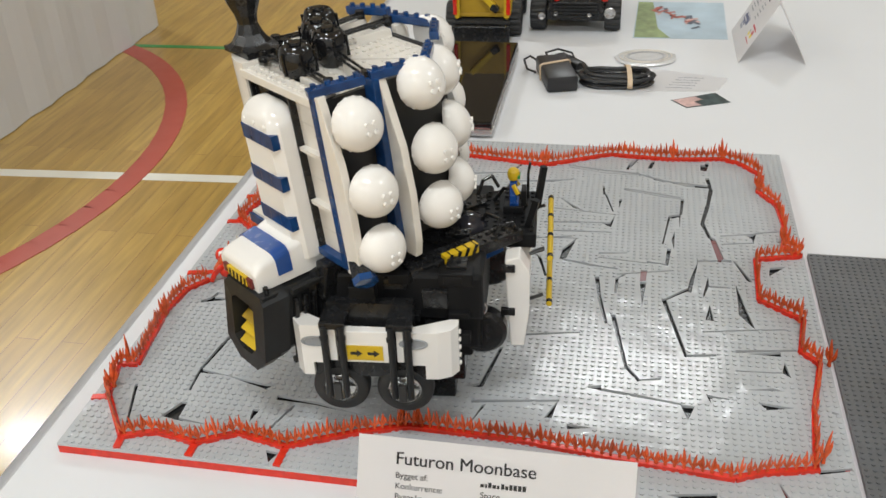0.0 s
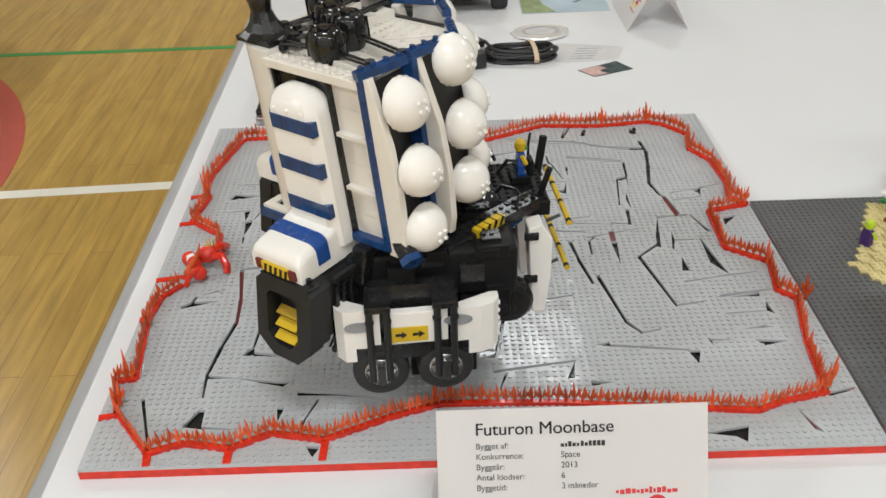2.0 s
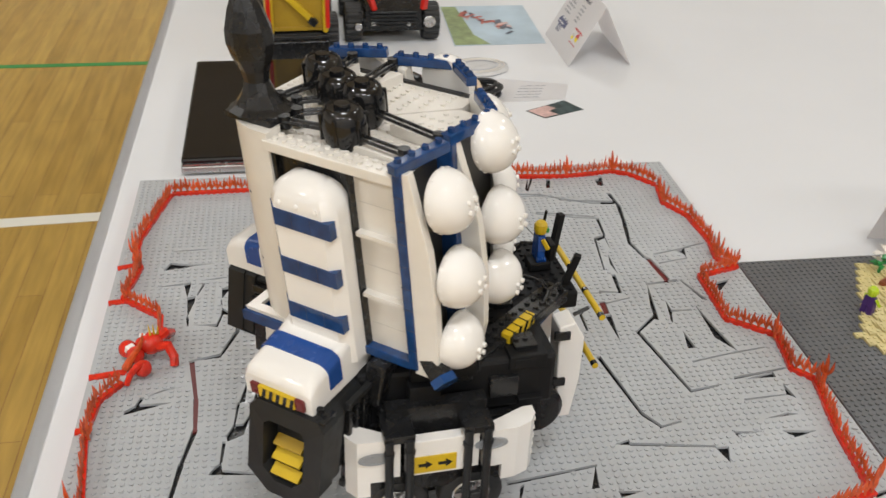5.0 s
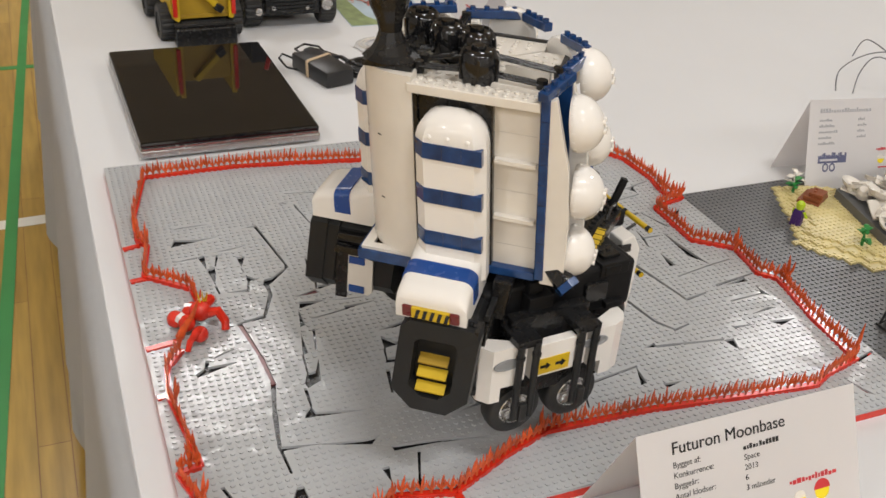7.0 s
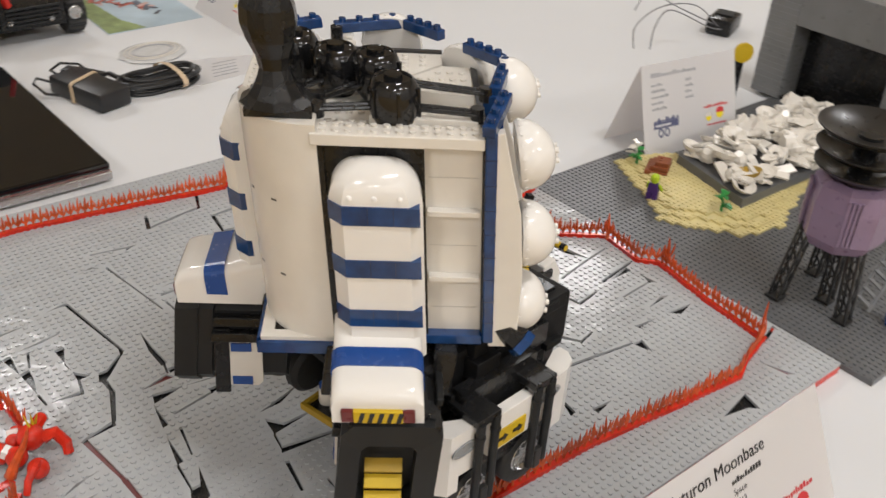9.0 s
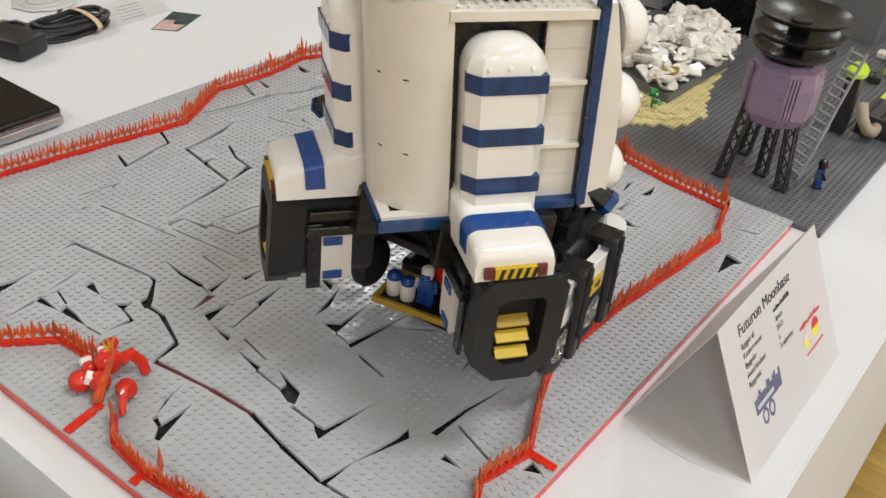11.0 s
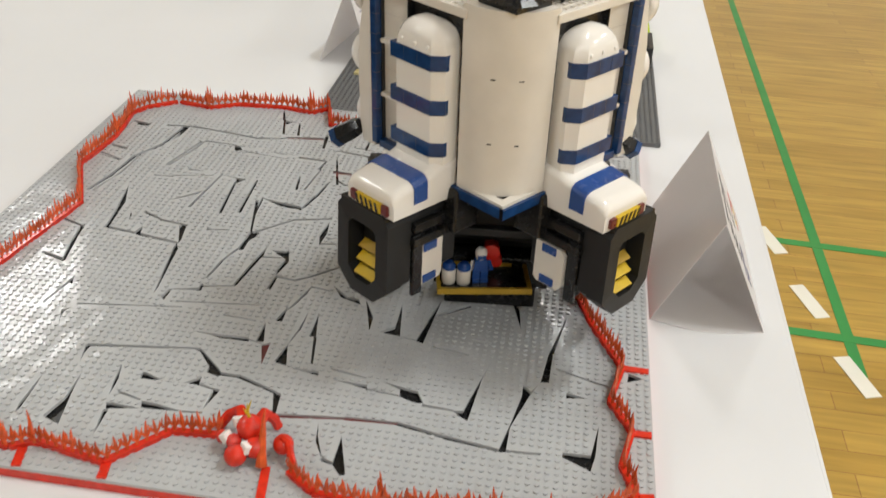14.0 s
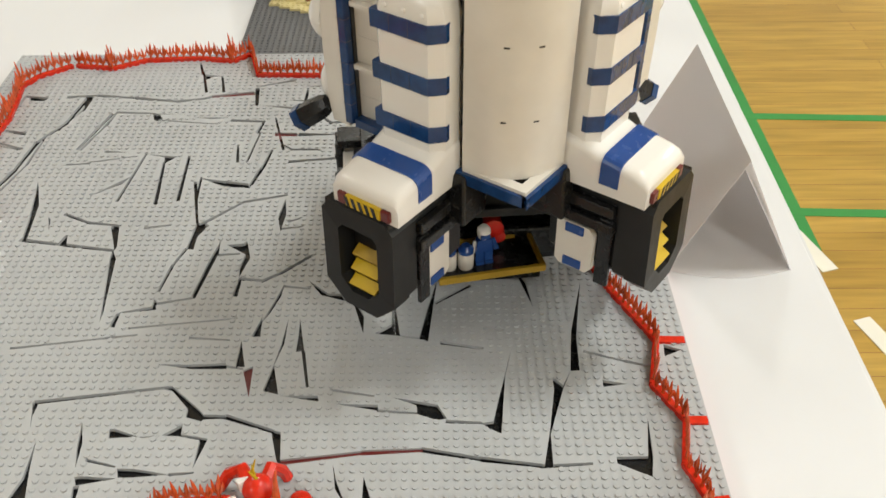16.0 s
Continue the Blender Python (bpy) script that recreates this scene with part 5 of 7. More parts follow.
# figurines: one plain mesh each, coloured by face
def figurine(m, torso, legs, head, hat, arms, label, visor=None):
    bm = B()
    mats = [legs, torso, arms, head, hat, visor or hat]

    def add(k, fn):
        n = len(bm.faces)
        fn()
        bm.faces.ensure_lookup_table()
        for f in bm.faces[n:]:
            f.material_index = k
    add(0, lambda: (box(bm, -0.0035, 0.0035, -0.0078, -0.0003, 0, 0.0125, 0.0006), box(bm, -0.0035, 0.0035, 0.0003, 0.0078, 0, 0.0125, 0.0006), box(bm, -0.0055, 0.0035, -0.0078, -0.0003, 0, 0.003, 0.0004), box(bm, -0.0055, 0.0035, 0.0003, 0.0078, 0, 0.003, 0.0004)))
    add(1, lambda: loft(bm, [[(x, y, z) for x, y in ((-0.0035, -w), (0.0035, -w), (0.0035, w), (-0.0035, w))] for z, w in ((0.0127, 0.0078), (0.0255, 0.0060))]))
    add(2, lambda: (bar(bm, (0.0, -0.0078, 0.0240), (-0.005, -0.0105, 0.0150), 0.0035, 0.0035, 0.0005), bar(bm, (0.0, 0.0078, 0.0240), (-0.005, 0.0105, 0.0150), 0.0035, 0.0035, 0.0005)))
    add(3, lambda: lathe(bm, [(0.0035, 0.0255), (0.0050, 0.0270), (0.0050, 0.0330), (0.0038, 0.0345), (0, 0.0345)], 14))
    add(4, lambda: lathe(bm, [(0.0056, 0.0285), (0.0062, 0.0320), (0.0058, 0.0360), (0.0035, 0.0385), (0, 0.0392)], 14))
    add(5, lambda: box(bm, -0.0068, -0.004, -0.0042, 0.0042, 0.0285, 0.0325, 0.0004))
    ob = obj("figurine", bm, mats[0])
    for q in mats[1:]:
        ob.data.materials.append(q)
    ob.matrix_world = m
    return tagged(ob, label, "toy figure", "toy figures")


VW = LOC @ VEH
figurine(VW @ pose(0.131, 0.033, 0.9647, 0, 0, 180), M_SBLUE, M_SBLUE, M_YELLOW, M_YELLOW, M_YELLOW, "blue and yellow toy figure with a yellow helmet on the platform", M_GREEN)
figurine(VW @ pose(-0.030, 0.012, 0.8282, 0, 0, 10), M_SBLUE, M_SBLUE, M_WHITE, M_GLOSSW, M_SBLUE, "blue toy figure with a white helmet in the tray", M_SBLUE)
for k, y in enumerate((0.028, 0.013)):
    t = thing("air_tank", VW @ pose(-0.036, y + 0.015, 0.8282), "small white tank with a blue cap in the tray", "tank", "tanks in the tray")
    b = B()
    lathe(b, [(0, 0), (0.0066, 0), (0.0072, 0.002), (0.0072, 0.016), (0.006, 0.0175), (0, 0.0175)], 16)
    part("body", b, M_WHITE, t, "", True)
    b = B()
    lathe(b, [(0.0068, 0.0160), (0.0070, 0.0200), (0.004, 0.0235), (0, 0.024)], 16)
    part("cap", b, M_SBLUE, t, "blue cap", True)

# ---------------------------------------------------------------- cards and papers
M_INKR = mat("red_ink", (0.55, 0.03, 0.04), 0.5)
M_INKY = mat("yellow_ink", (0.85, 0.68, 0.02), 0.5)
M_INKB = mat("slate_blue_ink", (0.10, 0.11, 0.20), 0.5)
M_SKY = mat("printed_sky_blue", (0.40, 0.50, 0.57), 0.45, var=0.15, scale=12)
M_PRED = mat("printed_red", (0.40, 0.10, 0.07), 0.45, var=0.3, scale=90)
M_GRASS = mat("printed_green", (0.22, 0.28, 0.12), 0.45, var=0.3, scale=40)
M_TEAL = mat("printed_dark_teal", (0.03, 0.05, 0.05), 0.55, spec=0.3, var=0.6, scale=60)
M_ROSE = mat("printed_rose", (0.55, 0.36, 0.33), 0.3, var=0.3, scale=70)
M_INKL = mat("faint_grey_ink", (0.38, 0.38, 0.40), 0.5)


def bars(name, rects, material, parent, m, h=0.0003):
    bm = B()
    for u0, u1, w0, w1 in rects:
        box(bm, u0, u1, w0, w1, 0.0001, h, 0, m)
    return part(name, bm, material, parent)


def lettering(text, size, u, w, m, material, parent, heavy=0.0):
    c = bpy.data.curves.new("lettering", "FONT")
    c.body, c.size, c.extrude, c.offset = text, size, 0.0001, heavy
    o = bpy.data.objects.new("lettering_source", c)
    bpy.context.collection.objects.link(o)
    me = bpy.data.meshes.new_from_object(o.evaluated_get(bpy.context.evaluated_depsgraph_get()))
    bpy.data.objects.remove(o)
    bpy.data.curves.remove(c)
    me.name = "lettering"
    me.materials.clear()
    me.materials.append(material)
    me.transform(m @ Matrix.Translation((u, w, 0.0003)))
    ob = new("lettering", me)
    ob.parent = parent
    return ob


def tent_card(m, label, width, high, front, back, closed=False):
    """A folded card whose ridge runs along its own x; gives the card, its front panel and the axes of the front."""
    t = thing("tent_card", m, label, "card", "folded cards")
    panels = []
    for name, foot in (("front_panel", -front), ("back_panel", back)):
        bm = B()
        k = 0.0006
        prism(bm, [(0, high), (foot, 0.0004), (foot + math.copysign(k, -foot), 0.0004), (math.copysign(k, -foot) * 0.2, high - 0.0012)], 0, width, Matrix(((0, 0, 1, 0), (1, 0, 0, 0), (0, 1, 0, 0), (0, 0, 0, 1))))
        panels.append(part(name, bm, M_PAPER, t))
    if closed:
        bm = B()
        bow = [(-0.012 * math.sin(math.pi * k / 10), -front + 0.002 + (front + back - 0.004) * k / 10) for k in range(11)]
        prism(bm, bow[::-1] + [(width - 0.002, -front + 0.002), (width - 0.002, back - 0.002)], 0.0003, 0.0009)
        part("bottom_panel", bm, M_PAPER, t)
    up = Vector((0, front, high)).normalized()
    n = Vector((0, -high, front)).normalized()
    axes = Matrix(((1, 0, 0, 0), (0, up.y, n.y, 0), (0, up.z, n.z, high), (0, 0, 0, 1)))
    return t, panels[0], axes


def skyline(parent, m, u0, w0, k=1.0):
    """A dark skyline emblem with two ring shapes below it."""
    rn = random.Random(4)
    rects = [(u0, u0 + 0.058 * k, w0 - 0.017 * k, w0 - 0.006 * k)]
    x = 0.0
    while x < 0.055:
        d = rn.uniform(0.002, 0.005)
        rects.append(((u0 + x * k), (u0 + (x + d) * k), w0 - 0.0062 * k, w0 + rn.uniform(-0.004, 0.003) * k))
        x += d + 0.0006
    bars("emblem", rects, M_INKB, parent, m)
    for du in (0.038, 0.052):
        bm = B()
        lathe(bm, [(0.0038 * k, 0.0001), (0.0038 * k, 0.0004), (0.0062 * k, 0.0004), (0.0062 * k, 0.0001)], 24, m @ Matrix.Translation((u0 + (du - 0.022) * k, w0 - 0.025 * k, 0)) @ Matrix.Diagonal((1, 1.3, 1, 1)))
        part("ring_emblem", bm, M_INKB, parent)
    bars("emblem", [(u0 + 0.004 * k, u0 + 0.040 * k, w0 - 0.0135 * k, w0 - 0.0095 * k)], M_PAPER, parent, m, 0.0004)


def helmets(parent, m, u0, w0, k=1.0):
    """Two yellow discs under a white and a red cap, below a red line of script."""
    for du, dw, r, cap in ((0.010, -0.016, 0.0062, M_WHITE), (0.035, -0.013, 0.0080, M_INKR)):
        bm = B()
        lathe(bm, [(0, 0.0001), (0, 0.0003), (r * k, 0.0003), (r * k, 0.0001)], 20, m @ Matrix.Translation((u0 + du * k, w0 + dw * k, 0)))
        part("yellow_disc", bm, M_INKY, parent)
        bm = B()
        prism(bm, [((u0 + du * k) + 1.1 * r * k * math.cos(radians(a)), (w0 + dw * k) + 0.2 * r * k + 1.15 * r * k * math.sin(radians(a))) for a in range(0, 181, 15)], 0.00035, 0.0005, m)
        part("cap_shape", bm, cap, parent)
    rn = random.Random(8)
    rects, x = [], 0.0
    while x < 0.050:
        d = rn.uniform(0.002, 0.0045)
        rects.append((u0 + x * k, u0 + (x + d) * k, w0 + rn.uniform(-0.0012, 0) * k, w0 + rn.uniform(0.002, 0.0048) * k))
        x += d + 0.0009
    bars("script_bars", rects, M_INKR, parent, m)
    bars("script_bars", [(u0 + 0.006 * k, u0 + 0.050 * k, w0 - 0.0295 * k, w0 - 0.0275 * k)], M_INKR, parent, m)


def word_bars(parent, m, rows, size, material, seed):
    rn = random.Random(seed)
    rects = []
    for u, w, length in rows:
        x = u
        while x < u + length:
            d = size * rn.uniform(0.35, 0.6)
            rects.append((x, x + d, w, w + size * rn.choice((0.55, 0.6, 0.9))))
            x += d + size * 0.16
    return bars("word_bars", rects, material, parent, m)


t, front, ax = tent_card(pose(0.334, -0.0628, TABLE), "folded white card titled Futuron Moonbase at the table's front", 0.228, 0.1285, 0.064, 0.058, True)
for du in (0.0, 0.0003):
    lettering("Futuron Moonbase", 0.0152, 0.032 + du, -0.0225, ax, M_INK, front)
for i, (le, ri) in enumerate((("Bygget af:", ""), ("Konkurrence:", "Space"), ("Byggeår:", "2013"), ("Antal klodser:", "6"), ("Byggetid:", "3 måneder"))):
    w = -0.0342 - i * 0.0090
    lettering(le, 0.0072, 0.0325, w, ax, M_INK, front)
    if ri:
        lettering(ri, 0.0072, 0.104, w, ax, M_INK, front)
    else:
        word_bars(front, ax, [(0.104, w, 0.014), (0.121, w, 0.020)], 0.0050, M_INK, 2)
skyline(front, ax, 0.035, -0.082)
helmets(front, ax, 0.150, -0.076)

t, front, ax = tent_card(pose(0.800, 1.396, TABLE, 0, 0, -90), "folded white card with unreadable print beside the photos", 0.192, 0.118, 0.063, 0.063)
word_bars(front, ax, [(0.02, -0.022, 0.10)], 0.008, M_INKG, 3)
word_bars(front, ax, [(0.02, -0.034 - i * 0.008, 0.03 + 0.006 * (i % 3)) for i in range(5)] + [(0.09, -0.034 - i * 0.008, 0.02 + 0.005 * (i % 2)) for i in range(5)], 0.004, M_INKL, 4)
skyline(front, ax, 0.022, -0.078, 0.9)
helmets(front, ax, 0.120, -0.074, 0.9)

t, front, ax = tent_card(pose(0.982, 0.487, TABLE, 0, 0, -8), "folded white card with unreadable print behind the rubble heap", 0.190, 0.137, 0.045, 0.052)
word_bars(front, ax, [(0.018, -0.020, 0.085)], 0.0072, M_INKL, 5)
word_bars(front, ax, [(0.018, -0.033 - i * 0.0088, 0.022 + 0.005 * (i % 3)) for i in range(5)] + [(0.085, -0.033 - i * 0.0088, 0.012 + 0.004 * (i % 2)) for i in range(4)], 0.005, M_INKL, 6)
skyline(front, ax, 0.020, -0.082, 0.85)
helmets(front, ax, 0.122, -0.080, 0.95)


def sheet(name, label, category, pts, z, material):
    bm = B()
    prism(bm, pts, z, z + 0.0005)
    return tagged(obj(name, bm, material), label, category)


Z0 = TABLE + 0.0003
ph = sheet("photo_sheet", "printed photo of a red tractor under a blue sky", "photo", [(0.541, 1.589), (0.534, 1.333), (0.726, 1.340), (0.731, 1.591)], Z0, M_SKY)
bm = B()
prism(bm, [(0.5420, 1.585), (0.5365, 1.337), (0.610, 1.339), (0.585, 1.400), (0.575, 1.585)], Z0 + 0.0005, Z0 + 0.0008)
part("printed_field", bm, M_GRASS, ph, "printed green field")
rn = random.Random(21)
for i in range(26):
    bm = B()
    f = rn.random()
    cx, cy = 0.580 + 0.100 * f + rn.uniform(-0.012, 0.012), 1.545 - 0.130 * f + rn.uniform(-0.020, 0.020)
    m = Matrix.Translation((cx, cy, Z0 + 0.0009 + i * 0.00003)) @ Matrix.Rotation(radians(rn.choice((-50, 20, 35, 80)) + rn.uniform(-12, 12)), 4, "Z")
    box(bm, -rn.uniform(0.006, 0.020), rn.uniform(0.006, 0.020), -rn.uniform(0.002, 0.006), rn.uniform(0.002, 0.006), 0, 0.0002, 0, m)
    part("printed_machine", bm, rn.choice((M_PRED, M_PRED, M_PRED, M_DRED, M_INKG, M_ROSE)), ph, "printed red machine parts")
sm = sheet("small_photo", "small printed photo with dark and rose tones", "photo", [(0.609, 1.002), (0.635, 0.969), (0.712, 1.002), (0.687, 1.044)], Z0, M_TEAL)
bm = B()
prism(bm, [(0.612, 1.0015), (0.635, 0.972), (0.662, 0.984), (0.648, 0.998), (0.664, 1.010), (0.650, 1.022)], Z0 + 0.0005, Z0 + 0.0008)
part("printed_blot", bm, M_ROSE, sm, "printed rose-coloured area")
pa = sheet("printed_paper", "white sheet of paper with faint printed lines", "paper", [(0.530, 1.158), (0.545, 1.040), (0.690, 1.050), (0.715, 1.117), (0.60, 1.150)], Z0, M_PAPER)
word_bars(pa, Matrix.Translation((0, 0, Z0 + 0.0005)), [(0.60 + 0.006 * i, 1.060 + 0.013 * i, 0.045) for i in range(5)], 0.005, M_INKL, 9)

# clear bag with a pale cable loop
t = thing("cable_bag", pose(0.562, 1.212, Z0 + 0.0007, 0, 0, 12), "clear plastic bag with a loop of white cable", "plastic bag")
bm = B()
loft(bm, [[(0.060 * k * math.cos(radians(a)) * (1 + 0.06 * math.sin(a)), 0.050 * k * math.sin(radians(a)), z) for a in range(0, 360, 15)] for k, z in ((0.97, 0), (1, 0.0012), (0.92, 0.0026), (0.6, 0.0034), (0.2, 0.0032))])
part("bag", bm, M_BAG, t, "crinkled clear plastic", True)
for k in (0.50, 0.60, 0.72):
    bm = B()
    tube(bm, [(0.055 * k * 1.3 * math.cos(radians(a)), 0.050 * k * math.sin(radians(a)), 0.0046) for a in range(0, 361, 15)], 0.0011, 6)
    part("cable_loop", bm, M_WHITE if k > 0.55 else M_INKL, t, "pale cable")

# power adapter
t = thing("power_adapter", pose(0.398, 1.078, TABLE, 0, 0, 16), "black laptop power adapter with a rubber band round it", "adapter")
bm = B()
box(bm, -0.029, 0.029, -0.062, 0.062, 0.0005, 0.031, 0.005)
part("body", bm, M_CABLE, t, "", True)
bm = B()
for q in range(2):
    tube(bm, [(-0.0302, 0.000 + q * 0.004, 0.002), (-0.0302, 0.003 + q * 0.004, 0.030), (-0.026, 0.004 + q * 0.004, 0.0322), (0.026, 0.018 + q * 0.004, 0.0322), (0.0302, 0.020 + q * 0.004, 0.029), (0.0302, 0.022 + q * 0.004, 0.002)], 0.0014, 6)
part("rubber_band", bm, M_BAND, t, "beige rubber band")
bm = B()
tube(bm, [(-0.020, 0.058, 0.016), (-0.036, 0.082, 0.022), (-0.050, 0.070, 0.020), (-0.048, 0.045, 0.010), (-0.034, 0.030, 0.008)], 0.0022, 8)
tube(bm, [(0.0, 0.060, 0.016), (-0.004, 0.090, 0.024), (0.022, 0.100, 0.026), (0.048, 0.090, 0.020), (0.050, 0.065, 0.012), (0.040, 0.030, 0.006), (0.052, 0.000, 0.004)], 0.0022, 8)
tube(bm, [(0.012, 0.060, 0.014), (0.040, 0.075, 0.020), (0.064, 0.050, 0.012), (0.070, 0.010, 0.006)], 0.0020, 8)
part("cord", bm, M_CABLE, t, "thin black cord", True)

# coil of mains cable
t = thing("cable_coil", pose(0.510, 1.072, TABLE, 0, 0, 2), "coiled black mains cable tied with a beige band", "cable")
rn = random.Random(31)
for i in range(7):
    bm = B()
    rx, ry = 0.068 - 0.006 * (i % 4) + rn.uniform(-0.002, 0.002), 0.040 - 0.005 * (i % 4) + rn.uniform(-0.003, 0.003)
    ph0 = rn.uniform(0, 6)
    tube(bm, [(rx * math.cos(a), ry * math.sin(a) * (0.75 + 0.25 * abs(math.cos(a))), 0.005 + (i // 2) * 0.0062 + 0.0018 * math.sin(2 * a + ph0)) for a in [2 * math.pi * k / 36 for k in range(37)]], 0.0034, 8)
    part("loop", bm, M_CABLE, t, "", True)
bm = B()
tube(bm, [(-0.058, 0.020, 0.020), (-0.064, 0.040, 0.022), (-0.075, 0.062, 0.014)], 0.0034, 8)
part("loop", bm, M_CABLE, t, "", True)
bm = B()
bar(bm, (-0.070, 0.052, 0.013), (-0.103, 0.094, 0.012), 0.018, 0.015, 0.003)
bar(bm, (-0.101, 0.091, 0.012), (-0.112, 0.106, 0.012), 0.022, 0.018, 0.002)
part("plug", bm, M_CABLE, t, "moulded black plug", True)
bm = B()
loft(bm, [[(0.016 + dx + 0.008 * math.sin(a * 0.5), 0.002 + (0.046) * math.cos(a), 0.014 + 0.016 * math.sin(a)) for dx, a in ((-0.0045, a0), (0.0045, a0), (0.0045, a0 + 0.001), (-0.0045, a0 + 0.001))] for a0 in [radians(k) for k in range(-60, 241, 20)]])
part("band", bm, M_BAND, t, "beige rubber band")

# ---------------------------------------------------------------- laptop
t = thing("laptop", pose(0.177, 1.004, TABLE, 0, 0, 0.8), "closed glossy black laptop with a silver edge", "laptop")
LW, LD = 0.137, 0.203
bm = B()
box(bm, -LW, LW, -LD, LD, 0.004, 0.017, 0.003)
part("base", bm, M_METAL, t, "silver edge and underside")
bm = B()
box(bm, -LW + 0.001, LW - 0.001, -LD + 0.002, LD - 0.001, 0.0172, 0.0285, 0.004)
part("lid", bm, M_LAPTOP, t, "glossy black lid with fingerprints")
bm = B()
box(bm, -LW + 0.004, LW - 0.004, -LD - 0.0006, -LD + 0.003, 0.0178, 0.0205)
part("lid_edge", bm, M_METAL, t, "thin silver strip")
for fx in (-0.120, 0.120):
    for fy in (-0.180, 0.180):
        bm = B()
        cyl(bm, 0.006, 0.006, 0, 0.005, 12, Matrix.Translation((fx, fy, 0)))
        part("rubber_foot", bm, M_RUBBER, t)


def toy_wheel(parent, x, y, z, r, w, hub):
    """A ribbed tyre on an axle along x, with a hub."""
    m = Matrix.Translation((x, y, z)) @ Matrix.Rotation(radians(90), 4, "Y")
    bm = B()
    lathe(bm, [(r * 0.55, -w / 2), (r * 0.90, -w / 2), (r * 0.98, -w * 0.42), (r, -w * 0.3), (r, w * 0.3), (r * 0.98, w * 0.42), (r * 0.90, w / 2), (r * 0.55, w / 2), (r * 0.5, 0)], 54)
    for v in bm.verts:
        if math.hypot(v.co.x, v.co.y) > r * 0.95 and round(math.degrees(math.atan2(v.co.y, v.co.x)) * 54 / 360) % 3 == 0:
            v.co.x, v.co.y = v.co.x * 0.93, v.co.y * 0.93
    bmesh.ops.transform(bm, verts=bm.verts, matrix=m)
    wh = part("wheel", bm, M_RUBBER, parent, "black ribbed tyre")
    bm = B()
    lathe(bm, [(0, -w * 0.3), (r * 0.52, -w * 0.45), (r * 0.58, -w * 0.3), (r * 0.58, w * 0.3), (r * 0.52, w * 0.45), (r * 0.15, w * 0.3), (0, w * 0.42)], 16, m)
    part("hub", bm, hub, wh)


# yellow dump truck behind the laptop
t = thing("dump_truck", pose(0.225, 1.275, TABLE, 0, 0, 3), "yellow and black toy dump truck with large black wheels", "toy vehicle")
for wy in (0.060, 0.210, 0.345):
    for wx in (-0.064, 0.064):
        toy_wheel(t, wx, wy, 0.036, 0.036, 0.030, M_DARK)
bm = B()
box(bm, -0.044, 0.044, 0.010, 0.400, 0.030, 0.048, 0.002)
part("chassis", bm, M_DARK, t)
bm = B()
box(bm, -0.058, 0.058, -0.010, 0.014, 0.004, 0.0395, 0.003)
part("bumper", bm, M_BLACK, t)
bm = B()
box(bm, -0.057, 0.057, 0.000, 0.012, 0.0402, 0.046, 0.0008)
for i in range(13):
    cyl(bm, 0.0023, 0.0023, 0.046, 0.0478, 8, Matrix.Translation((-0.052 + i * 0.0086, 0.006, 0)))
part("bumper_bar", bm, M_DGREY, t, "grey studded bar")
for x0, x1 in ((-0.056, -0.046), (0.046, 0.056)):
    bm = B()
    box(bm, x0, x1, 0.004, 0.014, 0.052, 0.160, 0.001)
    for k in range(12):
        cyl(bm, 0.0022, 0.0022, 0.0, 0.0016, 8, Matrix.Translation(((x0 + x1) / 2, 0.004, 0.053 + k * 0.0086)) @ Matrix.Rotation(radians(90), 4, "X"))
    part("side_post", bm, M_YELLOW, t, "yellow studded post")
bm = B()
box(bm, -0.058, 0.058, 0.014, 0.250, 0.052, 0.060, 0.001)
part("bed_floor", bm, M_OCHRE, t, "ochre bed floor")
for x0 in (-0.060, 0.052):
    bm = B()
    prism(bm, [(0.014, 0.060), (0.250, 0.060), (0.270, 0.170), (0.030, 0.165)], x0, x0 + 0.008, Matrix(((0, 0, 1, 0), (1, 0, 0, 0), (0, 1, 0, 0), (0, 0, 0, 1))))
    part("bed_side", bm, M_YELLOW, t, "yellow bed side")
bm = B()
box(bm, -0.046, 0.046, 0.016, 0.024, 0.060, 0.130, 0.001)
part("tailgate", bm, M_OCHRE, t, "ochre tailgate")
bm = B()
bar(bm, (-0.024, 0.008, 0.125), (0.026, 0.008, 0.075), 0.014, 0.012, 0.002)
part("boom", bm, M_YELLOW, t, "yellow slanting arm")
bm = B()
bar(bm, (0.020, 0.006, 0.078), (0.034, 0.006, 0.068), 0.016, 0.014, 0.002)
part("boom_foot", bm, M_BLACK, t)
for x0 in (-0.059, 0.051):
    bm = B()
    box(bm, x0, x0 + 0.008, 0.000, 0.006, 0.060, 0.150, 0.001)
    part("lamp_strip", bm, M_REDS, t, "red lamp strip")
bm = B()
box(bm, -0.056, 0.056, 0.270, 0.395, 0.050, 0.165, 0.006)
part("cab", bm, M_YELLOW, t, "yellow cab")

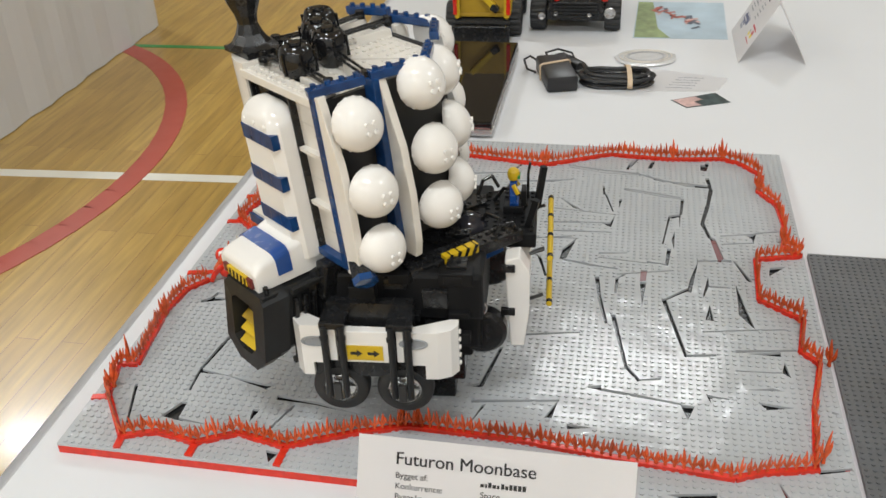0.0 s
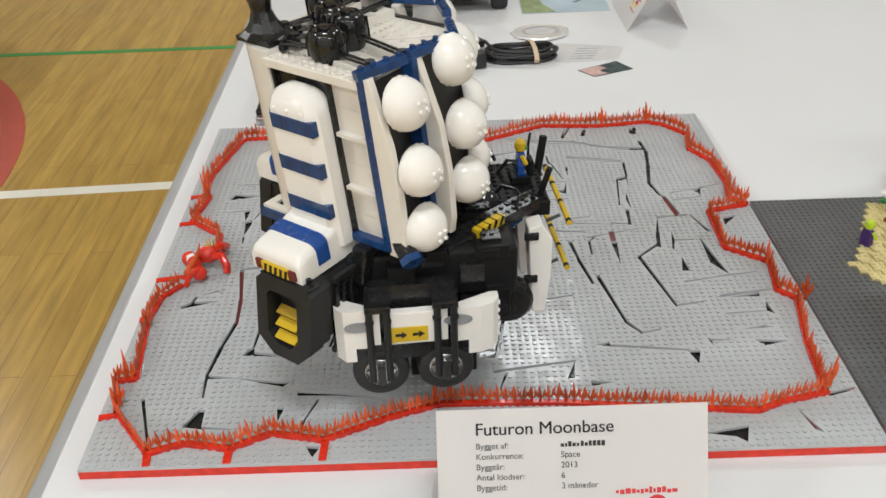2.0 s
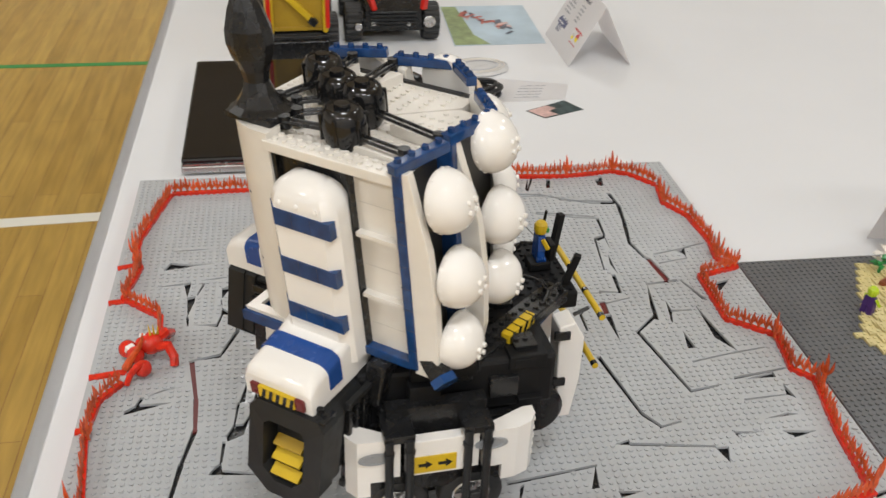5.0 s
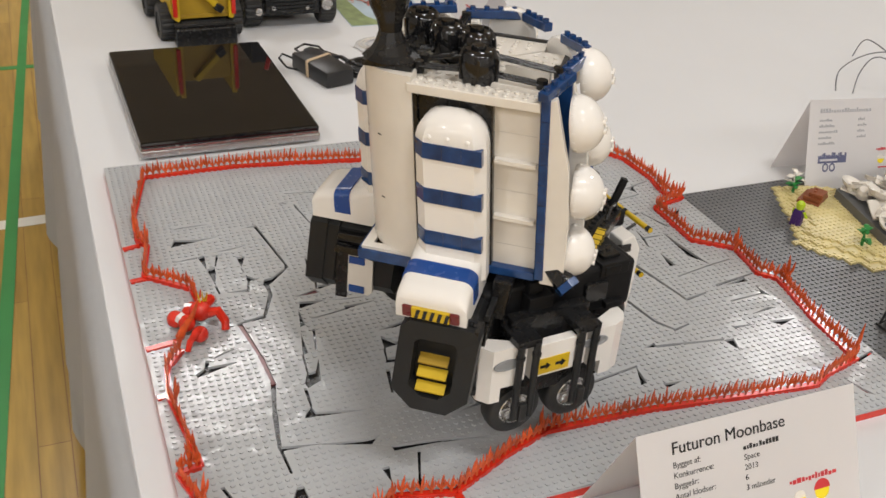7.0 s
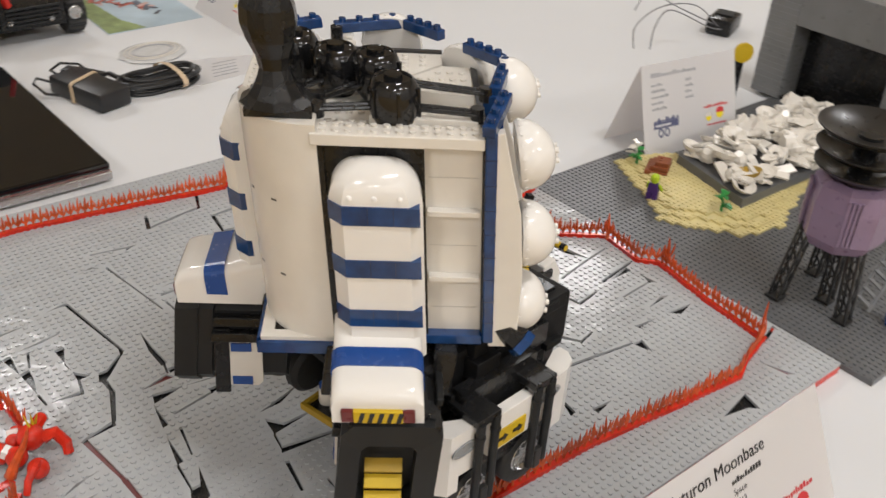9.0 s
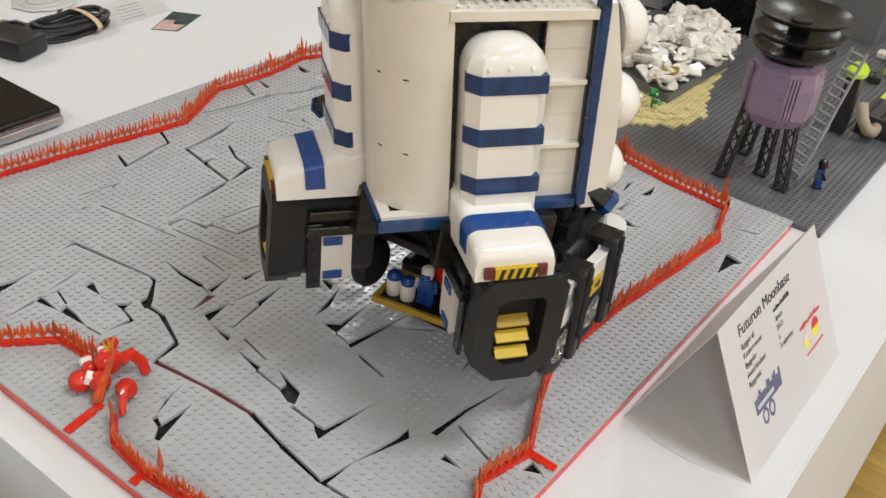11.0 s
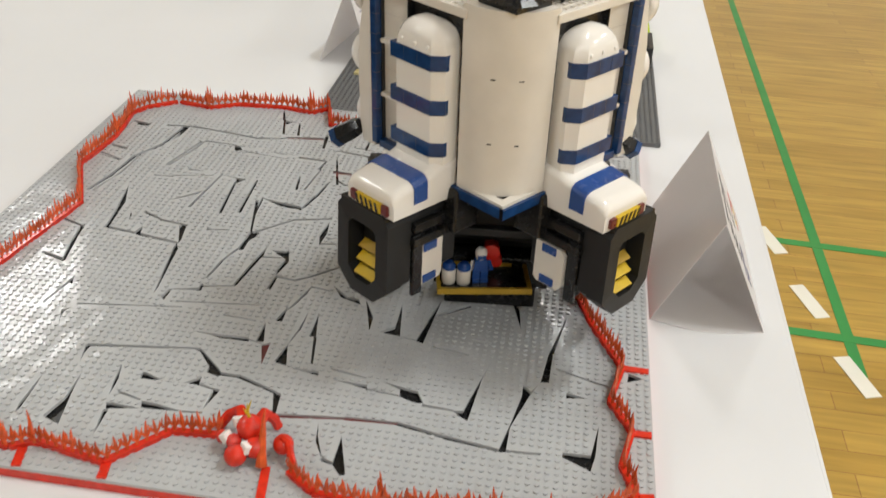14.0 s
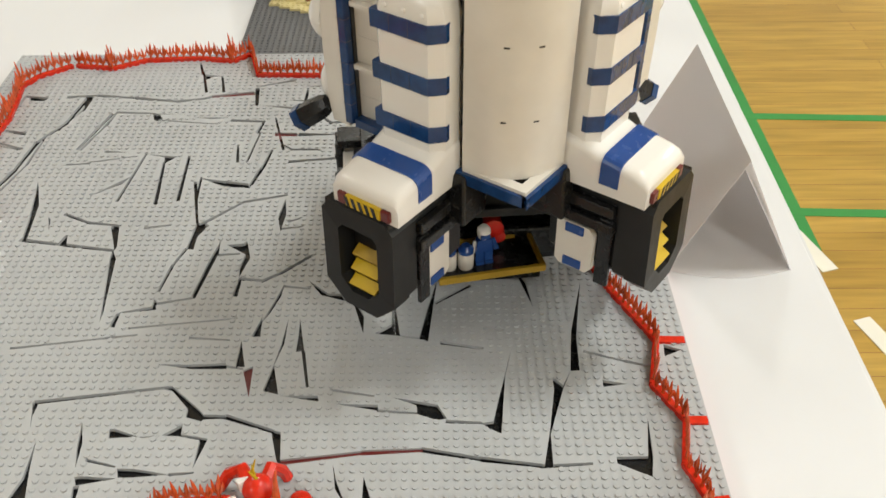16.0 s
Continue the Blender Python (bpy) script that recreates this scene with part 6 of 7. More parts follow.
# red and black truck
t = thing("toy_truck", pose(0.412, 1.345, TABLE, 0, 0, 1), "black toy truck with red arms and silver discs", "toy vehicle")
for wy in (0.040, 0.200):
    for wx in (-0.078, 0.078):
        toy_wheel(t, wx, wy, 0.038, 0.038, 0.034, M_METAL)
bm = B()
box(bm, -0.062, 0.062, 0.010, 0.260, 0.026, 0.052, 0.003)
part("chassis", bm, M_BLACK, t)
bm = B()
prism(bm, [(0.000, 0.034), (0.030, 0.030), (0.250, 0.050), (0.250, 0.125), (0.150, 0.135), (0.040, 0.092), (0.0, 0.070)], -0.055, 0.055, Matrix(((0, 0, 1, 0), (1, 0, 0, 0), (0, 1, 0, 0), (0, 0, 0, 1))))
part("hood", bm, M_BLACK, t, "black sloping hood")
for k in range(5):
    bm = B()
    box(bm, -0.045, 0.045, -0.004, 0.004, 0.038 + k * 0.007, 0.0415 + k * 0.007, 0.0006)
    part("grille_bar", bm, M_DARK, t)
for dx, dz, r in ((-0.070, 0.040, 0.008), (-0.040, 0.046, 0.005), (0.030, 0.044, 0.005), (0.072, 0.048, 0.012)):
    bm = B()
    lathe(bm, [(0, 0), (r, 0), (r, 0.003), (r * 0.8, 0.0045), (r * 0.4, 0.0035), (0, 0.0035)], 16, Matrix.Translation((dx, 0.000, dz)) @ Matrix.Rotation(radians(90), 4, "X"))
    part("silver_disc", bm, M_METAL, t, "silver disc")
    bm = B()
    bar(bm, (dx, 0.0, dz), (dx * 0.8, 0.03, dz), 0.006, 0.006)
    part("disc_arm", bm, M_BLACK, t)
for x0, x1 in ((-0.050, -0.038), (0.064, 0.060)):
    bm = B()
    bar(bm, (x0, -0.002, 0.110), (x1, 0.004, 0.072), 0.012, 0.010, 0.002)
    bar(bm, (x0 - 0.008, 0.002, 0.140), (x0, -0.002, 0.108), 0.010, 0.010, 0.002)
    part("red_arm", bm, M_REDS, t, "red arm")
bm = B()
box(bm, -0.060, 0.060, 0.130, 0.250, 0.125, 0.175, 0.005)
part("cab", bm, M_DARK, t, "dark cab")

# ---------------------------------------------------------------- neighbouring grey plate
GX0, GY0, GZ = 0.776, -0.034, TABLE + 0.0064
NX, NY = 128, 65
t = thing("grey_baseplate", pose(0, 0, 0), "mid grey studded plastic baseplate of the neighbouring model", "baseplate")
bm = B()
box(bm, GX0, GX0 + NX * S, GY0, GY0 + NY * S, TABLE + 0.0002, GZ)
part("plate", bm, M_PLATE, t)
ob = stud_field([(GX0 + (i + 0.5) * S, GY0 + (j + 0.5) * S, GZ) for i in range(NX) for j in range(NY)], M_PLATE)
ob.parent = t
tagged(ob, kind="stuff")

# tan ground with stepped layers
t = thing("sand_terrain", pose(0, 0, 0), "stepped tan plastic sand around the rubble slab", "terrain")
TAN0 = [(0.940, 0.462), (0.905, 0.400), (0.873, 0.335), (0.850, 0.309), (0.865, 0.282), (0.880, 0.262), (0.891, 0.245), (0.902, 0.226), (0.930, 0.214), (0.967, 0.212), (1.000, 0.226), (1.082, 0.249), (1.180, 0.270), (1.000, 0.452)]
tan_pts = []
for k in range(3):
    cx, cy, f = 1.04, 0.345, 1 - 0.085 * k
    ring = [(cx + (x - cx) * f, cy + (y - cy) * f) for x, y in TAN0]
    step = []
    for (x0, y0), (x1, y1) in zip(ring, ring[1:] + ring[:1]):
        n = max(1, round(math.hypot(x1 - x0, y1 - y0) / 0.016))
        for i in range(n):
            p = (round((x0 + (x1 - x0) * i / n) / S) * S, round((y0 + (y1 - y0) * i / n) / S) * S)
            if step and step[-1][0] != p[0] and step[-1][1] != p[1]:
                step.append((p[0], step[-1][1]))
            if not step or step[-1] != p:
                step.append(p)
    bm = B()
    z0 = GZ + 0.0005 + k * 0.0032
    prism(bm, step, z0, z0 + 0.0031)
    part("sand_layer", bm, M_TAN, t)
    inner = [(cx + (x - cx) * (f - 0.085), cy + (y - cy) * (f - 0.085)) for x, y in TAN0]
    for i in range(60):
        for j in range(40):
            p = (0.84 + (i + 0.5) * S, 0.20 + (j + 0.5) * S)
            if inside(p, step) and (k == 2 or not inside(p, inner)):
                tan_pts.append((p[0], p[1], z0 + 0.0031))
ob = stud_field(tan_pts, M_TAN)
ob.parent = t
tagged(ob, kind="stuff")

# rubble heap on its grey slab
t = thing("rubble_heap", pose(0, 0, 0), "heap of loose white plastic pieces on a grey slab", "rubble")
SLAB = [(0.992, 0.401), (0.957, 0.264), (1.205, 0.260), (1.330, 0.330), (1.345, 0.430), (1.255, 0.415)]
bm = B()
prism(bm, SLAB, GZ + 0.0100, GZ + 0.0235)
part("slab", bm, M_PLATE, t, "grey slab")
rn = random.Random(77)
HEAP = [(0.998, 0.394), (0.968, 0.275), (1.20, 0.268), (1.322, 0.334), (1.338, 0.424), (1.25, 0.410)]
for i in range(255):
    while True:
        x, y = rn.uniform(0.965, 1.34), rn.uniform(0.265, 0.425)
        if inside((x, y), HEAP) and (i < 150 or x > 1.16 or rn.random() < 0.3):
            break
    hz = 0.028 * max(0.25, 1 - abs(x - 1.12) / 0.24) * max(0.0, 1 - abs(y - 0.345) / 0.11)
    m = pose(x, y, GZ + 0.0275 + hz * rn.uniform(0.25, 1.0), rn.uniform(-28, 28), rn.uniform(-28, 28), rn.uniform(0, 360))
    m = m @ Matrix.Scale(rn.uniform(0.9, 1.5), 4)
    bm = B()
    kind = rn.choice((0, 0, 0, 0, 1, 2, 3, 3, 4))
    if kind == 0:
        box(bm, -rn.uniform(0.008, 0.026), 0.013, -rn.uniform(0.004, 0.008), 0.006, -0.0015, 0.0015, 0.0005, m)
    elif kind == 1:
        prism(bm, [(-0.010, -0.004), (0.010, -0.004), (0.010, 0.000), (-0.002, 0.008), (-0.010, 0.008)], -0.006, 0.006, m @ Matrix.Rotation(radians(90), 4, "X"))
    elif kind == 2:
        lathe(bm, [(0.004, -0.001), (0.010, 0.0015), (0.0125, 0.005), (0.0128, 0.006), (0.0098, 0.0035), (0.004, 0.0010)], 12, m)
    elif kind == 3:
        bar(bm, m @ Vector((-0.014, 0, 0)), m @ Vector((0.016, 0, 0.003)), 0.007, 0.006, 0.001)
    else:
        loft(bm, [[(q * math.cos(radians(a)) * 0.011, q * math.sin(radians(a)) * 0.008, z) for a in range(0, 360, 45)] for q, z in ((1.1, -0.004), (1.0, 0.002), (0.6, 0.006))])
        bmesh.ops.transform(bm, verts=bm.verts, matrix=m)
    part("rubble_piece", bm, M_OCHRE if i == 40 else M_WHITE, t)


def plant(x, y, z, material, h, n, label, seed):
    p = thing("toy_plant", pose(x, y, z), label, "toy plant", "toy plants")
    r2 = random.Random(seed)
    bm = B()
    cyl(bm, 0.0025, 0.0018, 0, h * 0.6, 8)
    part("stem", bm, material, p)
    for i in range(n):
        bm = B()
        a, zz = r2.uniform(0, 360), h * r2.uniform(0.3, 0.95)
        ln = h * r2.uniform(0.35, 0.6)
        loft(bm, [[(px, py * wq, pz + tq) for py, tq in ((-1, 0), (1, 0), (1, 0.001), (-1, 0.001))] for px, wq, pz in ((0, 0.0018, 0), (ln * 0.5, 0.0040, ln * 0.25), (ln, 0.0008, ln * 0.1))])
        bmesh.ops.transform(bm, verts=bm.verts, matrix=pose(0, 0, zz, 0, 0, a))
        part("leaf", bm, material, p)
    return p


TZ = GZ + 0.0101
plant(0.928, 0.275, GZ + 0.0068, M_GREEN, 0.030, 8, "green plastic plant on the tan sand", 1)
plant(0.945, 0.436, GZ + 0.0037, M_GREEN, 0.026, 8, "green plastic plant beside the brown block", 2)
plant(0.953, 0.445, GZ + 0.0037, M_WHITE, 0.030, 10, "pale plastic flower plant beside the brown block", 3)
t = thing("brown_block", pose(0.955, 0.405, TZ - 0.003, 0, 0, 30), "reddish brown plastic block with steps on the sand", "toy brick")
for k in range(3):
    bm = B()
    box(bm, -0.022 + k * 0.004, 0.022 - k * 0.006, -0.016, 0.016 - k * 0.006, 0.0002 + k * 0.006, 0.006 + k * 0.006, 0.0006)
    stud_row(bm, -0.018 + k * 0.004, 0.006 - k * 0.004, 0.018 - k * 0.006, 0.006 - k * 0.004, 0.006 + k * 0.006)
    part("brick", bm, M_BROWN, t)
figurine(pose(0.885, 0.357, GZ + 0.0020, 0, 0, 200), M_VIOLET, M_VIOLET, M_LIME, M_LIME, M_LIME, "violet toy figure with a lime green hat", M_LIME)
figurine(pose(0.888, 0.012, GZ + 0.0020, 0, 0, 120), M_DARK, M_SBLUE, M_BLACK, M_BLACK, M_DARK, "dark blue and black toy figure on the grey plate", M_REDS)

# purple tank on lattice legs
t = thing("storage_tank", pose(0.858, 0.083, 0), "purple tank on grey lattice legs under stacked black dishes", "toy tank")
bm = B()
octo = lambda r, z: [(r * math.cos(radians(a + 22.5)), r * math.sin(radians(a + 22.5)), z) for a in range(0, 360, 45)]
loft(bm, [octo(0.038, 0.853), octo(0.046, 0.866), octo(0.047, 0.905), octo(0.043, 0.926), octo(0.034, 0.932)])
tank = part("tank", bm, M_PURPLE, t, "dusty purple ribbed tank")
for a0 in (205, 295, 25, 115):
    for i in range(4):
        bm = B()
        box(bm, 0.0435, 0.0470, -0.0015, 0.0015, 0.868, 0.922, 0.0004, Matrix.Rotation(radians(a0 + i * 5.5), 4, "Z"))
        part("rib", bm, M_PURPLE, tank)
for z, r in ((0.936, 0.050), (0.956, 0.053), (0.980, 0.057)):
    bm = B()
    lathe(bm, [(0.010, z - 0.006), (0.022, z - 0.004), (r * 0.86, z + 0.004), (r, z + 0.010), (r, z + 0.0115), (r * 0.85, z + 0.0062), (0.020, z - 0.0015), (0, z - 0.002)], 36)
    part("dish", bm, M_DISH, t, "glossy black dish", True)
bm = B()
cyl(bm, 0.013, 0.013, 0.930, 0.982, 16)
part("dish_stem", bm, M_BLACK, t)
for lx, ly in ((-0.033, 0.036), (0.010, -0.003), (0.052, 0.038), (-0.012, -0.038)):
    bm = B()
    for dx in (-0.006, 0.006):
        for dy in (-0.006, 0.006):
            bar(bm, (lx + dx, ly + dy, GZ + 0.002), (lx * 0.72 + dx, ly * 0.72 + dy, 0.872), 0.0026, 0.0026)
    n = 5
    for k in range(n):
        for (ax0, ay0), (bx0, by0) in (((-1, -1), (1, -1)), ((1, -1), (1, 1)), ((1, 1), (-1, 1)), ((-1, 1), (-1, -1))):
            f0, f1 = k / n, (k + 1) / n
            p0 = Vector((lx * (1 - 0.28 * f0) + ax0 * 0.006, ly * (1 - 0.28 * f0) + ay0 * 0.006, GZ + 0.004 + (0.868 - GZ) * f0))
            p1 = Vector((lx * (1 - 0.28 * f1) + bx0 * 0.006, ly * (1 - 0.28 * f1) + by0 * 0.006, GZ + 0.004 + (0.868 - GZ) * f1))
            bar(bm, p0, p1, 0.0018, 0.0018)
    box(bm, lx - 0.009, lx + 0.009, ly - 0.009, ly + 0.009, GZ + 0.0017, GZ + 0.005, 0.0005)
    part("lattice_leg", bm, M_DGREY, t, "dark grey lattice leg")
t = thing("toy_ladder", pose(0, 0, 0), "grey plastic ladder leaning against the tank", "ladder")
LA, LB = Vector((0.893, 0.047, GZ + 0.003)), Vector((0.965, 0.030, 0.930))
side_v = Vector((0.006, 0.011, 0))
for sg in (-1, 1):
    bm = B()
    bar(bm, LA + side_v * sg, LB + side_v * sg, 0.0026, 0.0040)
    part("rail", bm, M_MGREY, t)
for i in range(15):
    c = LA.lerp(LB, (i + 0.5) / 15)
    bm = B()
    bar(bm, c - side_v, c + side_v, 0.0050, 0.0022)
    part("rung", bm, M_MGREY, t)

# small block with a pipe, lime and yellow bits at the far end of the plate
t = thing("pipe_block", pose(1.135, 0.000, GZ + 0.0017), "dark grey block with a curved tan pipe", "toy machine")
bm = B()
box(bm, -0.035, 0.050, -0.030, 0.030, 0, 0.030, 0.001)
for i in range(3):
    stud_row(bm, -0.03, -0.02 + i * 0.02, 0.045, -0.02 + i * 0.02, 0.030)
part("block", bm, M_DGREY, t)
bm = B()
tube(bm, [(-0.034, 0.002, 0.016), (-0.050, 0.002, 0.014), (-0.062, 0.008, 0.020), (-0.066, 0.018, 0.036), (-0.060, 0.026, 0.056)], 0.0085, 12)
part("pipe", bm, M_STONE, t, "curved pale pipe", True)
t = thing("lime_platform", pose(1.240, 0.004, GZ + 0.0017), "lime green and orange plates with a black dish", "toy platform")
bm = B()
box(bm, -0.060, 0.060, -0.035, 0.030, 0, 0.010, 0.0006)
part("plate", bm, M_LIME, t)
bm = B()
box(bm, -0.064, -0.040, -0.036, 0.010, 0.0102, 0.0134, 0.0006)
part("orange_plate", bm, M_YELLOW, t, "orange yellow plate")
bm = B()
lathe(bm, [(0, 0.0105), (0.012, 0.0120), (0.016, 0.0165), (0.011, 0.0150), (0, 0.0135)], 20, Matrix.Translation((-0.018, 0.0, 0)))
part("dish", bm, M_BLACK, t, "black dish", True)
t = thing("yellow_platform", pose(1.352, 0.006, GZ + 0.0017), "yellow plate with a white ring frame", "toy platform")
bm = B()
box(bm, -0.035, 0.040, -0.030, 0.035, 0, 0.0064, 0.0006)
part("plate", bm, M_YELLOW, t)
bm = B()
tube(bm, [(0.012 + 0.018 * math.cos(radians(a)), -0.010, 0.026 + 0.019 * math.sin(radians(a))) for a in range(-90, 271, 20)], 0.003, 8)
part("ring", bm, M_WHITE, t, "white ring", True)
figurine(pose(1.344, 0.026, GZ + 0.0083, 0, 0, 160), M_SBLUE, M_SBLUE, M_WHITE, M_GLOSSW, M_WHITE, "blue and white toy figure on the yellow plate", M_SBLUE)
t = thing("lime_alien_bed", pose(1.085, 0.048, GZ + 0.0017), "grey post with a lime green shell on top", "toy machine")
bm = B()
box(bm, -0.010, 0.010, -0.010, 0.010, 0, 0.085, 0.001)
part("post", bm, M_DGREY, t)
bm = B()
lathe(bm, [(0.004, 0.085), (0.016, 0.089), (0.017, 0.096), (0.010, 0.104), (0, 0.106)], 14, Matrix.Diagonal((1.4, 0.9, 1, 1)))
part("shell", bm, M_LIME, t, "lime green shell", True)

# far corner of the plate: a grey machine, round white parts and bright bits
t = thing("grey_machine", pose(1.555, 0.030, GZ + 0.0017), "stepped grey toy-brick machine with studs on top", "toy machine")
for x0, x1, y0, y1, h in ((0.000, 0.095, -0.052, 0.050, 0.046), (0.040, 0.095, -0.040, 0.050, 0.082), (-0.028, -0.0005, -0.040, 0.020, 0.022)):
    bm = B()
    box(bm, x0, x1 - 0.0005, y0, y1, 0, h, 0.001)
    for k in range(4):
        stud_row(bm, x0 + 0.006, y0 + 0.010 + k * 0.020, x1 - 0.004, y0 + 0.010 + k * 0.020, h)
    part("block", bm, M_BRICKG, t)
for x, y, z, rr, h, turn in ((1.572, 0.040, 0.0500, 0.013, 0.040, 80), (1.470, 0.030, 0.0140, 0.013, 0.030, 20), (1.430, 0.062, 0.0115, 0.011, 0.034, 130)):
    t = thing("white_drum", pose(x, y, GZ + 0.0017 + z, 90, 0, turn), "white plastic drum lying on its side", "toy part", "white drums")
    bm = B()
    lathe(bm, [(0, -h / 2), (rr * 0.8, -h / 2), (rr, -h / 2 + 0.002), (rr, h / 2 - 0.002), (rr * 0.8, h / 2), (rr * 0.6, h / 2 - 0.002), (0, h / 2 - 0.002)], 18)
    part("drum", bm, M_GLOSSW, t, "", True)
t = thing("round_cart", pose(1.405, -0.012, GZ + 0.0250, 0, -60, 20), "white wheel-shaped toy part with an orange centre", "toy part")
bm = B()
lathe(bm, [(0.011, -0.006), (0.019, -0.006), (0.0205, -0.003), (0.0205, 0.004), (0.018, 0.007), (0.011, 0.005)], 22)
part("ring", bm, M_GLOSSW, t, "", True)
bm = B()
lathe(bm, [(0, -0.004), (0.0108, -0.004), (0.0108, 0.003), (0.004, 0.005), (0, 0.005)], 16)
part("centre", bm, M_ORANGE, t, "orange centre", True)
rn = random.Random(41)
for x, y, sx, sy, h, material, label in ((1.385, 0.052, 0.016, 0.011, 0.013, M_LIME, "lime green toy-brick shell"), (1.428, 0.024, 0.012, 0.010, 0.010, M_SBLUE, "blue toy brick"), (1.455, -0.016, 0.014, 0.008, 0.012, M_MGREY, "light grey toy brick"), (1.500, -0.010, 0.016, 0.010, 0.010, M_YELLOW, "yellow toy brick"), (1.492, 0.062, 0.012, 0.014, 0.016, M_BRICKG, "grey toy brick"), (1.330, 0.068, 0.014, 0.010, 0.012, M_DGREY, "black toy brick"), (1.460, 0.092, 0.012, 0.008, 0.009, M_WHITE, "white toy brick"), (1.635, 0.140, 0.030, 0.014, 0.008, M_YELLOW, "yellow toy brick plate"), (1.600, 0.190, 0.020, 0.016, 0.010, M_GLOSSW, "white toy brick plate"), (1.680, 0.090, 0.014, 0.014, 0.012, M_REDS, "red toy brick"), (1.190, 0.020, 0.012, 0.012, 0.024, M_MGREY, "light grey toy-brick post")):
    t = thing("toy_brick", pose(x, y, GZ + 0.0017, 0, 0, rn.uniform(-35, 35)), label + " on the grey plate", "toy brick", "loose toy bricks")
    bm = B()
    box(bm, -sx, sx, -sy, sy, 0, h, 0.001)
    for k in (-0.5, 0.5):
        cyl(bm, 0.0026, 0.0026, h, h + 0.0017, 10, Matrix.Translation((k * sx, 0, 0)))
    part("brick", bm, material, t)

# grey building with a dark gateway
t = thing("grey_building", pose(1.36, 0.24, GZ + 0.0017), "grey toy-brick building with a dark gateway", "toy building")
for x0, x1, y0, y1, h, nm in ((0.000, 0.060, 0.235, 0.290, 0.200, "pillar"), (0.000, 0.060, 0.000, 0.060, 0.200, "pillar"), (0.060, 0.240, -0.030, 0.235, 0.125, "block"), (0.150, 0.240, -0.120, -0.031, 0.090, "block")):
    bm = B()
    box(bm, x0 + 0.0004, x1 - 0.0004, y0 + 0.0004, y1 - 0.0004, 0, h - 0.001)
    body = part(nm, bm, M_MGREY, t, "grey brickwork")
    z = 0.0
    while z < h - 0.005:
        bm = B()
        box(bm, x0, x1, y0, y1, z, z + 0.0092, 0.0004)
        part("brick_course", bm, M_BRICKG, body)
        z += 0.0096
bm = B()
box(bm, 0.000, 0.060, 0.0602, 0.2348, 0.130, 0.200, 0.001)
part("lintel", bm, M_BRICKG, t)
bm = B()
box(bm, 0.004, 0.059, 0.0605, 0.2345, 0.0, 0.004)
part("gateway_floor", bm, M_BLACK, t, "dark gateway")
bm = B()
box(bm, 0.052, 0.059, 0.0605, 0.2345, 0.0042, 0.129)
part("gate", bm, M_BLACK, t, "black gate")
t = thing("white_plank", pose(1.325, 0.345, GZ + 0.004, 0, 8, 35), "white plastic plank before the gateway", "toy part")
bm = B()
box(bm, -0.030, 0.030, -0.008, 0.008, 0, 0.004, 0.0006)
part("plank", bm, M_WHITE, t)

# black plug box with its thin wire beyond the third card
t = thing("plug_box", pose(1.585, 0.760, TABLE, 0, 0, 20), "black plug box with a thin looping grey wire", "plug")
bm = B()
box(bm, -0.030, 0.050, -0.026, 0.026, 0.0004, 0.034, 0.005)
part("housing", bm, M_BLACK, t, "", True)
bm = B()
box(bm, 0.0, 0.036, -0.018, 0.018, 0.0342, 0.037, 0.001)
part("cover", bm, M_DARK, t)
for pts in (((-0.030, 0.0, 0.020), (-0.075, 0.040, 0.065), (-0.150, 0.085, 0.072), (-0.215, 0.110, 0.045), (-0.222, 0.105, 0.003)), ((-0.030, -0.008, 0.016), (-0.110, 0.000, 0.040), (-0.180, 0.058, 0.078), (-0.206, 0.075, 0.050), (-0.205, 0.078, 0.003)), ((-0.028, 0.010, 0.022), (-0.060, 0.080, 0.050), (-0.040, 0.150, 0.060), (0.010, 0.190, 0.003))):
    bm = B()
    p = [Vector(q) for q in pts]
    fine = []
    for i in range(len(p) - 1):
        p0, p1, p2, p3 = p[max(i - 1, 0)], p[i], p[i + 1], p[min(i + 2, len(p) - 1)]
        for k in range(6):
            u = k / 6
            fine.append(0.5 * (2 * p1 + (p2 - p0) * u + (2 * p0 - 5 * p1 + 4 * p2 - p3) * u * u + (3 * p1 - p0 - 3 * p2 + p3) * u ** 3))
    tube(bm, fine + [p[-1]], 0.0013, 6)
    part("wire", bm, M_WIRE, t, "thin grey wire", True)
t = thing("desk_signal", pose(1.295, 0.527, TABLE + 0.0001), "black stand with a round yellow disc", "signal")
bm = B()
box(bm, -0.008, 0.008, -0.008, 0.008, 0, 0.075, 0.002)
part("stand", bm, M_BLACK, t)
bm = B()
lathe(bm, [(0, 0), (0.017, 0), (0.017, 0.005), (0, 0.006)], 20, Matrix.Translation((-0.004, -0.008, 0.090)) @ Matrix.Rotation(radians(90), 4, "X") @ Matrix.Rotation(radians(-30), 4, "Y"))
part("disc", bm, M_YELLOW, t, "round yellow disc")

# red creature on the base by the fence
t = thing("red_creature", pose(0.052, 0.352, TOP + 0.0018), "clear red plastic creature with claws and gold spikes", "toy creature")


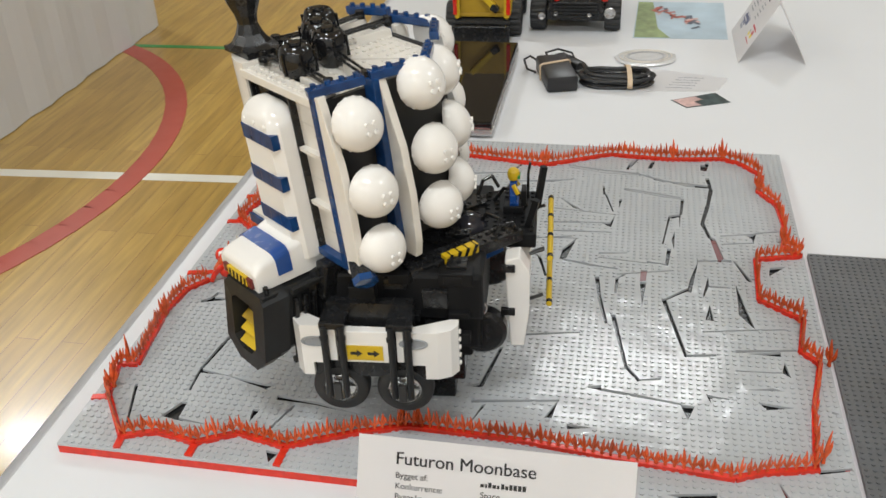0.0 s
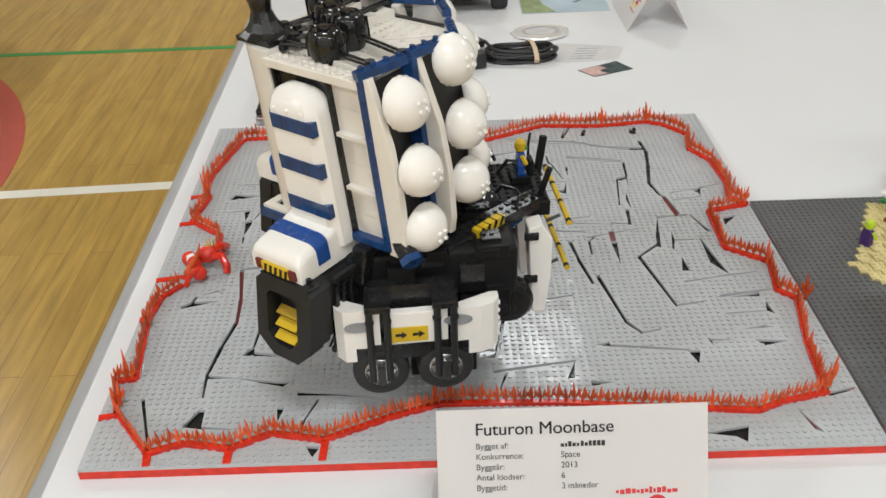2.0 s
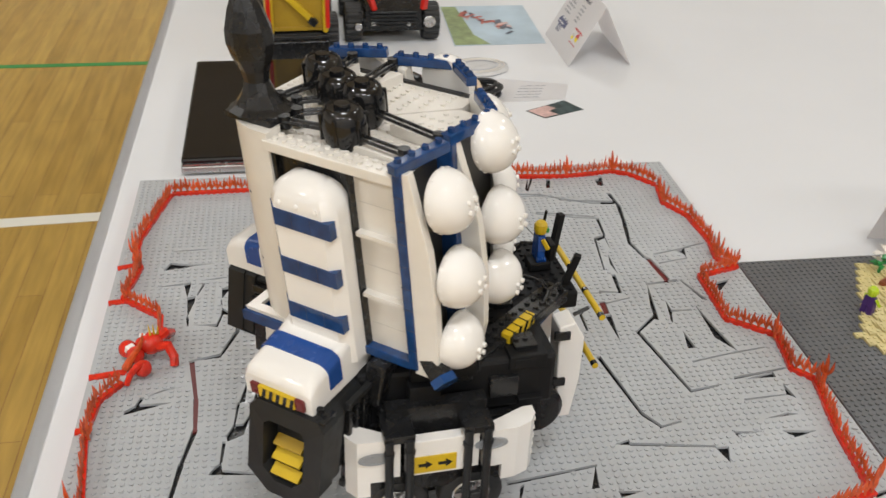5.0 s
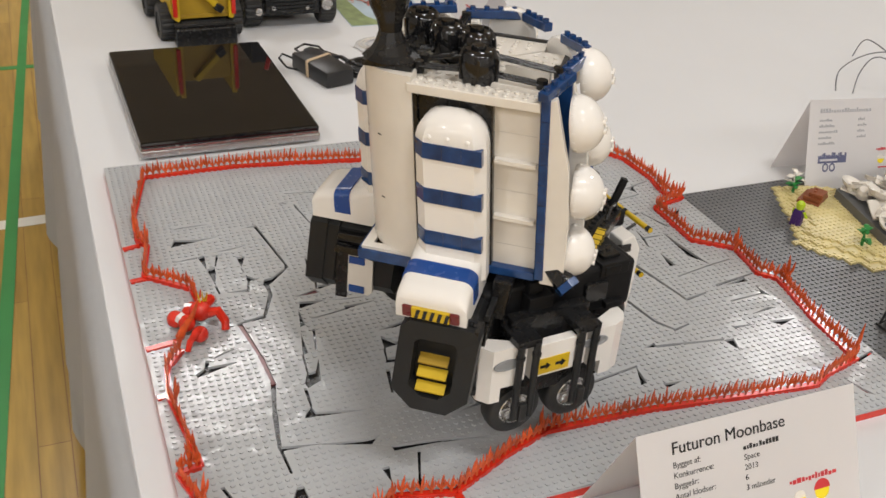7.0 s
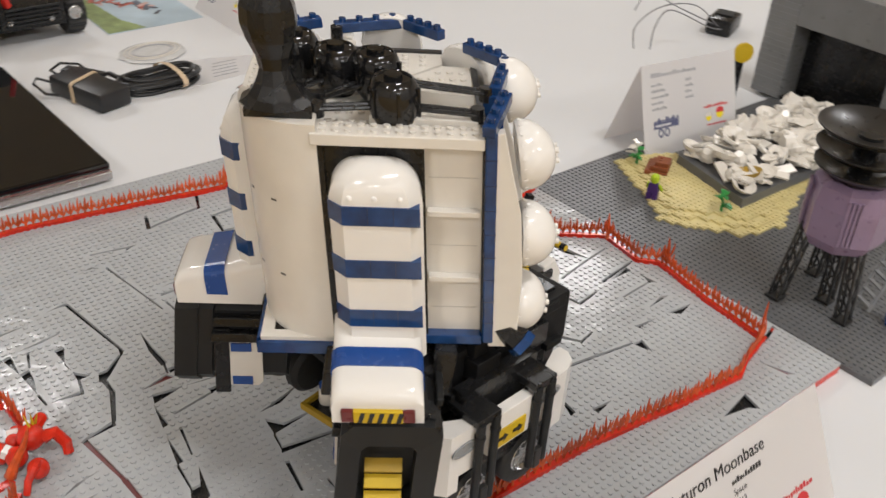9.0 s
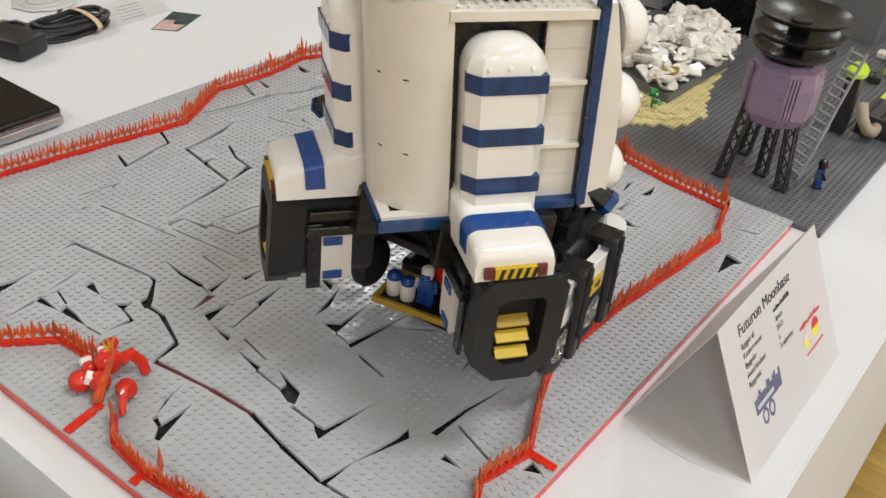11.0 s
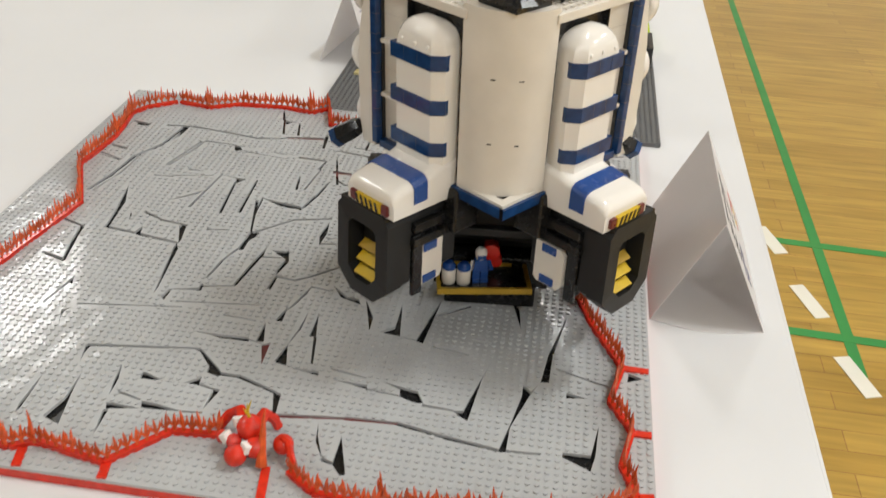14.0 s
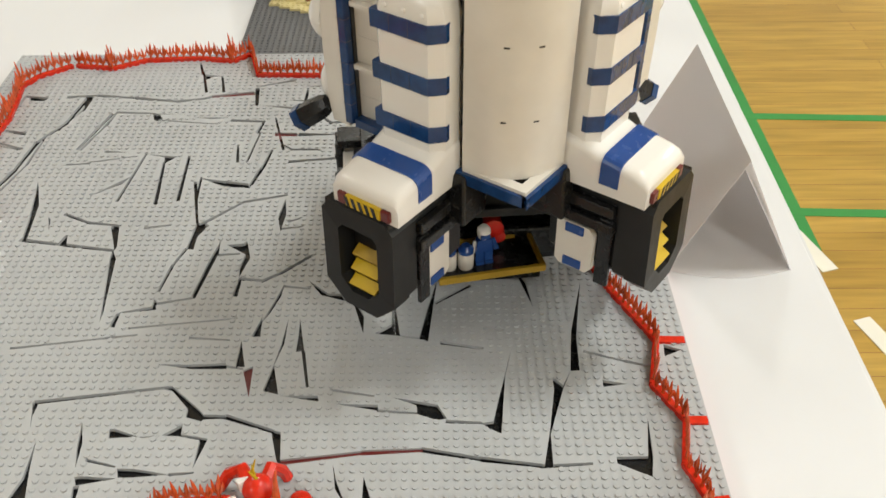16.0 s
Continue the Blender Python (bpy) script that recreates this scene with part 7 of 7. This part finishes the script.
def limb(name, pts, r0, r1, material, label=""):
    bm = B()
    n = len(pts)
    rings = []
    for i, p in enumerate(pts):
        p = Vector(p)
        d = (Vector(pts[min(i + 1, n - 1)]) - Vector(pts[max(i - 1, 0)])).normalized()
        q = d.to_track_quat("Z", "Y").to_matrix()
        r = r0 + (r1 - r0) * i / (n - 1)
        rings.append([p + q @ Vector((r * math.cos(a), r * math.sin(a), 0)) for a in [k * math.pi / 4 for k in range(8)]])
    loft(bm, rings)
    return part(name, bm, material, t, label, True)


def ball(name, x, y, z, r, label=""):
    bm = B()
    lathe(bm, [(r * math.sin(a), -r * math.cos(a)) for a in [k * math.pi / 9 for k in range(10)]], 16, Matrix.Translation((x, y, z)))
    return part(name, bm, M_RED, t, label, True)


ball("head", 0.000, -0.003, 0.019, 0.0118, "clear red round head")
ball("body", -0.016, -0.012, 0.012, 0.0095, "clear red round body")
ball("claw", -0.026, 0.002, 0.0098, 0.0098)
ball("claw", -0.006, -0.034, 0.0105, 0.0092)
ball("knuckle", -0.012, 0.008, 0.012, 0.0068)
ball("knuckle", -0.006, 0.020, 0.010, 0.0062)
limb("arm", [(0.004, 0.004, 0.018), (0.014, 0.010, 0.024), (0.018, 0.022, 0.014), (0.012, 0.030, 0.004)], 0.0062, 0.0044, M_RED)
limb("arm", [(0.008, -0.008, 0.018), (0.018, -0.010, 0.020), (0.024, -0.016, 0.010), (0.024, -0.020, 0.001)], 0.0062, 0.0046, M_RED)
limb("arm", [(-0.006, -0.034, 0.017), (-0.010, -0.040, 0.018), (-0.018, -0.044, 0.010), (-0.022, -0.048, 0.001)], 0.0044, 0.0030, M_RED)
limb("tail_flame", [(-0.026, -0.020, 0.001), (-0.020, -0.019, 0.012), (-0.010, -0.018, 0.026), (-0.006, -0.018, 0.036), (-0.004, -0.019, 0.045)], 0.0052, 0.0006, M_FLAME, "tall clear orange-red flame")
for p, q in (((-0.024, -0.004, 0.017), (-0.018, -0.010, 0.014)), ((-0.011, 0.012, 0.016), (-0.009, 0.018, 0.012)), ((0.006, 0.010, 0.020), (0.001, 0.006, 0.022))):
    bm = B()
    bar(bm, p, q, 0.0095, 0.009, 0.001)
    part("grey_joint", bm, M_GLOSSW, t, "pale grey joint")
for k in range(3):
    bm = B()
    cyl(bm, 0.0016, 0.0003, 0, 0.014, 6, pose(0.001 + 0.003 * k, -0.004 + 0.003 * k, 0.028, -22 + 20 * k, 10 * k - 10, 0))
    part("gold_spike", bm, M_YELLOW, t, "gold spike")
